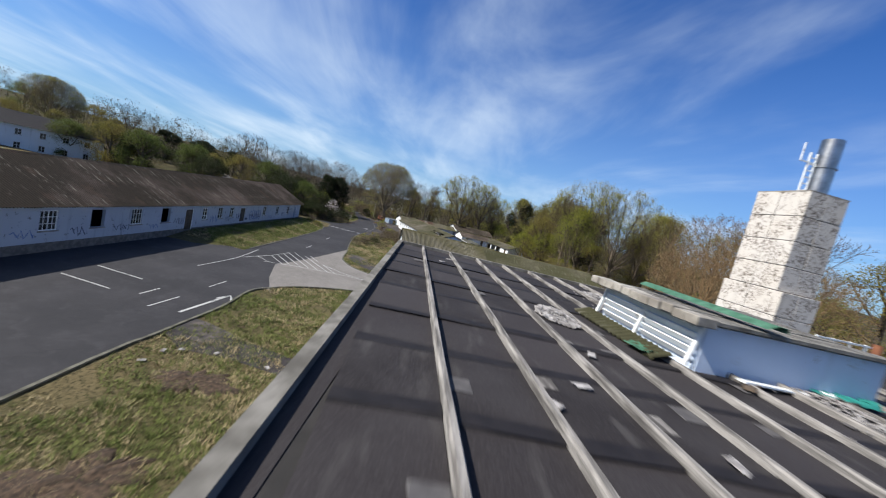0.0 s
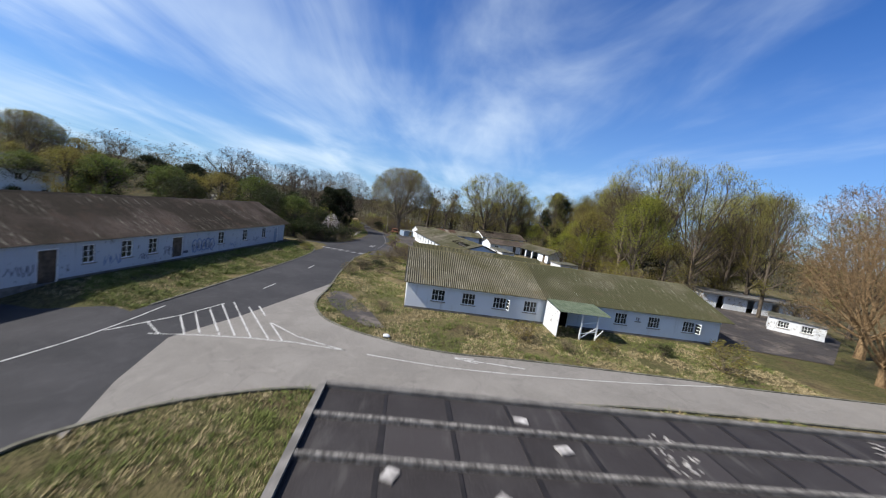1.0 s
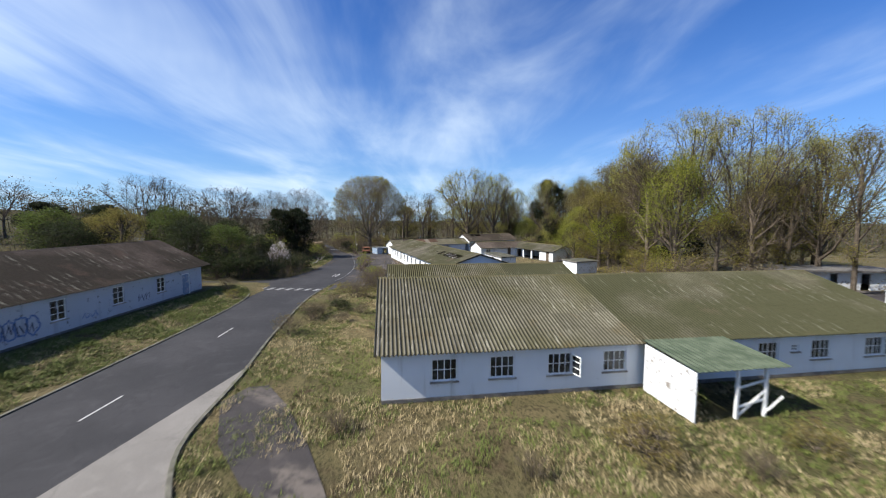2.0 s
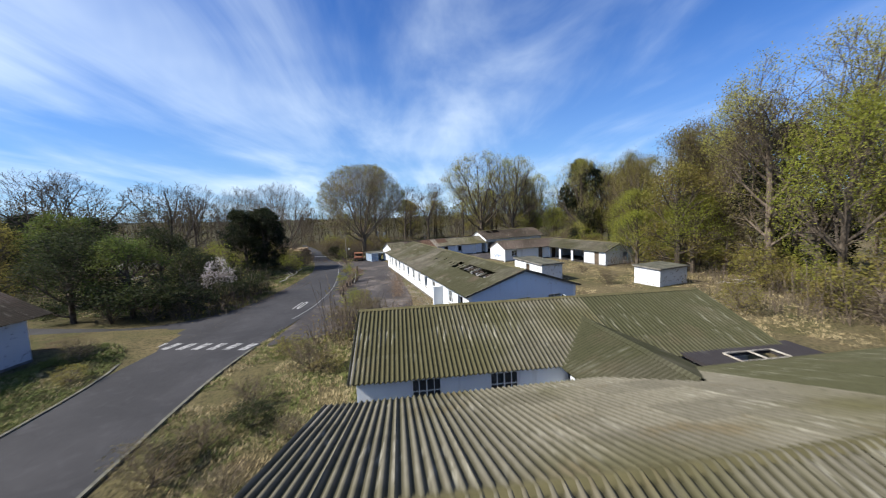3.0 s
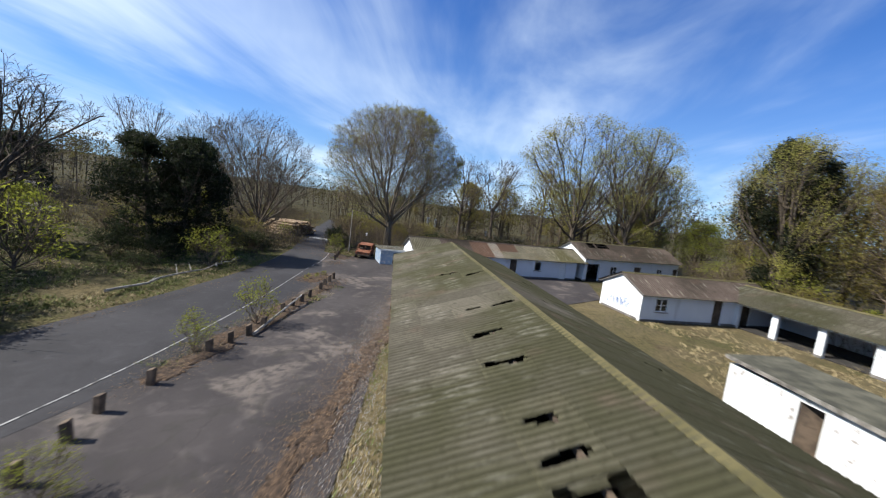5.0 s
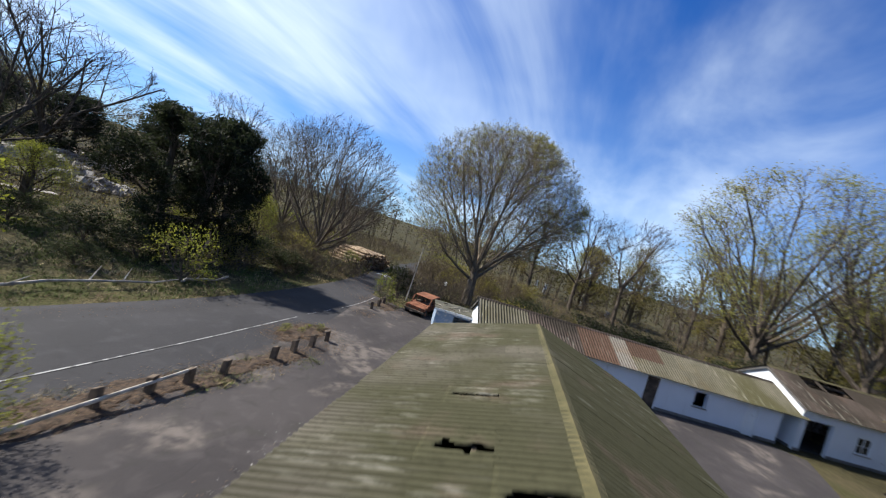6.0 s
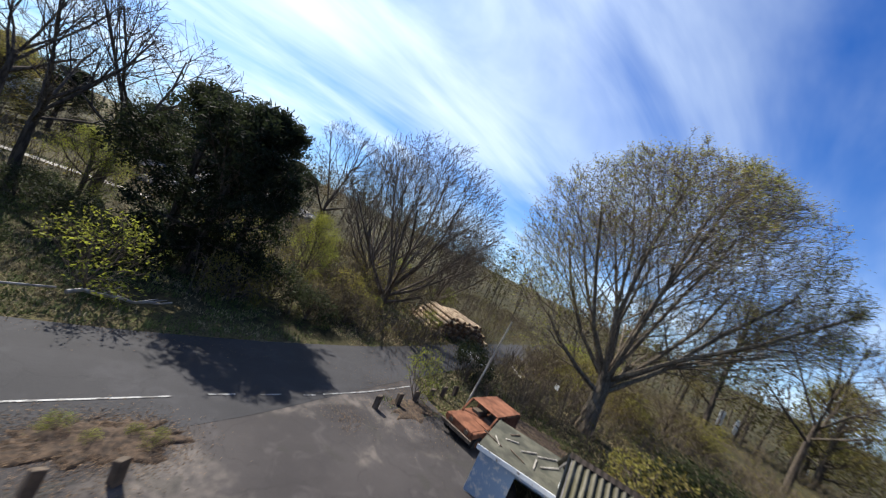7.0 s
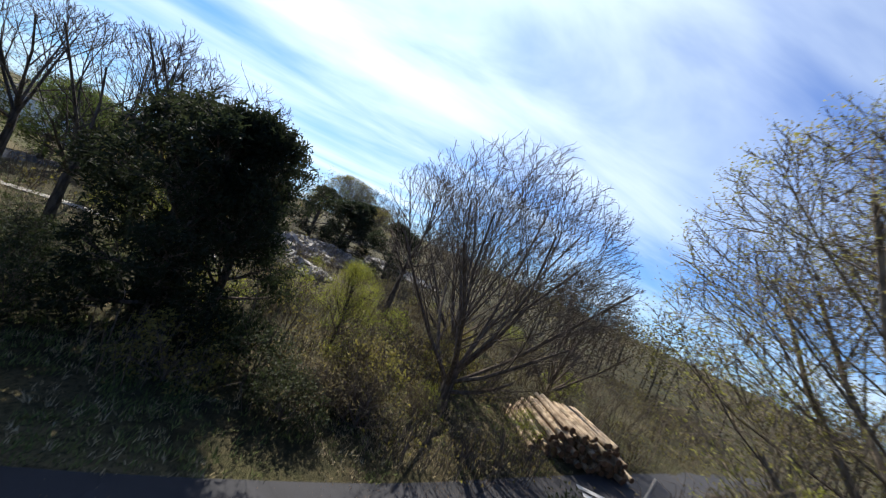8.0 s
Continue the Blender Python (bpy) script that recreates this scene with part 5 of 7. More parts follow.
debris("roof_debris", "heap of pale shattered felt and plaster on the roof", 3.45, 9.1, FLAT, 0.52, 620, M_pale_debris, 4, 0.13)
debris("roof_debris", "pale crumbled plaster before the vent housing", 8.4, 7.0, FLAT, 0.75, 420, M_pale_debris, 24, 0.08)
debris("roof_debris", "pale crumbled plaster between the roof rolls", 7.0, 13.4, FLAT, 0.95, 640, M_pale_debris, 26, 0.05)
debris("roof_debris", "scattered pale flakes along the roof rolls", 6.2, 12.6, FLAT, 1.4, 24, M_pale_debris, 6, 0.03)
debris("roof_debris", "scattered pale flakes along the roof rolls", 7.6, 5.6, FLAT, 1.2, 14, M_pale_debris, 8, 0.05)
for x, y in ((2.4, 5.1), (3.2, 6.6), (0.7, 13.6), (3.6, 3.9), (1.75, 4.4)):
    d = thing("roof_scrap", "torn pale scrap of felt on the black roof", "scrap", pose(x, y, FLAT + 0.01, 2, 3, x * 77))
    bm = bmesh.new()
    v = box(bm, -0.11, 0.11, -0.06, 0.07, 0, 0.014)
    v[5].co.x += 0.06
    v[6].co.y -= 0.05
    part("scrap", bm, M_pale_debris, d)

debris("roof_debris", "pale crumbled strip along the roof's far edge", 10.6, 16.6, FLAT, 0.9, 420, M_pale_debris, 16, 0.04)

housing = thing("vent_housing", "roof housing with white louvres under a heavy concrete slab", "roof vent", pose(5.25, 7.15, FLAT, 0, 0, 6))
HL, HW, HH = 3.3, 4.9, 0.92
bm = bmesh.new()
box(bm, 0.35, HW, 0.0, HL, -0.05, HH)
part("wall", bm, M_gable, housing, "pale blue sheeted wall")
for k in range(2):
    for i in range(5):
        bm = bmesh.new()
        box(bm, -0.012, 0.012, 0.08 + 1.58 * k, 1.56 + 1.58 * k, -0.075, 0.075, pose(0.26, 0, 0.20 + 0.145 * i, 0, -38, 0))
        part("louvre_slat", bm, M_frame_white, housing)
for y in (0.0, 1.59, HL - 0.08):
    bm = bmesh.new()
    beam(bm, (0.14, y + 0.04, 0.05), (0.32, y + 0.04, HH), 0.07)
    part("louvre_post", bm, M_frame_white, housing)
hs_ = random.Random(71)
for i in range(11):
    bm = bmesh.new()
    z = hs_.uniform(-0.02, 0.02)
    box(bm, -0.14 + hs_.uniform(-0.03, 0.02), 0.34, -0.22 + (HL + 0.4) * i / 11 + 0.01, -0.22 + (HL + 0.4) * (i + 1) / 11 - 0.01, HH - 0.02 + z, HH + 0.17 + z)
    bmesh.ops.bevel(bm, geom=bm.edges[:], offset=0.018, segments=1, affect="EDGES")
    part("coping_block", bm, M_concrete, housing, "stained concrete coping block")
for i in range(14):
    bm = bmesh.new()
    z = hs_.uniform(0.0, 0.03)
    box(bm, 0.36, HW + 0.12 + hs_.uniform(-0.12, 0.1), -0.16 + (HL + 0.3) * i / 14 + 0.01, -0.16 + (HL + 0.3) * (i + 1) / 14, HH + 0.02 + z, HH + 0.09 + z)
    part("roof_board", bm, M_edge, housing, "grey rotten roof board")
bm = bmesh.new()
edge = []
for i in range(38):
    w = 0.10 + 0.10 * fr_.random()
    edge.append([bm.verts.new((x, -0.2 + 0.104 * i, z)) for x, z in ((1.6 - w, HH + 0.20), (1.66, HH + 0.30), (1.9, HH + 0.29), (1.92, HH + 0.19))])
for a, b in zip(edge, edge[1:]):
    for k in range(3):
        bm.faces.new((a[k], a[k + 1], b[k + 1], b[k]))
part("felt_fringe", bm, M_green_trim, housing, "torn green felt edge")
for k in range(3):
    part("apron_sheet", sheet_mesh(6, 0.5, M_roof_mossy), None, housing, "mossy corrugated apron", pose(-0.02, 0.10 + 1.062 * (k + 1), 0.16, 0, 0, -90) @ pose(0, 0, 0, 16, 0, 0))
tarp = thing("tarpaulin", "crumpled dark green tarpaulin scrap", "tarpaulin", pose(4.85, 7.75, FLAT, 0, 0, 20))
bm = bmesh.new()
bmesh.ops.create_grid(bm, x_segments=8, y_segments=6, size=0.28)
for v in bm.verts:
    v.co.z = 0.05 + 0.13 * abs(noise.noise(v.co * 6))
part("cloth", bm, M_green_trim, tarp)

for x, y, rz, w, d, mt, lab in ((7.2, 7.05, 12, 1.9, 0.16, M_frame_white, "fallen white board beside the vent housing"), (9.4, 7.7, 24, 1.6, 0.2, M_frame_white, "fallen white board beside the vent housing"), (8.9, 8.05, 4, 1.2, 0.24, M_pale_wood, "split grey board beside the vent housing"), (6.4, 6.75, 40, 0.5, 0.2, M_timber, "dark broken board beside the vent housing")):
    b = thing("fallen_board", lab, "board", pose(x, y, FLAT + 0.03, hs_.uniform(-4, 4), hs_.uniform(-5, 5), rz))
    bm = bmesh.new()
    box(bm, -w / 2, w / 2, -d / 2, d / 2, 0, 0.035)
    part("board", bm, mt, b)
for x, y, sx, sy, rz in ((7.9, 7.9, 0.55, 0.18, 20), (9.0, 7.35, 0.62, 0.22, -15), (9.9, 7.6, 0.4, 0.16, 40)):
    t_ = thing("tarpaulin", "torn teal tarpaulin strip on the black roof", "tarpaulin", pose(x, y, FLAT, 0, 0, rz))
    bm = bmesh.new()
    bmesh.ops.create_grid(bm, x_segments=14, y_segments=6, size=1.0)
    for v in bm.verts:
        v.co = Vector((v.co.x * sx, v.co.y * sy * (1 + 0.4 * noise.noise(v.co * 3)), 0.05 + 0.11 * abs(noise.noise(Vector((v.co.x * 4 + x, v.co.y * 4, y))))))
    part("cloth", bm, M_teal, t_, smooth=True)

tower = thing("chimney_tower", "tall peeling white block chimney with a steel flue", "chimney", pose(13.85, 14.3, 0.0, 0, 0, 3))
TB, TD = 1.75, 2.25
tw_ = random.Random(61)
for i in range(8):
    z0 = FLAT - 2.1 + 1.0 * i
    g = 0.0 if i > 3 else 0.24
    for x0, x1, y0, y1 in ((0.0, TB * 0.46, 0.0 - g, TD * 0.52), (TB * 0.46, TB, 0.0 - g, TD * 0.52), (0.0, TB * 0.46, TD * 0.52, TD + g), (TB * 0.46, TB, TD * 0.52, TD + g)):
        bm = bmesh.new()
        o = tw_.uniform(-0.014, 0.014)
        box(bm, x0 + 0.006 + o, x1 - 0.006 + o, y0 + 0.008, y1 - 0.008, z0 + 0.010, z0 + 0.990)
        bmesh.ops.bevel(bm, geom=bm.edges[:], offset=0.016, segments=1, affect="EDGES")
        part("block", bm, M_tower, tower)
bm = bmesh.new()
box(bm, 0.0, TB, -0.24, TD + 0.24, 0.0, FLAT - 2.09)
part("base", bm, M_tower, tower)
bm = bmesh.new()
box(bm, 0.03, TB - 0.03, 0.03, TD - 0.03, FLAT - 2.08, FLAT + 5.86)
part("core", bm, M_tar, tower, "dark open joints between the blocks")
for y0, y1 in ((0.006, 0.012 + TD * 0.5), (TD * 0.5 + 0.02, TD - 0.006)):
    bm = bmesh.new()
    box(bm, 0.006, TB - 0.006, y0, y1, FLAT + 5.885, FLAT + 5.93)
    part("coping", bm, M_concrete, tower)
bm = bmesh.new()
bmesh.ops.create_cone(bm, cap_ends=True, segments=32, radius1=0.36, radius2=0.36, depth=2.3, matrix=pose(1.15, 0.85, FLAT + 7.08))
bmesh.ops.create_cone(bm, cap_ends=True, segments=32, radius1=0.40, radius2=0.40, depth=0.06, matrix=pose(1.15, 0.85, FLAT + 7.1))
part("flue", bm, M_steel, tower, "polished steel flue", smooth=False)
bm = bmesh.new()
for x in (0.42, 0.72):
    beam(bm, (x, 0.9, FLAT + 5.9), (x, 0.9, FLAT + 7.6), 0.05)
for i in range(6):
    beam(bm, (0.42, 0.9, FLAT + 6.1 + 0.26 * i), (0.72, 0.9, FLAT + 6.1 + 0.26 * i), 0.035)
beam(bm, (0.05, 0.9, FLAT + 7.2), (0.9, 0.9, FLAT + 7.2), 0.04)
beam(bm, (0.05, 0.9, FLAT + 7.2), (0.05, 0.9, FLAT + 7.9), 0.04)
beam(bm, (1.6, 0.85, FLAT + 5.9), (1.6, 0.85, FLAT + 7.2), 0.05)
beam(bm, (0.7, 0.85, FLAT + 7.1), (1.65, 0.85, FLAT + 7.1), 0.05)
part("ladder", bm, M_frame_white, tower, "pale ladder and bracket")
stack = thing("steel_stump", "rusty steel post and white railing beyond the roof", "railing", pose(15.6, 12.4, 0))
bm = bmesh.new()
beam(bm, (-0.6, -0.9, 0), (-0.35, -0.7, FLAT + 0.95), 0.26, sides=10)
part("post", bm, M_rust, stack)
bm = bmesh.new()
for z in (0.15, 0.55, 0.95):
    beam(bm, (-1.0, 0.6, FLAT + z - 0.3), (2.4, 1.2, FLAT + z - 0.3), 0.06)
for i in range(5):
    beam(bm, (-1.0 + 0.85 * i, 0.6 + 0.15 * i, FLAT - 0.4), (-1.0 + 0.85 * i, 0.6 + 0.15 * i, FLAT + 0.7), 0.06)
part("rail", bm, M_frame_white, stack)

# lower roof beyond the block
LOW = 3.93
wing = thing("low_wing", "single-storey wing with a black felt roof and thin rolls", "building", pose(-1.0, 18.05, 0, 0, 0, 6.5))
bm = bmesh.new()
box(bm, 0.12, 19.0, -1.2, 5.95, 0, LOW - 0.25)
part("wall", bm, M_white_old, wing)
bm = bmesh.new()
box(bm, 0.0, 19.2, -1.3, 6.1, LOW - 0.24, LOW - 0.04)
deck2 = part("roof_deck", bm, M_dark, wing)
for c in range(14):
    for j in range(5):
        x0 = 0.03 + 1.36 * c
        bm = bmesh.new()
        box(bm, x0, x0 + 1.40, 6.05 - 1.16 * (j + 1), 6.0 - 1.16 * j - 0.06, LOW - 0.038, LOW - 0.026 + 0.01 * (c % 2))
        part("felt_sheet", bm, M_felt, deck2)
        bm = bmesh.new()
        w = fr_.uniform(0.05, 0.13)
        box(bm, x0 - w / 2, x0 + w / 2, 6.05 - 1.16 * (j + 1), 6.0 - 1.16 * j - 0.06, LOW - 0.026, LOW - 0.010)
        part("felt_lap", bm, M_tar, deck2)
for j in range(6):
    part("roll_batten", roll("roll_batten", 19.2, 0.075, 0.07, M_batten, fr_), M_batten if j else M_plinth, deck2, m=pose(0, 6.03 - 1.16 * j, LOW, 0, 0, 90))
bm = bmesh.new()
beam(bm, (-0.03, -1.3, LOW - 0.06), (-0.03, 6.12, LOW - 0.06), 0.14, 0.26)
beam(bm, (-0.05, 6.13, LOW - 0.06), (19.2, 6.13, LOW - 0.06), 0.08, 0.24)
part("roof_edge", bm, M_plinth, wing)
for x, y in ((1.6, 3.4), (3.4, 3.0), (4.9, 4.4), (4.3, 5.3)):
    d = thing("roof_tile", "pale square slab lying on the black roof", "slab", wing.matrix_basis @ pose(x, y, LOW - 0.005, 0, 0, x * 40))
    bm = bmesh.new()
    box(bm, -0.15, 0.15, -0.11, 0.11, 0, 0.03)
    part("slab", bm, M_pale_debris, d)
p_ = wing.matrix_basis @ Vector((7.3, 4.6, 0))
debris("roof_debris", "spill of pale broken plaster on the low roof", p_.x, p_.y, LOW, 0.45, 45, M_pale_debris, 12, 0.04)
p_ = wing.matrix_basis @ Vector((13.6, 5.0, 0))
debris("roof_debris", "heap of pale rubble at the roof's edge", p_.x, p_.y, LOW, 0.5, 70, M_pale_debris, 14, 0.12)

# two-storey house far to the west
house = thing("house", "white two-storey house with a dark hipped roof", "house", pose(-88, 47, -0.5, 0, 0, 62))
HWL = 40.0
hw_ops = [(2.2 + 3.2 * i, 0.9, z, 1.1) for i in range(12) for z in (0.9, 3.3)]
part("wall", wall_mesh(HWL, 5.0, 0.3, hw_ops), M_white, house)
part("wall", wall_mesh(9.4, 5.0, 0.3, []), M_white, house, m=pose(HWL, 0.3, 0, 0, 0, 90))
part("wall", wall_mesh(HWL, 5.0, 0.3, []), M_white, house, m=pose(HWL, 10.0, 0, 0, 0, 180))
part("wall", wall_mesh(9.4, 5.0, 0.3, []), M_white, house, m=pose(0, 9.7, 0, 0, 0, -90))
for c, w, s, h in hw_ops:
    window(house, pose(c - w / 2, 0, s), w, h, 2, 2)
bm = bmesh.new()
v = [bm.verts.new(p) for p in ((-0.5, -0.5, 5.0), (HWL + 0.5, -0.5, 5.0), (HWL + 0.5, 10.5, 5.0), (-0.5, 10.5, 5.0), (5, 5, 7.3), (HWL - 5, 5, 7.3))]
for f in ((0, 1, 5, 4), (1, 2, 5), (2, 3, 4, 5), (3, 0, 4), (3, 2, 1, 0)):
    bm.faces.new([v[i] for i in f])
part("roof", bm, M_tar, house, "dark slate roof")

# small white marks far off in the clearing
for x, y, h in ((-19.6, 179.0, 2.6), (-17.2, 178.0, 2.4), (-9.0, 176.0, 1.0), (-3.0, 170.0, 1.2)):
    b = thing("marker_board", "narrow white board standing in the clearing", "board", pose(x, y, rise(x, y), 0, 0, 15))
    bm = bmesh.new()
    box(bm, -0.35, 0.35, -0.03, 0.03, 0.1, h)
    bmesh.ops.bevel(bm, geom=bm.edges[:], offset=0.02, segments=1, affect="EDGES")
    part("board", bm, M_frame_white, b)
    bm = bmesh.new()
    box(bm, -0.05, 0.05, 0.035, 0.1, 0, h * 0.7)
    part("stake", bm, M_timber, b)
sign = thing("small_sign", "small white sign on a thin post", "sign", pose(-18.6, 128.4, 0))
bm = bmesh.new()
beam(bm, (0, 0, 0), (0, 0, 1.2), 0.05)
part("post", bm, M_timber, sign)
bm = bmesh.new()
box(bm, -0.16, 0.16, -0.05, -0.028, 0.85, 1.25)
part("plate", bm, M_frame_white, sign)
for x, y, r_, n, sd in ((-62, 108, 5.0, 700, 41), (-70, 118, 6.0, 700, 43), (-56, 105, 4.0, 500, 45), (-46.6, 105.4, 3.2, 420, 47)):
    rr = random.Random(sd)
    bm = bmesh.new()
    for i in range(n):
        a, d = rr.uniform(0, 6.28), r_ * math.sqrt(rr.random())
        px, py, sz = x + math.cos(a) * d * 0.6, y + math.sin(a) * d * 1.5, rr.uniform(0.15, 0.5)
        box(bm, -sz, sz, -sz * 0.6, sz * 0.6, -sz * 0.3, sz * 0.3, pose(px, py, rise(px, py) + 1.2 * (1 - d / r_) * rr.random() + 0.1, rr.uniform(-40, 40), rr.uniform(-40, 40), rr.uniform(0, 180)))
    solid("rubble_heap", bm, M_concrete, "pale heap of broken concrete on the slope", "rubble", "stuff")
# cut branches heaped beside the square shed
hr = random.Random(19)
for i in range(12):
    x, y, rz, L = 27.2 + hr.uniform(-0.8, 2.4), 82.0 + hr.uniform(-0.9, 0.9), 75 + hr.uniform(-30, 30), hr.uniform(1.6, 3.6)
    b = thing("cut_branch", "grey cut branch in a heap beside the shed", "branch", pose(x, y, 0.08 + 0.05 * (i % 4), hr.uniform(-4, 4), 0, rz), "heaped branches")
    bm = bmesh.new()
    beam(bm, (0, -L / 2, 0), (0.1, 0, 0.03), 0.11, sides=7, taper=0.85)
    beam(bm, (0.1, 0, 0.03), (0.0, L / 2, 0.02), 0.09, sides=7, taper=0.5)
    part("branch", bm, M_pale_wood if i % 3 else M_timber, b)
stone = thing("kerb_stone", "white painted stone lying at the kerb", "stone", pose(-2.3, 38.1, 0.0, 0, 0, 20))
bm = bmesh.new()
bmesh.ops.create_icosphere(bm, subdivisions=2, radius=0.17)
for v in bm.verts:
    v.co = Vector((v.co.x * 1.3, v.co.y, v.co.z * 0.7 + 0.1)) * (1 + 0.2 * noise.noise(v.co * 6))
part("stone", bm, M_white, stone)

# ---- trees and bushes ----


class Wood:
    """Collects tapered limbs and leaves as plain vertex and face lists."""

    def __init__(self, seed):
        self.r = random.Random(seed)
        self.stout, self.fine, self.lv, self.lf, self.tips = ([], []), ([], []), [], [], []
        self.v, self.f = self.stout

    def limb(self, a, b, ra, rb, n=5):
        d = (b - a)
        if d.length < 1e-4:
            return
        q = d.to_track_quat("Z", "Y")
        o = len(self.v)
        for p, rad in ((a, ra), (b, rb)):
            for i in range(n):
                t = 2 * math.pi * i / n
                self.v.append(p + q @ Vector((math.cos(t) * rad, math.sin(t) * rad, 0)))
        for i in range(n):
            j = (i + 1) % n
            self.f.append((o + i, o + j, o + n + j, o + n + i))

    def spike(self, a, b, ra):
        """The last twig: three faces that meet in a point."""
        q = (b - a).to_track_quat("Z", "Y")
        o = len(self.v)
        for i in range(3):
            t = 2 * math.pi * i / 3
            self.v.append(a + q @ Vector((math.cos(t) * ra, math.sin(t) * ra, 0)))
        self.v.append(b)
        for i in range(3):
            self.f.append((o + i, o + (i + 1) % 3, o + 3))

    def reach(self, p, d, spec):
        """How far it is from p along d to the crown's outline."""
        c, rx, rz = spec["crown"]
        u = Vector(((p.x) / rx, (p.y) / rx, (p.z - c) / rz))
        w = Vector((d.x / rx, d.y / rx, d.z / rz))
        k, h, g = w.dot(w), u.dot(w), u.dot(u) - 1.0
        q = h * h - k * g
        return 0.5 if q <= 0 else max(0.5, (-h + math.sqrt(q)) / k)

    def grow(self, p, d, length, rad, level, spec):
        """One limb and all that grows from it. spec per level: kids, ang, ratio; low: where the limbs start on the trunk."""
        r = self.r
        deep = len(spec["kids"])
        self.v, self.f = self.stout if level < 2 else self.fine
        if level == deep:
            d2 = (d + Vector((0, 0, spec["up"]))).normalized()
            e = p + d2 * length
            self.spike(p, e, max(rad, spec["twig"]))
            self.tips.append((e, d2, level))
            return
        segs = 3 if level < 2 else (2 if level < deep - 1 else 1)
        n = 7 if level == 0 else (5 if level == 1 else (4 if level == 2 else 3))
        pts = [p.copy()]
        cur = d.normalized()
        for s in range(segs):
            bend = spec["bend"] * (0.35 if level == 0 else 1.0)
            cur = (cur + Vector((r.uniform(-bend, bend), r.uniform(-bend, bend), r.uniform(-bend * 0.5, bend) + spec["up"] * (level > 0)))).normalized()
            pts.append(pts[-1] + cur * length / segs)
        end = max(rad * (0.60 if level == 0 else 0.42), spec["twig"])
        for i in range(segs):
            ra, rb = rad + (end - rad) * i / segs, rad + (end - rad) * (i + 1) / segs
            self.limb(pts[i], pts[i + 1], ra, rb, n)
        if level == deep - 1:
            self.tips.append((pts[-1], cur, level))
        k = spec["kids"][level]
        for c in range(k):
            lo = spec["low"] if level == 0 else 0.28
            f = min(1.0, lo + (1 - lo) * (c + r.random() * 0.8) / max(k - 0.3, 1))
            x = f * segs
            i = min(int(x), segs - 1)
            at = pts[i].lerp(pts[i + 1], x - i)
            ax = (pts[i + 1] - pts[i]).normalized()
            az = 2.4 * c + r.uniform(-0.6, 0.6)
            side = ax.orthogonal().normalized()
            side.rotate(Matrix.Rotation(az, 3, ax))
            ang = radians(spec["ang"][level] * r.uniform(0.6, 1.3))
            if level == 0:
                ang *= 1.18 - 0.80 * (c + 0.5) / k
            nd = (ax * math.cos(ang) + side * math.sin(ang)).normalized()
            far = self.reach(at, nd, spec)
            L = far * r.uniform(1.0 - spec.get("jag", 0.2), 1.0) if level == 0 else min(length * spec["ratio"][level] * r.uniform(0.7, 1.2), far * r.uniform(0.75, 1.08))
            here = rad + (end - rad) * f
            self.grow(at, nd, L, max(here * spec.get("thin", 0.6), spec["twig"]), level + 1, spec)

    def leaf(self, p, size, slim=0.30):
        """One small leaf or bud cluster: a bent three-cornered face."""
        r = self.r
        a = Vector((r.gauss(0, 1), r.gauss(0, 1), r.gauss(0, 1))).normalized()
        b = a.orthogonal().normalized()
        b.rotate(Matrix.Rotation(r.uniform(0, 6.3), 3, a))
        c = a.cross(b)
        s = size * r.uniform(0.6, 1.3)
        o = len(self.lv)
        self.lv += [p - b * s * 0.5 + c * s * slim, p + b * s * 0.6, p - b * s * 0.35 - c * s * slim]
        self.lf.append((o, o + 1, o + 2))

    def foliate(self, per_tip, size, spread, keep=1.0, slim=0.30):
        r = self.r
        for p, d, lv in self.tips:
            if r.random() > keep:
                continue
            for i in range(per_tip):
                self.leaf(p + Vector((r.gauss(0, spread), r.gauss(0, spread), r.gauss(0, spread * 0.8))), size, slim)

    def meshes(self, name, wood_mat, leaf_mat_):
        """Meshes of the stout wood, the fine twigs and the leaves."""
        out = []
        for end, (v, f), mat in (("_wood", self.stout, wood_mat), ("_twigs", self.fine, wood_mat), ("_leaves", (self.lv, self.lf), leaf_mat_)):
            me = None
            if f:
                me = bpy.data.meshes.new(name + end)
                me.from_pydata([tuple(q) for q in v], [], f)
                me.materials.append(mat)
            out.append(me)
        return out


# crown: centre height, half width, half height; built at natural size, then scaled to each tree
DOME = dict(kids=(17, 9, 7, 5, 4), ang=(54, 38, 40, 42, 44), ratio=(1, 0.62, 0.55, 0.52, 0.6), bend=0.19, up=0.075, low=0.58, thin=0.40, twig=0.011, crown=(9.4, 7.6, 7.6))
WIDE = dict(kids=(8, 6, 5, 3, 2), ang=(60, 38, 40, 42, 44), ratio=(1, 0.60, 0.54, 0.52, 0.6), bend=0.20, up=0.06, low=0.66, thin=0.56, twig=0.013, crown=(10.6, 6.2, 5.0))
MULTI = dict(kids=(13, 8, 6, 4, 2), ang=(48, 32, 36, 40, 42), ratio=(1, 0.58, 0.52, 0.5, 0.6), bend=0.21, up=0.09, low=0.40, thin=0.40, twig=0.008, crown=(7.6, 5.4, 6.6))
BUDDING = dict(kids=(11, 6, 5, 3), ang=(58, 36, 38, 42), ratio=(1, 0.62, 0.56, 0.54), bend=0.15, up=0.10, low=0.5, thin=0.58, twig=0.02, crown=(10.5, 7.2, 7.2))
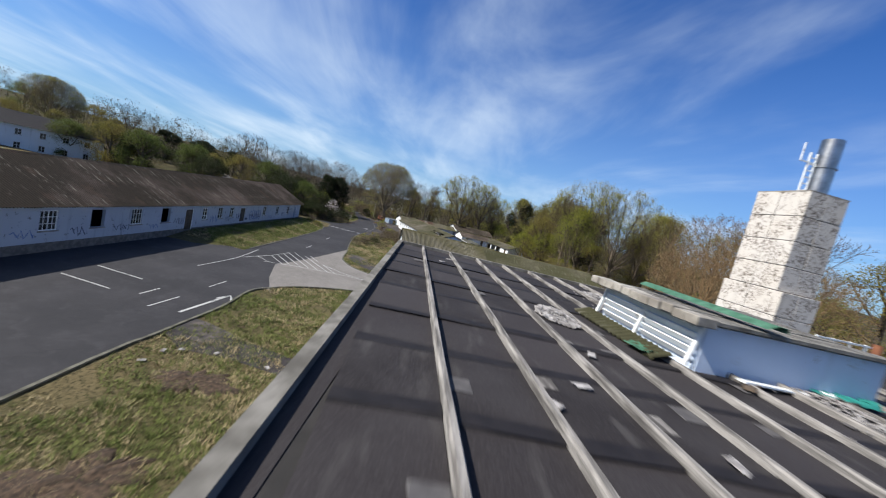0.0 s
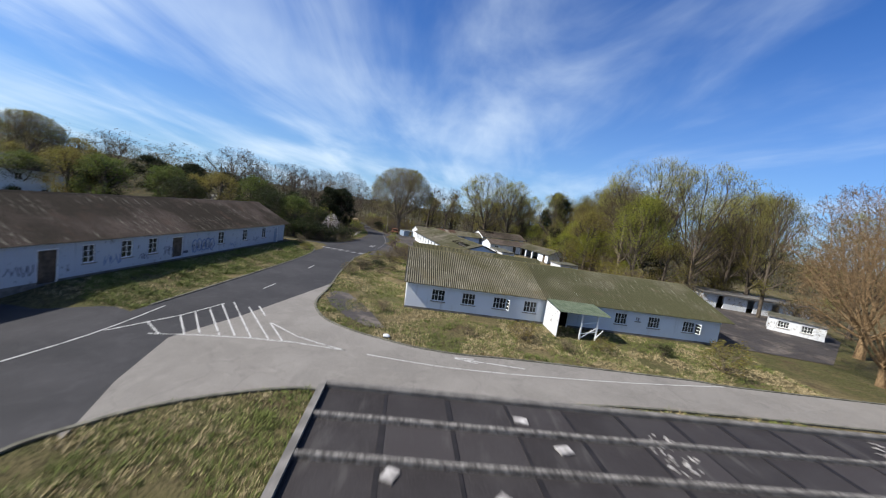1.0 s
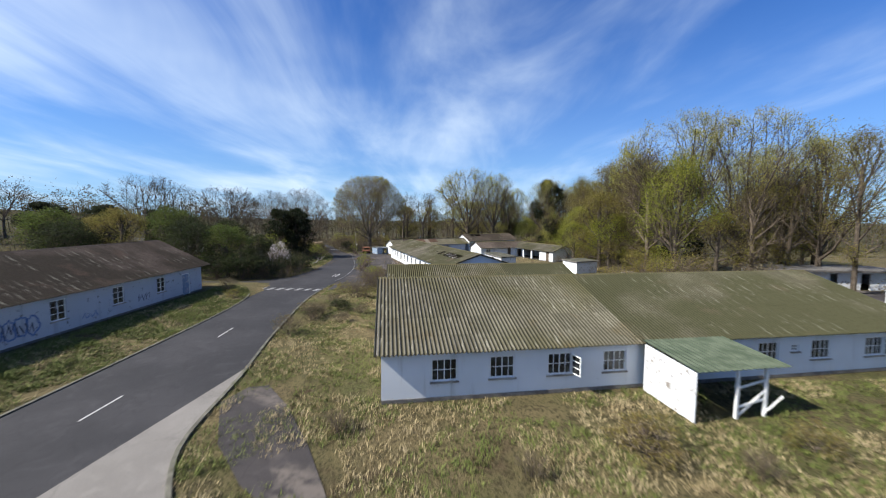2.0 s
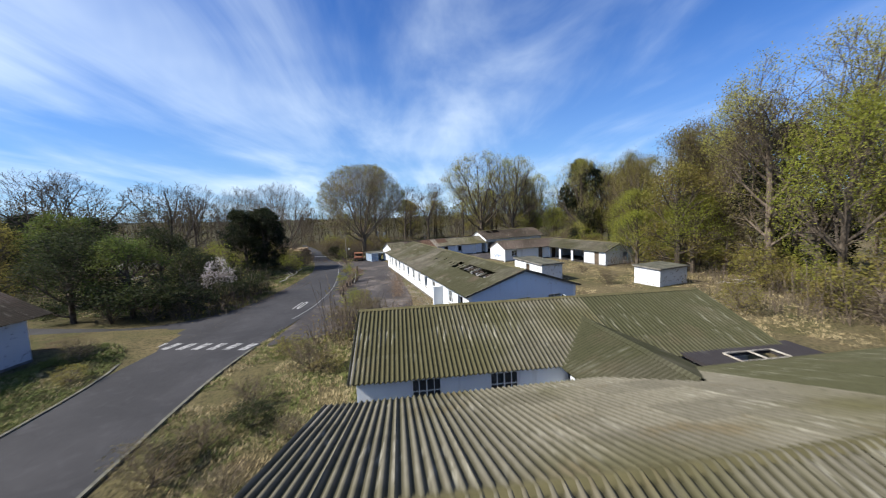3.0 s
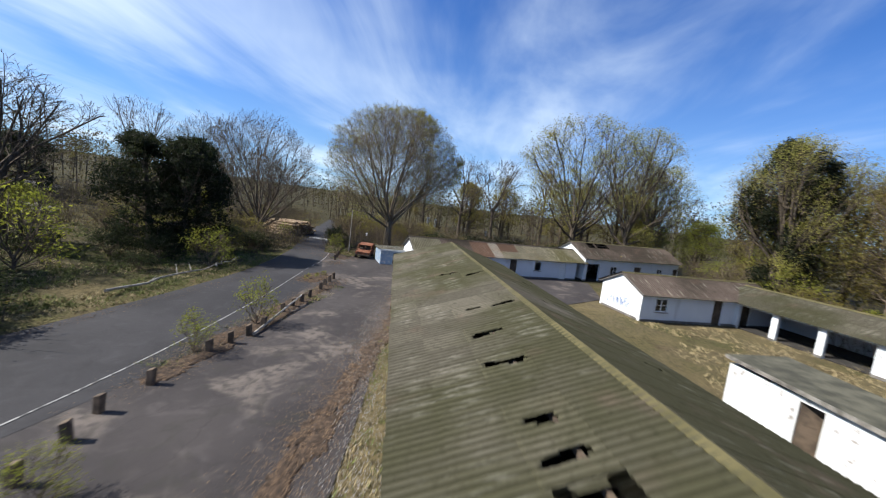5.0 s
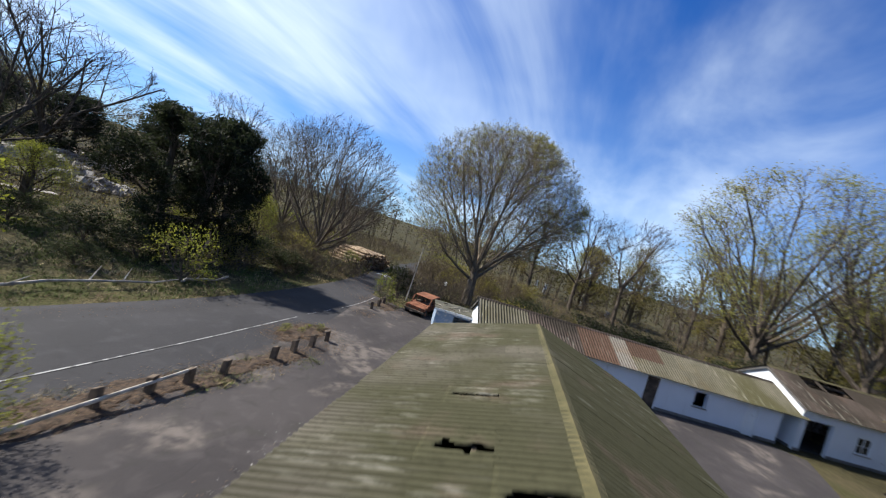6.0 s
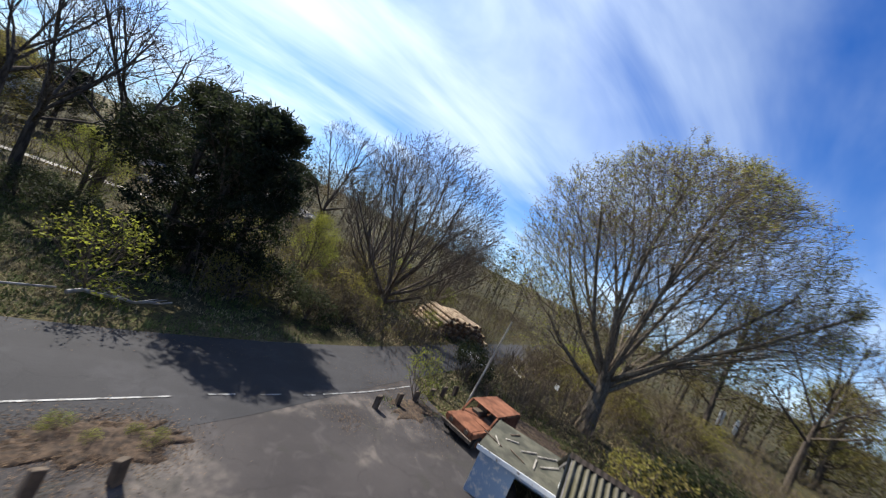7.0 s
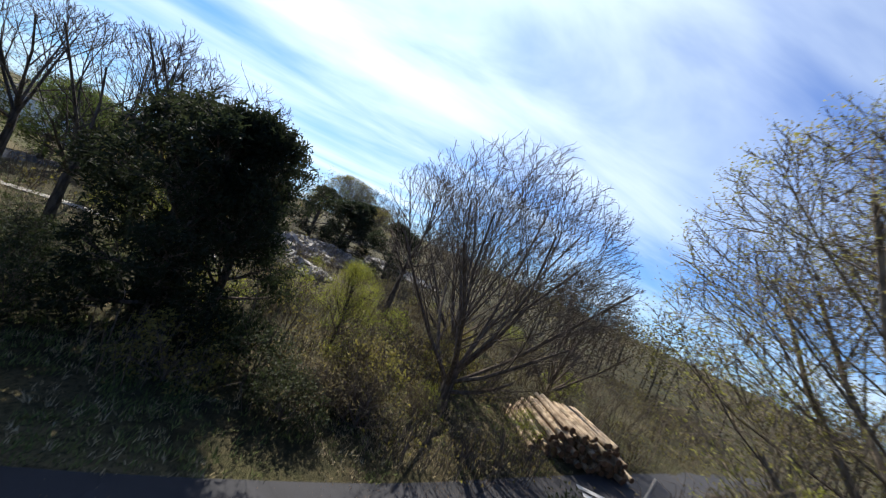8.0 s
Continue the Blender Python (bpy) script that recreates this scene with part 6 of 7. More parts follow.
TALL = dict(kids=(12, 6, 4), ang=(60, 42, 42), ratio=(1, 0.60, 0.60), bend=0.15, up=0.14, low=0.22, thin=0.5, twig=0.025, crown=(9.0, 3.6, 7.0))
FULL = dict(kids=(13, 6, 4), ang=(66, 42, 42), ratio=(1, 0.60, 0.60), bend=0.15, up=0.10, low=0.12, thin=0.5, twig=0.025, crown=(5.4, 3.6, 5.2))
PINE = dict(jag=0.42, kids=(25, 7, 4), ang=(78, 46, 44), ratio=(1, 0.45, 0.5), bend=0.12, up=0.05, low=0.10, thin=0.4, twig=0.02, crown=(4.8, 3.9, 6.0))
SHRUB = dict(kids=(11, 5, 3), ang=(56, 38, 42), ratio=(1, 0.55, 0.5), bend=0.2, up=0.08, low=0.1, thin=0.5, twig=0.010, crown=(1.1, 1.35, 1.4))
TREES = {}


def make_kind(kind, seed, trunk, rad, spec, wood, leaf=None, per=0, size=0.2, spread=0.3, keep=1.0, slim=0.30):
    w = Wood(seed)
    w.grow(Vector((0, 0, -0.15)), Vector((0.02, 0.01, 1)), trunk, rad, 0, spec)
    if leaf:
        w.foliate(per, size, spread, keep, slim)
    top = sorted(v.z for v in w.fine[0])[-len(w.fine[0]) // 200]
    TREES[kind] = (*w.meshes(kind, wood, leaf), top)


make_kind("bare_round", 3, 3.9, 0.52, DOME, M_oak, M_leaf_spring, 3, 0.075, 0.12, 0.75)
make_kind("willow", 5, 3.0, 0.45, dict(DOME, kids=(16, 7, 5, 4, 2), twig=0.014, up=0.02), M_ochre_twig, M_leaf_brown, 2, 0.11, 0.15, 0.8)
make_kind("bare_wide", 8, 6.6, 0.34, WIDE, M_bark)
make_kind("bare_multi", 14, 2.4, 0.36, MULTI, M_twig)
make_kind("budding", 21, 6.0, 0.42, dict(BUDDING, kids=(12, 6, 5, 3), twig=0.016), M_bark, M_leaf_spring, 16, 0.115, 0.38, 0.95)
make_kind("budding_dome", 23, 4.6, 0.46, dict(DOME, kids=(14, 7, 6, 4), ang=(54, 38, 40, 42), ratio=(1, 0.62, 0.55, 0.52), twig=0.015), M_bark, M_leaf_spring, 9, 0.12, 0.28, 0.95)
make_kind("budding_tall", 27, 13.0, 0.30, dict(TALL, kids=(13, 6, 4)), M_bark, M_leaf_olive, 28, 0.125, 0.52)
make_kind("brown_tall", 33, 12.5, 0.30, dict(TALL, kids=(14, 7, 4)), M_twig, M_leaf_brown, 13, 0.125, 0.55)
make_kind("leafy", 39, 7.5, 0.30, FULL, M_bark, M_leaf_green, 26, 0.20, 0.42)
make_kind("leafy_dark", 41, 6.0, 0.28, FULL, M_bark, M_leaf_shade, 26, 0.20, 0.40)
make_kind("bright", 45, 8.0, 0.26, FULL, M_bark, M_leaf_bright, 34, 0.125, 0.45)
make_kind("olive", 51, 8.5, 0.30, FULL, M_bark, M_leaf_olive, 20, 0.175, 0.48)
make_kind("pine", 57, 10.0, 0.28, PINE, M_bark, M_leaf_dark, 19, 0.31, 0.23, 1.0, 0.16)
make_kind("shrub", 63, 0.6, 0.07, SHRUB, M_twig, M_leaf_olive, 7, 0.12, 0.14)
make_kind("shrub_dark", 65, 0.6, 0.07, SHRUB, M_twig, M_leaf_shade, 12, 0.12, 0.15)
make_kind("shrub_bright", 69, 0.6, 0.06, SHRUB, M_twig, M_leaf_bright, 6, 0.10, 0.14, 0.9)
make_kind("shrub_brown", 75, 0.6, 0.06, dict(SHRUB, kids=(14, 7, 4), bend=0.3), M_twig, M_leaf_brown, 3, 0.09, 0.14, 0.9)
make_kind("blossom", 81, 1.4, 0.09, dict(SHRUB, kids=(11, 6, 4), crown=(2.4, 1.5, 1.9), low=0.3), M_twig, M_blossom, 8, 0.10, 0.14, 0.95)

LABELS = {"bare_round": ("bare spreading tree with yellow-green buds", "tree"), "willow": ("broad ochre-brown tree of dense drooping twigs", "tree"), "bare_wide": ("bare dark tree with open crooked limbs", "tree"), "bare_multi": ("bare many-stemmed tree with upright twigs", "tree"),
          "budding": ("broad tree in pale yellow-green new leaf", "tree"), "budding_dome": ("broad domed tree in yellow-green bud", "tree"), "budding_tall": ("tall woodland tree with olive spring leaf", "tree"), "brown_tall": ("tall woodland tree with brown buds", "tree"),
          "leafy_dark": ("dense dark green leafy tree, toned down for shade", "tree"), "leafy": ("dense leafy tree in fresh green", "tree"), "bright": ("bright leafy tree in yellow-green spring leaf", "tree"), "olive": ("olive green leafy tree in spring", "tree"), "pine": ("dark green pine with dense needles", "tree"),
          "shrub": ("olive green shrub with fresh leaves", "bush"), "shrub_dark": ("dense dark green shrub, leaf tone lowered for shade", "bush"), "shrub_bright": ("yellow-green budding shrub with thin stems", "bush"), "shrub_brown": ("brown twiggy bramble, nearly leafless", "bush"), "blossom": ("small tree in white blossom", "tree")}


def tree(kind, x, y, h, turn=0.0, wide=1.0, lean=(0, 0), label=""):
    wood, twigs, leaves, top = TREES[kind]
    lab, cat = LABELS[kind]
    s = h / top
    t = thing("bush" if cat == "bush" else "tree", label or lab, cat, pose(x, y, rise(x, y), lean[0], lean[1], turn) @ Matrix.Diagonal((s * wide, s * wide, s, 1)))
    part("trunk" if cat == "tree" else "stem", wood, None, t)
    part("crown", twigs, None, t)
    if leaves:
        part("foliage", leaves, None, t)
    return t


# the trees that stand out, one by one
for kind, x, y, h, turn, wide in (
        ("bare_round", -15.0, 126.9, 18.3, 20, 1.10), ("bare_multi", -28.4, 117.6, 14.2, 0, 1.15), ("bare_multi", -34.6, 127.6, 11.0, 70, 1.0),
        ("bare_wide", -36.2, 99.3, 12.6, 40, 1.15), ("bare_wide", -32.6, 96.6, 11.0, 160, 1.1), ("pine", -25.9, 104.6, 9.3, 0, 1.0), ("shrub_dark", -24.8, 101.2, 1.7, 20, 1.4), ("shrub_dark", -27.2, 99.6, 1.9, 90, 1.4), ("shrub", -23.9, 106.6, 2.2, 160, 1.3), ("shrub_dark", -25.2, 108.8, 2.2, 40, 1.4), ("shrub_dark", -30.2, 97.4, 1.6, 200, 1.4), ("shrub_dark", -23.0, 98.0, 1.2, 70, 1.4), ("pine", -26.4, 106.4, 9.2, 220, 0.80), ("pine", -28.0, 103.4, 9.0, 120, 1.15),
        ("bare_wide", -42.5, 115.4, 13.6, 90, 0.8), ("bright", -29.4, 111.4, 5.0, 0, 0.85), ("shrub_brown", -25.6, 112.2, 1.9, 70, 1.4), ("shrub_brown", -24.4, 110.9, 2.0, 30, 1.2), ("shrub_bright", -20.9, 101.6, 2.9, 10, 1.1), ("shrub_dark", -23.6, 110.5, 1.7, 50, 1.4), ("shrub_brown", -24.5, 113.2, 2.2, 80, 1.3),
        ("shrub_dark", -19.2, 119.6, 2.3, 0, 1.0), ("shrub_bright", -16.4, 113.6, 2.3, 0, 0.7), ("shrub_bright", -10.6, 92.5, 2.2, 30, 0.8), ("shrub_bright", -10.7, 89.0, 1.6, 90, 0.9), ("shrub_bright", -8.0, 82.4, 1.2, 10, 1.0),
        ("bare_wide", -8.0, 152.0, 16.3, 0, 0.95), ("bare_wide", -1.4, 151.0, 16.4, 120, 0.95), ("bare_wide", 6.0, 143.0, 8.0, 200, 0.8), ("budding_dome", 11.5, 137.4, 21.5, 40, 1.05), ("budding", 18.5, 135.0, 20.0, 140, 0.9),
        ("bright", 24.8, 93.0, 7.0, 0, 1.3), ("bright", 28.8, 88.8, 8.5, 90, 1.2), ("pine", 29.6, 121.5, 17.0, 0, 0.7), ("bright", 29.6, 74.2, 14.4, 60, 0.8), ("brown_tall", 30.5, 81.0, 17.0, 120, 1.1), ("budding_dome", 33.4, 79.0, 21.2, 60, 0.9), ("budding_tall", 31.0, 93.5, 16.5, 200, 1.2), ("budding_dome", 39.5, 76.0, 20.6, 20, 0.95), ("budding", 46.5, 73.0, 17.5, 250, 0.9),
        ("pine", 36.0, 84.0, 15.0, 10, 0.9), ("brown_tall", 36.6, 71.0, 11.0, 60, 1.3), ("budding_tall", 44.0, 67.0, 16.5, 150, 0.8), ("budding", 50.0, 61.0, 15.0, 300, 0.9), ("olive", 33.5, 72.5, 8.5, 20, 1.1), ("willow", 41.0, 51.5, 16.5, 0, 1.0), ("willow", 34.0, 43.5, 12.0, 100, 1.1), ("bare_wide", 48.0, 46.0, 17.0, 210, 1.1), ("willow", 38, 36, 12, 0, 1.1),
        ("shrub", 20.4, 40.9, 2.2, 0, 1.1), ("shrub_brown", 31.5, 64.0, 3.6, 0, 1.3), ("shrub_brown", 44.5, 61.5, 4.0, 70, 1.3),
        ("leafy", -26.0, 79.5, 6.6, 0, 1.2), ("leafy_dark", -30.0, 78.5, 7.0, 140, 1.2), ("leafy_dark", -24.6, 85.6, 5.2, 40, 1.2), ("shrub_dark", -20.0, 84.2, 1.8, 90, 1.3), ("leafy_dark", -31.0, 90.0, 7.0, 80, 1.2), ("leafy_dark", -33.0, 83.5, 7.5, 20, 1.2), ("shrub_dark", -21.5, 79.5, 2.6, 0, 1.4), ("shrub_dark", -19.3, 86.8, 2.2, 40, 1.3), ("shrub_dark", -23.5, 78.2, 3.0, 70, 1.4), ("shrub_dark", -26.5, 77.9, 3.2, 120, 1.4), ("shrub_dark", -19.9, 82.4, 2.2, 200, 1.3), ("shrub_dark", -24.2, 86.0, 3.6, 10, 1.3), ("blossom", -21.3, 84.0, 4.2, 0, 0.85), ("shrub_bright", -26.8, 94.0, 4.8, 30, 1.0), ("bright", -34.0, 99.0, 4.0, 30, 1.4),
        ("shrub_dark", -22.0, 88.5, 2.6, 30, 1.3), ("bare_wide", -45.0, 92.0, 13.5, 200, 1.0), ("bare_wide", -38.5, 89.0, 12.5, 10, 1.0), ("bare_multi", -37.0, 120.0, 13.5, 200, 1.0),
        ("shrub_brown", -6.6, 73.4, 1.5, 0, 1.3), ("shrub_brown", -5.0, 75.2, 1.7, 60, 1.3), ("shrub_brown", -6.0, 76.2, 1.6, 120, 1.3), ("shrub_brown", -6.6, 78.6, 1.4, 200, 1.2), ("shrub", -6.8, 80.6, 1.3, 10, 1.0), ("shrub_brown", -7.4, 74.4, 1.4, 10, 1.4), ("shrub_bright", -7.0, 77.2, 1.8, 10, 1.2), ("shrub_bright", -7.2, 79.2, 1.4, 60, 1.1), ("shrub_brown", -9.4, 55.0, 1.3, 0, 1.4), ("shrub_brown", -9.0, 58.5, 1.4, 40, 1.4), ("shrub_brown", -8.2, 63.0, 1.2, 80, 1.5), ("shrub_brown", -7.0, 66.5, 1.5, 10, 1.4), ("shrub_brown", -5.6, 60.5, 0.9, 150, 1.5), ("shrub", -8.8, 68.8, 1.1, 60, 1.4), ("shrub_brown", -4.6, 68.5, 1.0, 200, 1.5),
        ("shrub_dark", -7.6, 61.5, 0.9, 30, 1.7), ("shrub_brown", -8.6, 60.2, 1.0, 80, 1.7), ("shrub_dark", -9.1, 59.4, 0.7, 140, 1.6), ("shrub", -6.0, 66.6, 0.9, 60, 1.7), ("shrub_brown", -6.6, 58.0, 0.8, 200, 1.6), ("shrub", -18.6, 66.2, 0.8, 10, 1.6), ("shrub_brown", -20.2, 68.4, 1.3, 60, 1.3), ("shrub_brown", 9.5, 40.6, 0.8, 30, 1.5), ("shrub", 12.4, 41.8, 0.9, 90, 1.5), ("shrub_brown", 2.8, 41.0, 0.7, 150, 1.5), ("shrub_brown", -3.5, 43.5, 0.8, 60, 1.5), ("shrub_dark", 17.4, 43.0, 0.8, 0, 1.3),
        ("leafy", -58.0, 78.0, 8.6, 0, 1.3), ("leafy", -52.0, 84.0, 8.0, 100, 1.3), ("pine", -66.0, 110.0, 8.0, 0, 1.4), ("pine", -72.0, 104.0, 8.0, 60, 1.4), ("pine", -58.0, 100.0, 6.5, 30, 1.4), ("pine", -60.0, 116.0, 7.5, 100, 1.4),
        ("olive", -51.0, 90.0, 6.5, 30, 1.3), ("pine", -55.0, 93.0, 6.0, 0, 1.4), ("leafy", -36.0, 85.0, 8.6, 0, 1.1), ("olive", -41.0, 82.0, 8.5, 50, 1.1), ("leafy_dark", -46.0, 80.0, 7.0, 0, 1.3), ("leafy_dark", -62.0, 82.0, 7.0, 90, 1.4), ("leafy_dark", -70.0, 84.0, 7.5, 30, 1.4), ("leafy_dark", -55.0, 88.0, 6.5, 200, 1.4), ("bare_round", -104.0, 106.0, 13.0, 0, 1.2), ("bare_wide", -88.0, 112.0, 12.0, 80, 1.2),
        ("shrub", 6.8, 41.8, 1.2, 0, 1.6), ("shrub_brown", 17.0, 84.5, 1.6, 0, 1.2), ("shrub", 21.0, 73.0, 2.2, 0, 1.1), ("shrub_brown", 17.5, 92.0, 0.9, 0, 1.2)):
    tree(kind, x, y, h, turn, wide)

# woods along the east side and behind the far huts
tr_ = random.Random(77)
WOODS = [((28, 86), (37, 92), 5), ((33, 90), (40, 104), 8), ((31, 103), (38, 118), 8), ((33, 113), (30, 130), 8), ((26, 133), (22, 150), 7), ((38, 96), (52, 120), 5), ((44, 70), (60, 96), 10), ((36, 122), (48, 150), 5), ((54, 36), (68, 66), 5), ((6, 160), (40, 165), 7), ((-30, 165), (6, 172), 7)]
for (ax, ay), (bx, by), n in WOODS:
    for i in range(n):
        f = (i + tr_.random()) / n
        kind = tr_.choice(("budding_tall", "brown_tall", "olive", "budding_tall", "brown_tall", "budding", "bright") if ay < 150 else ("brown_tall", "budding_tall", "bare_wide", "olive"))
        h = {"budding_tall": 16, "brown_tall": 15.5, "olive": 13, "budding": 18, "bright": 9, "bare_wide": 14}[kind] * tr_.uniform(0.85, 1.15)
        tree(kind, ax + (bx - ax) * f + tr_.uniform(-3, 3), ay + (by - ay) * f + tr_.uniform(-3, 3), h, tr_.uniform(0, 360), tr_.uniform(0.85, 1.1))
for i in range(46):
    f = i / 46
    x, y = (23.5 + 14 * f + tr_.uniform(-1, 3), 66 + 36 * f + tr_.uniform(-1.5, 1.5)) if i % 2 else (30 + tr_.uniform(-2, 3) - 2 * f, 96 + 36 * f)
    if inside(x, y, EAST_YARD_POLY):
        continue
    tree(tr_.choice(("shrub", "shrub_brown", "shrub", "shrub_bright")), x, y, tr_.uniform(2.0, 4.2), tr_.uniform(0, 360), 1.2)
for i in range(30):
    x, y = tr_.uniform(-52, -25), tr_.uniform(104, 132)
    if inside(x, y, ROAD_POLY) or x > -24 - 0.12 * max(0, y - 100):
        continue
    tree(tr_.choice(("shrub", "shrub_brown", "shrub_brown", "shrub_bright")), x, y, tr_.uniform(1.2, 2.8), tr_.uniform(0, 360), 1.2)
for i in range(16):
    x, y = -62 - 60 * tr_.random(), 72 + 44 * tr_.random()
    tree(tr_.choice(("leafy", "olive", "pine", "budding_tall")), x, y, tr_.uniform(6.5, 9.5), tr_.uniform(0, 360), 1.3)

for i in range(36):
    f = (i + tr_.random() * 0.6) / 36
    tree(tr_.choice(("shrub_dark", "shrub", "shrub_dark", "shrub_brown")), -9 + 30 * f + tr_.uniform(-1, 1), 119.5 + 15 * f + tr_.uniform(0, 4), tr_.uniform(1.7, 3.2), tr_.uniform(0, 360), 1.4)

for i in range(26):
    x, y = tr_.uniform(-27, -10), tr_.uniform(130, 146)
    if inside(x, y, ROAD_POLY):
        continue
    tree(tr_.choice(("shrub", "shrub_brown", "shrub", "shrub_brown", "shrub_bright")), x, y, tr_.uniform(1.6, 3.6), tr_.uniform(0, 360), 1.3)

# far woods: an uneven belt of clumps, too far to count
M_far_olive = leaf_mat("far_olive", (0.060, 0.060, 0.022), (0.095, 0.090, 0.032), (0.085, 0.070, 0.035))
M_far_brown = leaf_mat("far_brown", (0.075, 0.056, 0.036), (0.11, 0.085, 0.052), (0.10, 0.085, 0.045))
for seed, leafm, label in ((101, M_far_olive, "distant olive spring woods on rising ground"), (103, M_far_brown, "distant brown budding woods on rising ground")):
    w_ = Wood(seed)
    for i in range(560):
        a = radians(w_.r.uniform(-80, 150))
        d = 88 + 190 * w_.r.random() ** 1.6
        x, y = -math.sin(a) * d, 80 + math.cos(a) * d
        if a > radians(62) and (d < 112 or (a > radians(96) and d < 150)):
            continue
        g, hh = rise(x, y), w_.r.uniform(8, 15)
        w_.limb(Vector((x, y, g - 1)), Vector((x + w_.r.uniform(-1, 1), y, g + hh * 0.7)), 0.14, 0.05, 4)
        lobes = [(w_.r.uniform(-2.2, 2.2), w_.r.uniform(-2.2, 2.2), hh * w_.r.uniform(0.35, 0.92), w_.r.uniform(1.0, 2.2)) for k in range(5)]
        for k in range(190):
            lx, ly, lz, lr = lobes[k % 5]
            w_.leaf(Vector((x + lx + w_.r.gauss(0, lr * (0.55 if k % 3 else 0.9)), y + ly + w_.r.gauss(0, lr * (0.55 if k % 3 else 0.9)), g + max(0.4, lz + w_.r.gauss(0, lr * 0.55) if k % 3 else hh * 0.7 * w_.r.random()))), 0.42)
    fw = w_.meshes("far_woods", M_bark, leafm)
    tagged(new("far_woods", fw[2]), label, "woods", kind="stuff")
    tagged(new("far_trunks", fw[0]), "distant grey trunks within the woods", "woods", kind="stuff")


def thicket(label, areas, seed, leafm, dens, leaves):
    """Brambles, saplings and dead stalks in drifts: arching stems and specks of leaf."""
    w = Wood(seed)
    r = w.r
    for (x0, x1, y0, y1), n in areas:
        for i in range(n):
            x, y = r.uniform(x0, x1), r.uniform(y0, y1)
            if noise.noise(Vector((x * 0.16, y * 0.16, seed))) < -0.15 or blocked(x, y) or inside(x, y, ROAD_POLY):
                continue
            g, h = rise(x, y) - 0.05, r.uniform(0.5, 1.9)
            if r.random() < 0.12:
                h *= 2.2
            for k in range(dens):
                a, o = r.uniform(0, 6.28), r.uniform(0, 0.9)
                p = Vector((x + math.cos(a) * o, y + math.sin(a) * o, g))
                lean = r.uniform(0.1, 0.9) * h
                q = p + Vector((math.cos(a) * lean * 0.4, math.sin(a) * lean * 0.4, h * r.uniform(0.6, 1.0)))
                w.limb(p, q, 0.016, 0.012, 3)
                w.spike(q, q + Vector((math.cos(a) * lean * 0.6, math.sin(a) * lean * 0.6, h * r.uniform(-0.25, 0.25))), 0.012)
                w.spike(p.lerp(q, 0.6), p.lerp(q, 0.6) + Vector((r.uniform(-0.5, 0.5), r.uniform(-0.5, 0.5), h * 0.3)), 0.011)
            for k in range(leaves):
                w.leaf(Vector((x + r.gauss(0, 0.6), y + r.gauss(0, 0.6), g + h * r.uniform(0.05, 1.0))), 0.15)
    me = w.meshes("thicket", M_twig, leafm)
    tagged(new("thicket", me[0]), label, "undergrowth", kind="stuff")
    tagged(new("thicket_leaves", me[2]), "sparse small leaves in the undergrowth", "undergrowth", kind="stuff")


# ---- grass, straw and litter ----
KEEP_OUT = [ROAD_POLY, YARD_POLY, PARK_POLY, COURT_POLY]


def blocked(x, y):
    if -1.5 < x < 21.5 and y < 24.6:
        return True
    if any(inside(x, y, p) for p in KEEP_OUT):
        return True
    for m, L, W in ((HUT, 27.4, 13.0), (REAR, 15.4, 8.4), (B2, 33.5, 8.5), (BW, 57, 9.4), (pose(10.6, 104.7, 0, 0, 0, 20), 11.2, 4.6)):
        p = m.inverted() @ Vector((x, y, 0))
        if -0.1 < p.x < L + 0.1 and -0.1 < p.y < W + 0.1:
            return True
    return False


thicket("brown bramble and sapling undergrowth under bare trees", (((-110, -58, 80, 135), 330), ((-60, -37, 86, 132), 480), ((-37, -23, 105, 132), 330), ((-30, 24, 124, 172), 900), ((-56, -30, 132, 165), 420), ((-8.5, -3.5, 70, 80), 90), ((-24, -17.8, 76, 88), 130)), 201, M_leaf_olive, 7, 18)
thicket("pale dead stalks and brambles along the wood's edge", (((-58, -23, 106, 132), 260), ((22, 34, 66, 132), 330), ((-20, 16, 122, 150), 320), ((-9, -3.5, 70, 78), 30), ((-28, -15, 119, 134), 260), ((-50, -29, 130, 160), 260)), 203, M_leaf_brown, 7, 14)


def tufts(name, label, areas, mat, seed, hgt, blades=5, paved=False):
    r = random.Random(seed)
    v, f = [], []
    for (x0, x1, y0, y1), n in areas:
        for i in range(n):
            x, y = r.uniform(x0, x1), r.uniform(y0, y1)
            if noise.noise(Vector((x * 0.35, y * 0.35, seed))) < -0.12 or (blocked(x, y) and not paved):
                continue
            g, s = rise(x, y) - 0.03, hgt * r.uniform(0.5, 1.3) * (0.7 + 1.1 * max(0.0, noise.noise(Vector((x * 0.9, y * 0.9, seed + 3)))))
            for b in range(blades):
                a, w = r.uniform(0, 6.28), 0.014 * r.uniform(0.7, 1.6)
                dx, dy = math.cos(a), math.sin(a)
                px, py = x + r.uniform(-0.12, 0.12), y + r.uniform(-0.12, 0.12)
                lean = r.uniform(0.3, 1.5) * s
                o = len(v)
                v += [(px - dy * w, py + dx * w, g), (px + dy * w, py - dx * w, g), (px + dx * lean, py + dy * lean, g + s)]
                f.append((o, o + 1, o + 2))
    me = bpy.data.meshes.new(name)
    me.from_pydata(v, [], f)
    me.materials.append(mat)
    return tagged(new(name, me), label, "grass", kind="stuff")


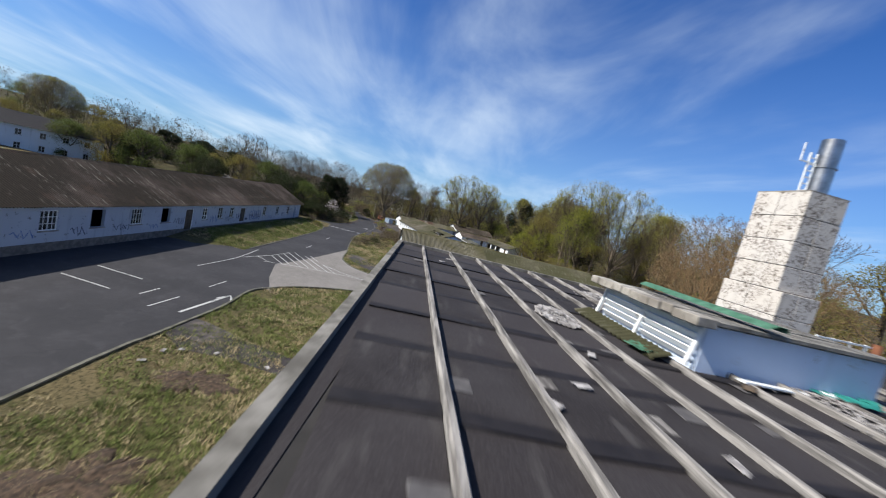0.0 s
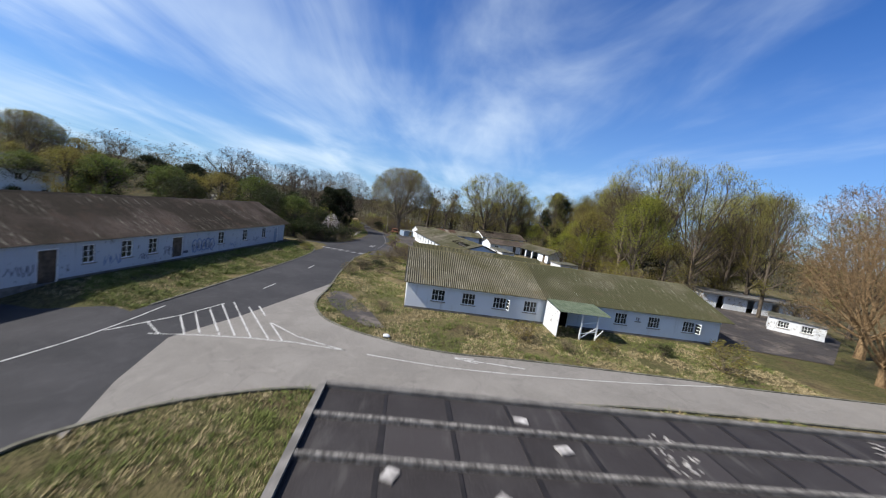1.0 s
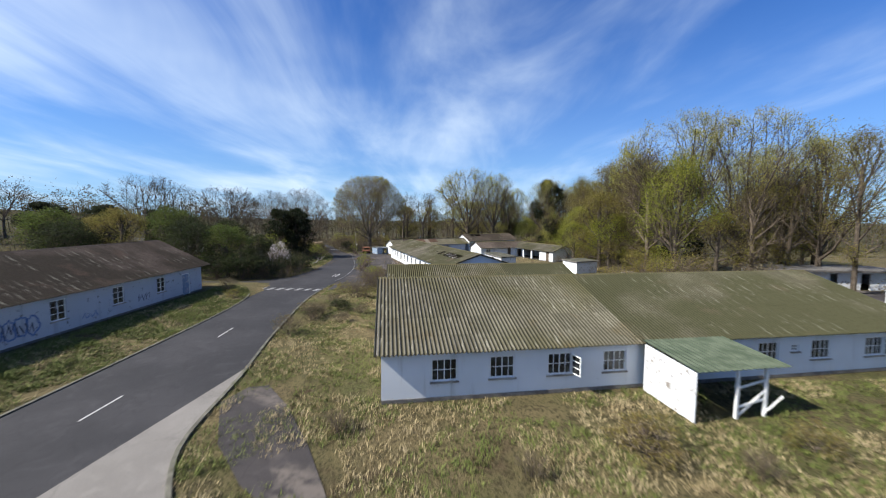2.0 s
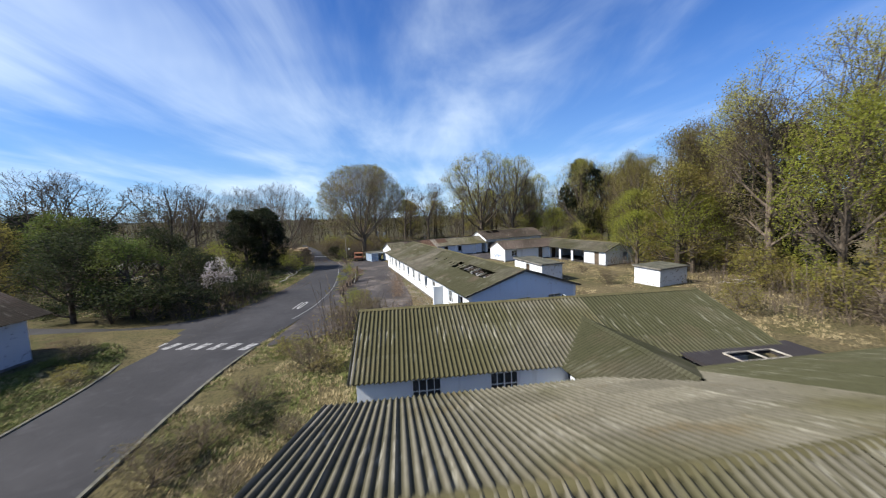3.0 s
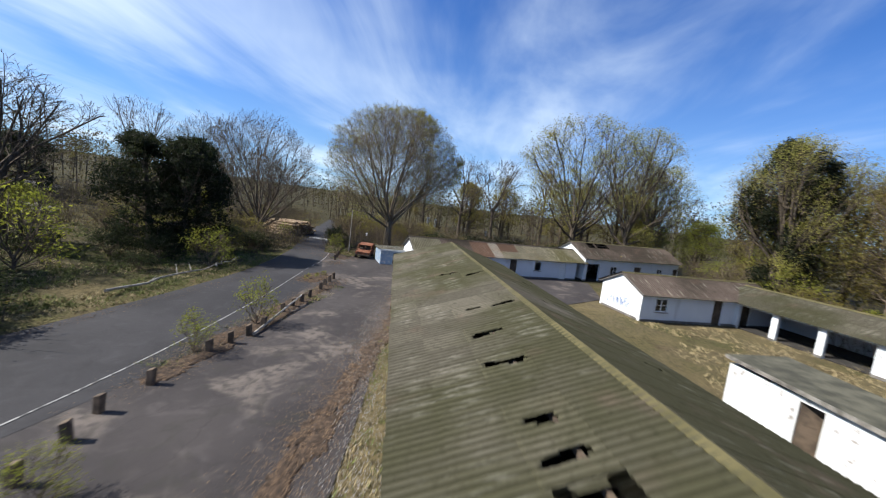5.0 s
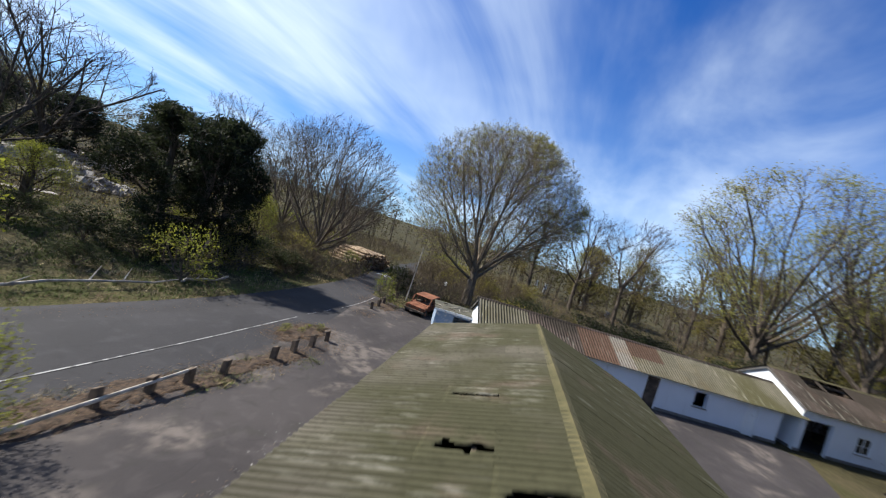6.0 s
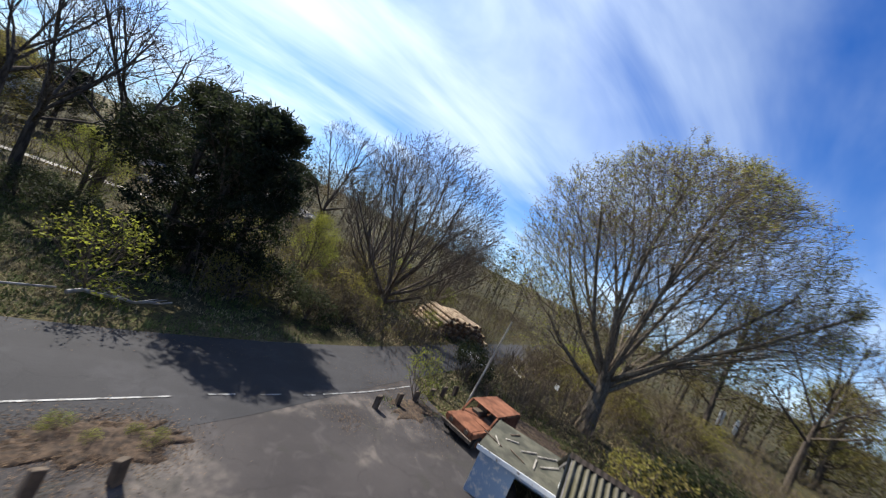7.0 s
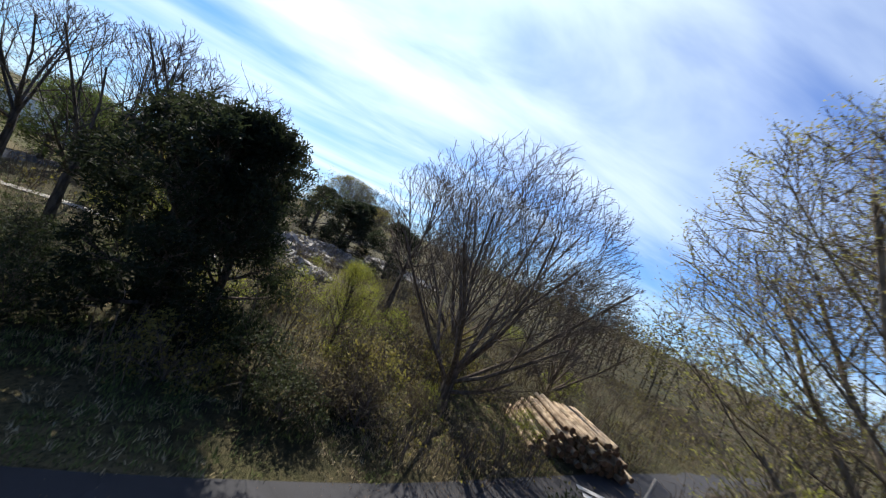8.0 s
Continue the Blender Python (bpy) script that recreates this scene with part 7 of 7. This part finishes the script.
def blade_mat(name, c1, c2):
    a = Mat(name, 0.8, spec=0.2, tone=0.70)
    c = a.mix(a.step(a.noise(0.8, 4), 0.35, 0.68), c1, c2)
    return a.done(a.mix(a.step(a.noise(9, 3), 0.4, 0.7, 0.0, 0.6), c, tuple(1.5 * q for q in c2)))


bm = bmesh.new()
path = smooth_line([(-39.0, 88.0), (-39.4, 92.0), (-40.0, 95.5), (-40.3, 99.0), (-40.2, 102.0)])
rows_ = [[bm.verts.new((x + k, y, rise(x + k, y) + 0.03)) for k in (-0.45, 0.45)] for x, y in path]
for a, b in zip(rows_, rows_[1:]):
    bm.faces.new((a[0], a[1], b[1], b[0]))
solid("footpath", bm, M_concrete, "pale worn footpath across the wooded slope", "footpath", "structure")

M_straw = blade_mat("dry_straw", (0.30, 0.235, 0.12), (0.42, 0.345, 0.20))
M_blade = blade_mat("green_blades", (0.085, 0.115, 0.025), (0.16, 0.18, 0.05))
VERGE = (((-10.5, -1.2, 2, 31), 7500), ((-1, 20, 24.5, 35), 4500), ((-9.5, 26, 37, 47), 8500), ((-12, -2.5, 47, 74), 6500), ((-22, -16.5, 36, 71), 3500), ((-5, 2, 72, 108), 2500), ((10, 34, 66, 106), 5000), ((-42, -17.5, 80, 125), 11000), ((-22, -10, 112, 135), 2500))
tufts("straw_tufts", "dry straw-coloured grass tufts", VERGE + (((10, 34, 66, 106), 4000),), M_straw, 5, 0.165, 6)
tufts("grass_tufts", "rank green grass on the shaded bank", (((-22, -16.5, 36.5, 71), 11000), ((-10.5, -1.2, 2, 31), 5000), ((-37, -18.2, 80, 108), 9000), ((-0.5, 3.0, 64, 76), 1800), ((-4.2, -1.8, 57, 67), 1400)), M_blade, 13, 0.20, 6)
tufts("grass_tufts", "fresh green grass tufts", [a for a in VERGE if a[0][0] != 10], M_blade, 9, 0.17, 6)


def litter(name, label, spots, seed, mat):
    r = random.Random(seed)
    v, f = [], []
    for x, y, rx, ry, n in spots:
        for i in range(n):
            px, py = x + r.gauss(0, rx), y + r.gauss(0, ry)
            a, s = r.uniform(0, 6.28), r.uniform(0.009, 0.026)
            c, d = math.cos(a) * s, math.sin(a) * s
            z = 0.03 + rise(px, py) + r.uniform(0, 0.03)
            o = len(v)
            v += [(px + c, py + d, z), (px - d * 0.6, py + c * 0.6, z + r.uniform(0, 0.03)), (px - c, py - d, z), (px + d * 0.6, py - c * 0.6, z + r.uniform(0, 0.03))]
            f.append((o, o + 1, o + 2, o + 3))
    me = bpy.data.meshes.new(name)
    me.from_pydata(v, [], f)
    me.materials.append(mat)
    return tagged(new(name, me), label, "leaf litter", kind="stuff")


M_mould = plain_mat("leaf_mould", (0.022, 0.016, 0.012), (0.085, 0.056, 0.036), 9.0, 0.97, bump=0.8)


def drift(label, x, y, rx, ry, h, seed, mat, turn=0.0):
    """A low uneven mat of leaf mould and soil with a ragged rim."""
    bm = bmesh.new()
    m = pose(x, y, rise(x, y), 0, 0, turn)
    rings, arms = 9, 72
    grid = []
    for j in range(rings + 1):
        row = []
        for i in range(arms):
            a, f = 6.2832 * i / arms, j / rings
            edge = 1.0 + 0.65 * noise.noise(Vector((math.cos(a) * 1.7, math.sin(a) * 1.7, seed))) + 0.45 * noise.noise(Vector((math.cos(a) * 6, math.sin(a) * 6, seed)))
            px, py = math.cos(a) * rx * f * edge, math.sin(a) * ry * f * edge
            lump = noise.noise(Vector((px * 3.1, py * 3.1, seed + 2)))
            row.append(bm.verts.new(m @ Vector((px, py, 0.036 + h * (1 - f * f) * (0.55 + 0.8 * lump) + 0.02 * noise.noise(Vector((px * 9, py * 9, seed))) - (0.06 if j == rings else 0)))))
        grid.append(row)
    for j in range(rings):
        for i in range(arms):
            k = (i + 1) % arms
            bm.faces.new((grid[j][i], grid[j + 1][i], grid[j + 1][k], grid[j][k]) if j else (grid[0][i], grid[1][i], grid[1][k]))
    return solid("leaf_drift", bm, mat, label, "leaf litter", "stuff", smooth=True)


drift("island of leaf mould and weeds on the asphalt", -13.1, 103.2, 0.75, 1.5, 0.10, 3, M_mould, 8)
for i in range(9):
    drift("drift of brown leaf mould along the bollards", -10.25 - 0.11 * i + 0.25 * math.sin(2.3 * i), 87.8 + 1.6 * i, 0.55 + 0.15 * math.sin(5.1 * i), 1.1, 0.06, 10 + i, M_mould, 6)
for i in range(12):
    drift("drift of brown leaf mould beside the hut", -4.1 - 0.15 * i + 0.35 * math.sin(3.1 * i), 84.2 + 1.9 * i, 0.35 + 0.2 * math.sin(4.7 * i) ** 2, 1.2, 0.05, 20 + i, M_mould, 8)
drift("drift of brown leaf mould by the wreck", -15.5, 112.9, 0.8, 1.3, 0.07, 31, M_mould, 20)
drift("drift of brown leaf mould under the tree", -14.6, 119.6, 2.2, 1.6, 0.08, 33, M_mould, 40)
for x, y, h in ((-13.35, 102.3, 0.42), (-13.0, 102.9, 0.30), (-12.95, 104.0, 0.40), (-13.3, 103.6, 0.28)):
    tree("shrub_bright", x, y, h, 90 * x, 1.3, label="small yellow-green weed clump in leaf mould")
tufts("island_weeds", "yellow-green weeds and dead stalks in the leaf mould", (((-13.7, -12.5, 102.0, 104.5), 420), ((-11.6, -10.0, 87.5, 101.5), 900), ((-16.2, -14.9, 111.6, 114.2), 160)), M_blade, 41, 0.13, 5, True)
tufts("island_stalks", "dry straw stalks in the leaf mould", (((-13.7, -12.5, 102.0, 104.5), 260), ((-11.6, -10.0, 87.5, 101.5), 700)), M_straw, 43, 0.13, 5, True)
litter("leaf_litter", "brown dead leaves drifted on the yard", [(-4.0 - 0.25 * i, 84 + 2.4 * i, 0.6, 1.3, 1500) for i in range(9)] + [(-10.35 - 0.16 * i, 88 + 2.3 * i, 0.45, 1.2, 1500) for i in range(7)]
       + [(-13.1, 102.4, 0.45, 0.7, 3200), (-13.1, 103.4, 0.5, 0.7, 4800), (-15.8, 113.2, 1.3, 1.2, 2800), (-14.6, 109.5, 0.5, 0.5, 600), (-13.0, 120.5, 2.5, 2.5, 4500), (-20.5, 117.5, 1.5, 2.5, 2500), (-26, 119, 2.5, 3, 6000), (-24.6, 114.6, 1.2, 2.0, 3000), (-28.6, 122.5, 1.5, 1.5, 3000), (-18.2, 97, 0.4, 5, 1500), (-3.2, 76.5, 1.3, 2.2, 5000), (-1.8, 80.5, 0.9, 2.5, 3000), (-16.9, 88, 0.3, 6, 1500)], 31, M_litter)
# dead grass, cut stalks and torn paper on the verge beside the black roof
drift("heap of flattened dead grass and stalks on the verge", -7.2, 13.8, 1.4, 0.9, 0.16, 51, M_mould, 10)
drift("heap of flattened dead grass and stalks on the verge", -6.8, 8.8, 1.6, 1.0, 0.14, 53, M_mould, 40)
tufts("dead_stalks", "flattened dead stalks on the verge", (((-8.6, -5.8, 13.0, 14.8), 700), ((-8.3, -5.4, 7.8, 9.8), 600)), M_straw, 55, 0.11, 6)
for i, (x, y) in enumerate(((-8.9, 15.8), (-7.6, 16.1), (-5.3, 15.8), (-9.5, 14.4), (-9.4, 15.4))):
    scrap = thing("paper_scrap", "crumpled white scrap lying on the verge", "scrap", pose(x, y, 0.03, 0, 0, 70 * i))
    bm = bmesh.new()
    box(bm, -0.12, 0.12, -0.07, 0.07, 0, 0.02)
    bmesh.ops.subdivide_edges(bm, edges=bm.edges[:], cuts=2, use_grid_fill=True)
    for q in bm.verts:
        q.co += Vector((rnd.uniform(-0.02, 0.02), rnd.uniform(-0.02, 0.02), rnd.uniform(0, 0.05)))
    part("sheet", bm, M_pale_debris, scrap)
litter("pale_litter", "pale plaster crumbs and dry stalks along the hut's foot", [(0.6 - 0.286 * i * 1.6, 73.5 + 1.6 * i, 0.5, 0.7, 500) for i in range(16)], 37, M_pale_debris)
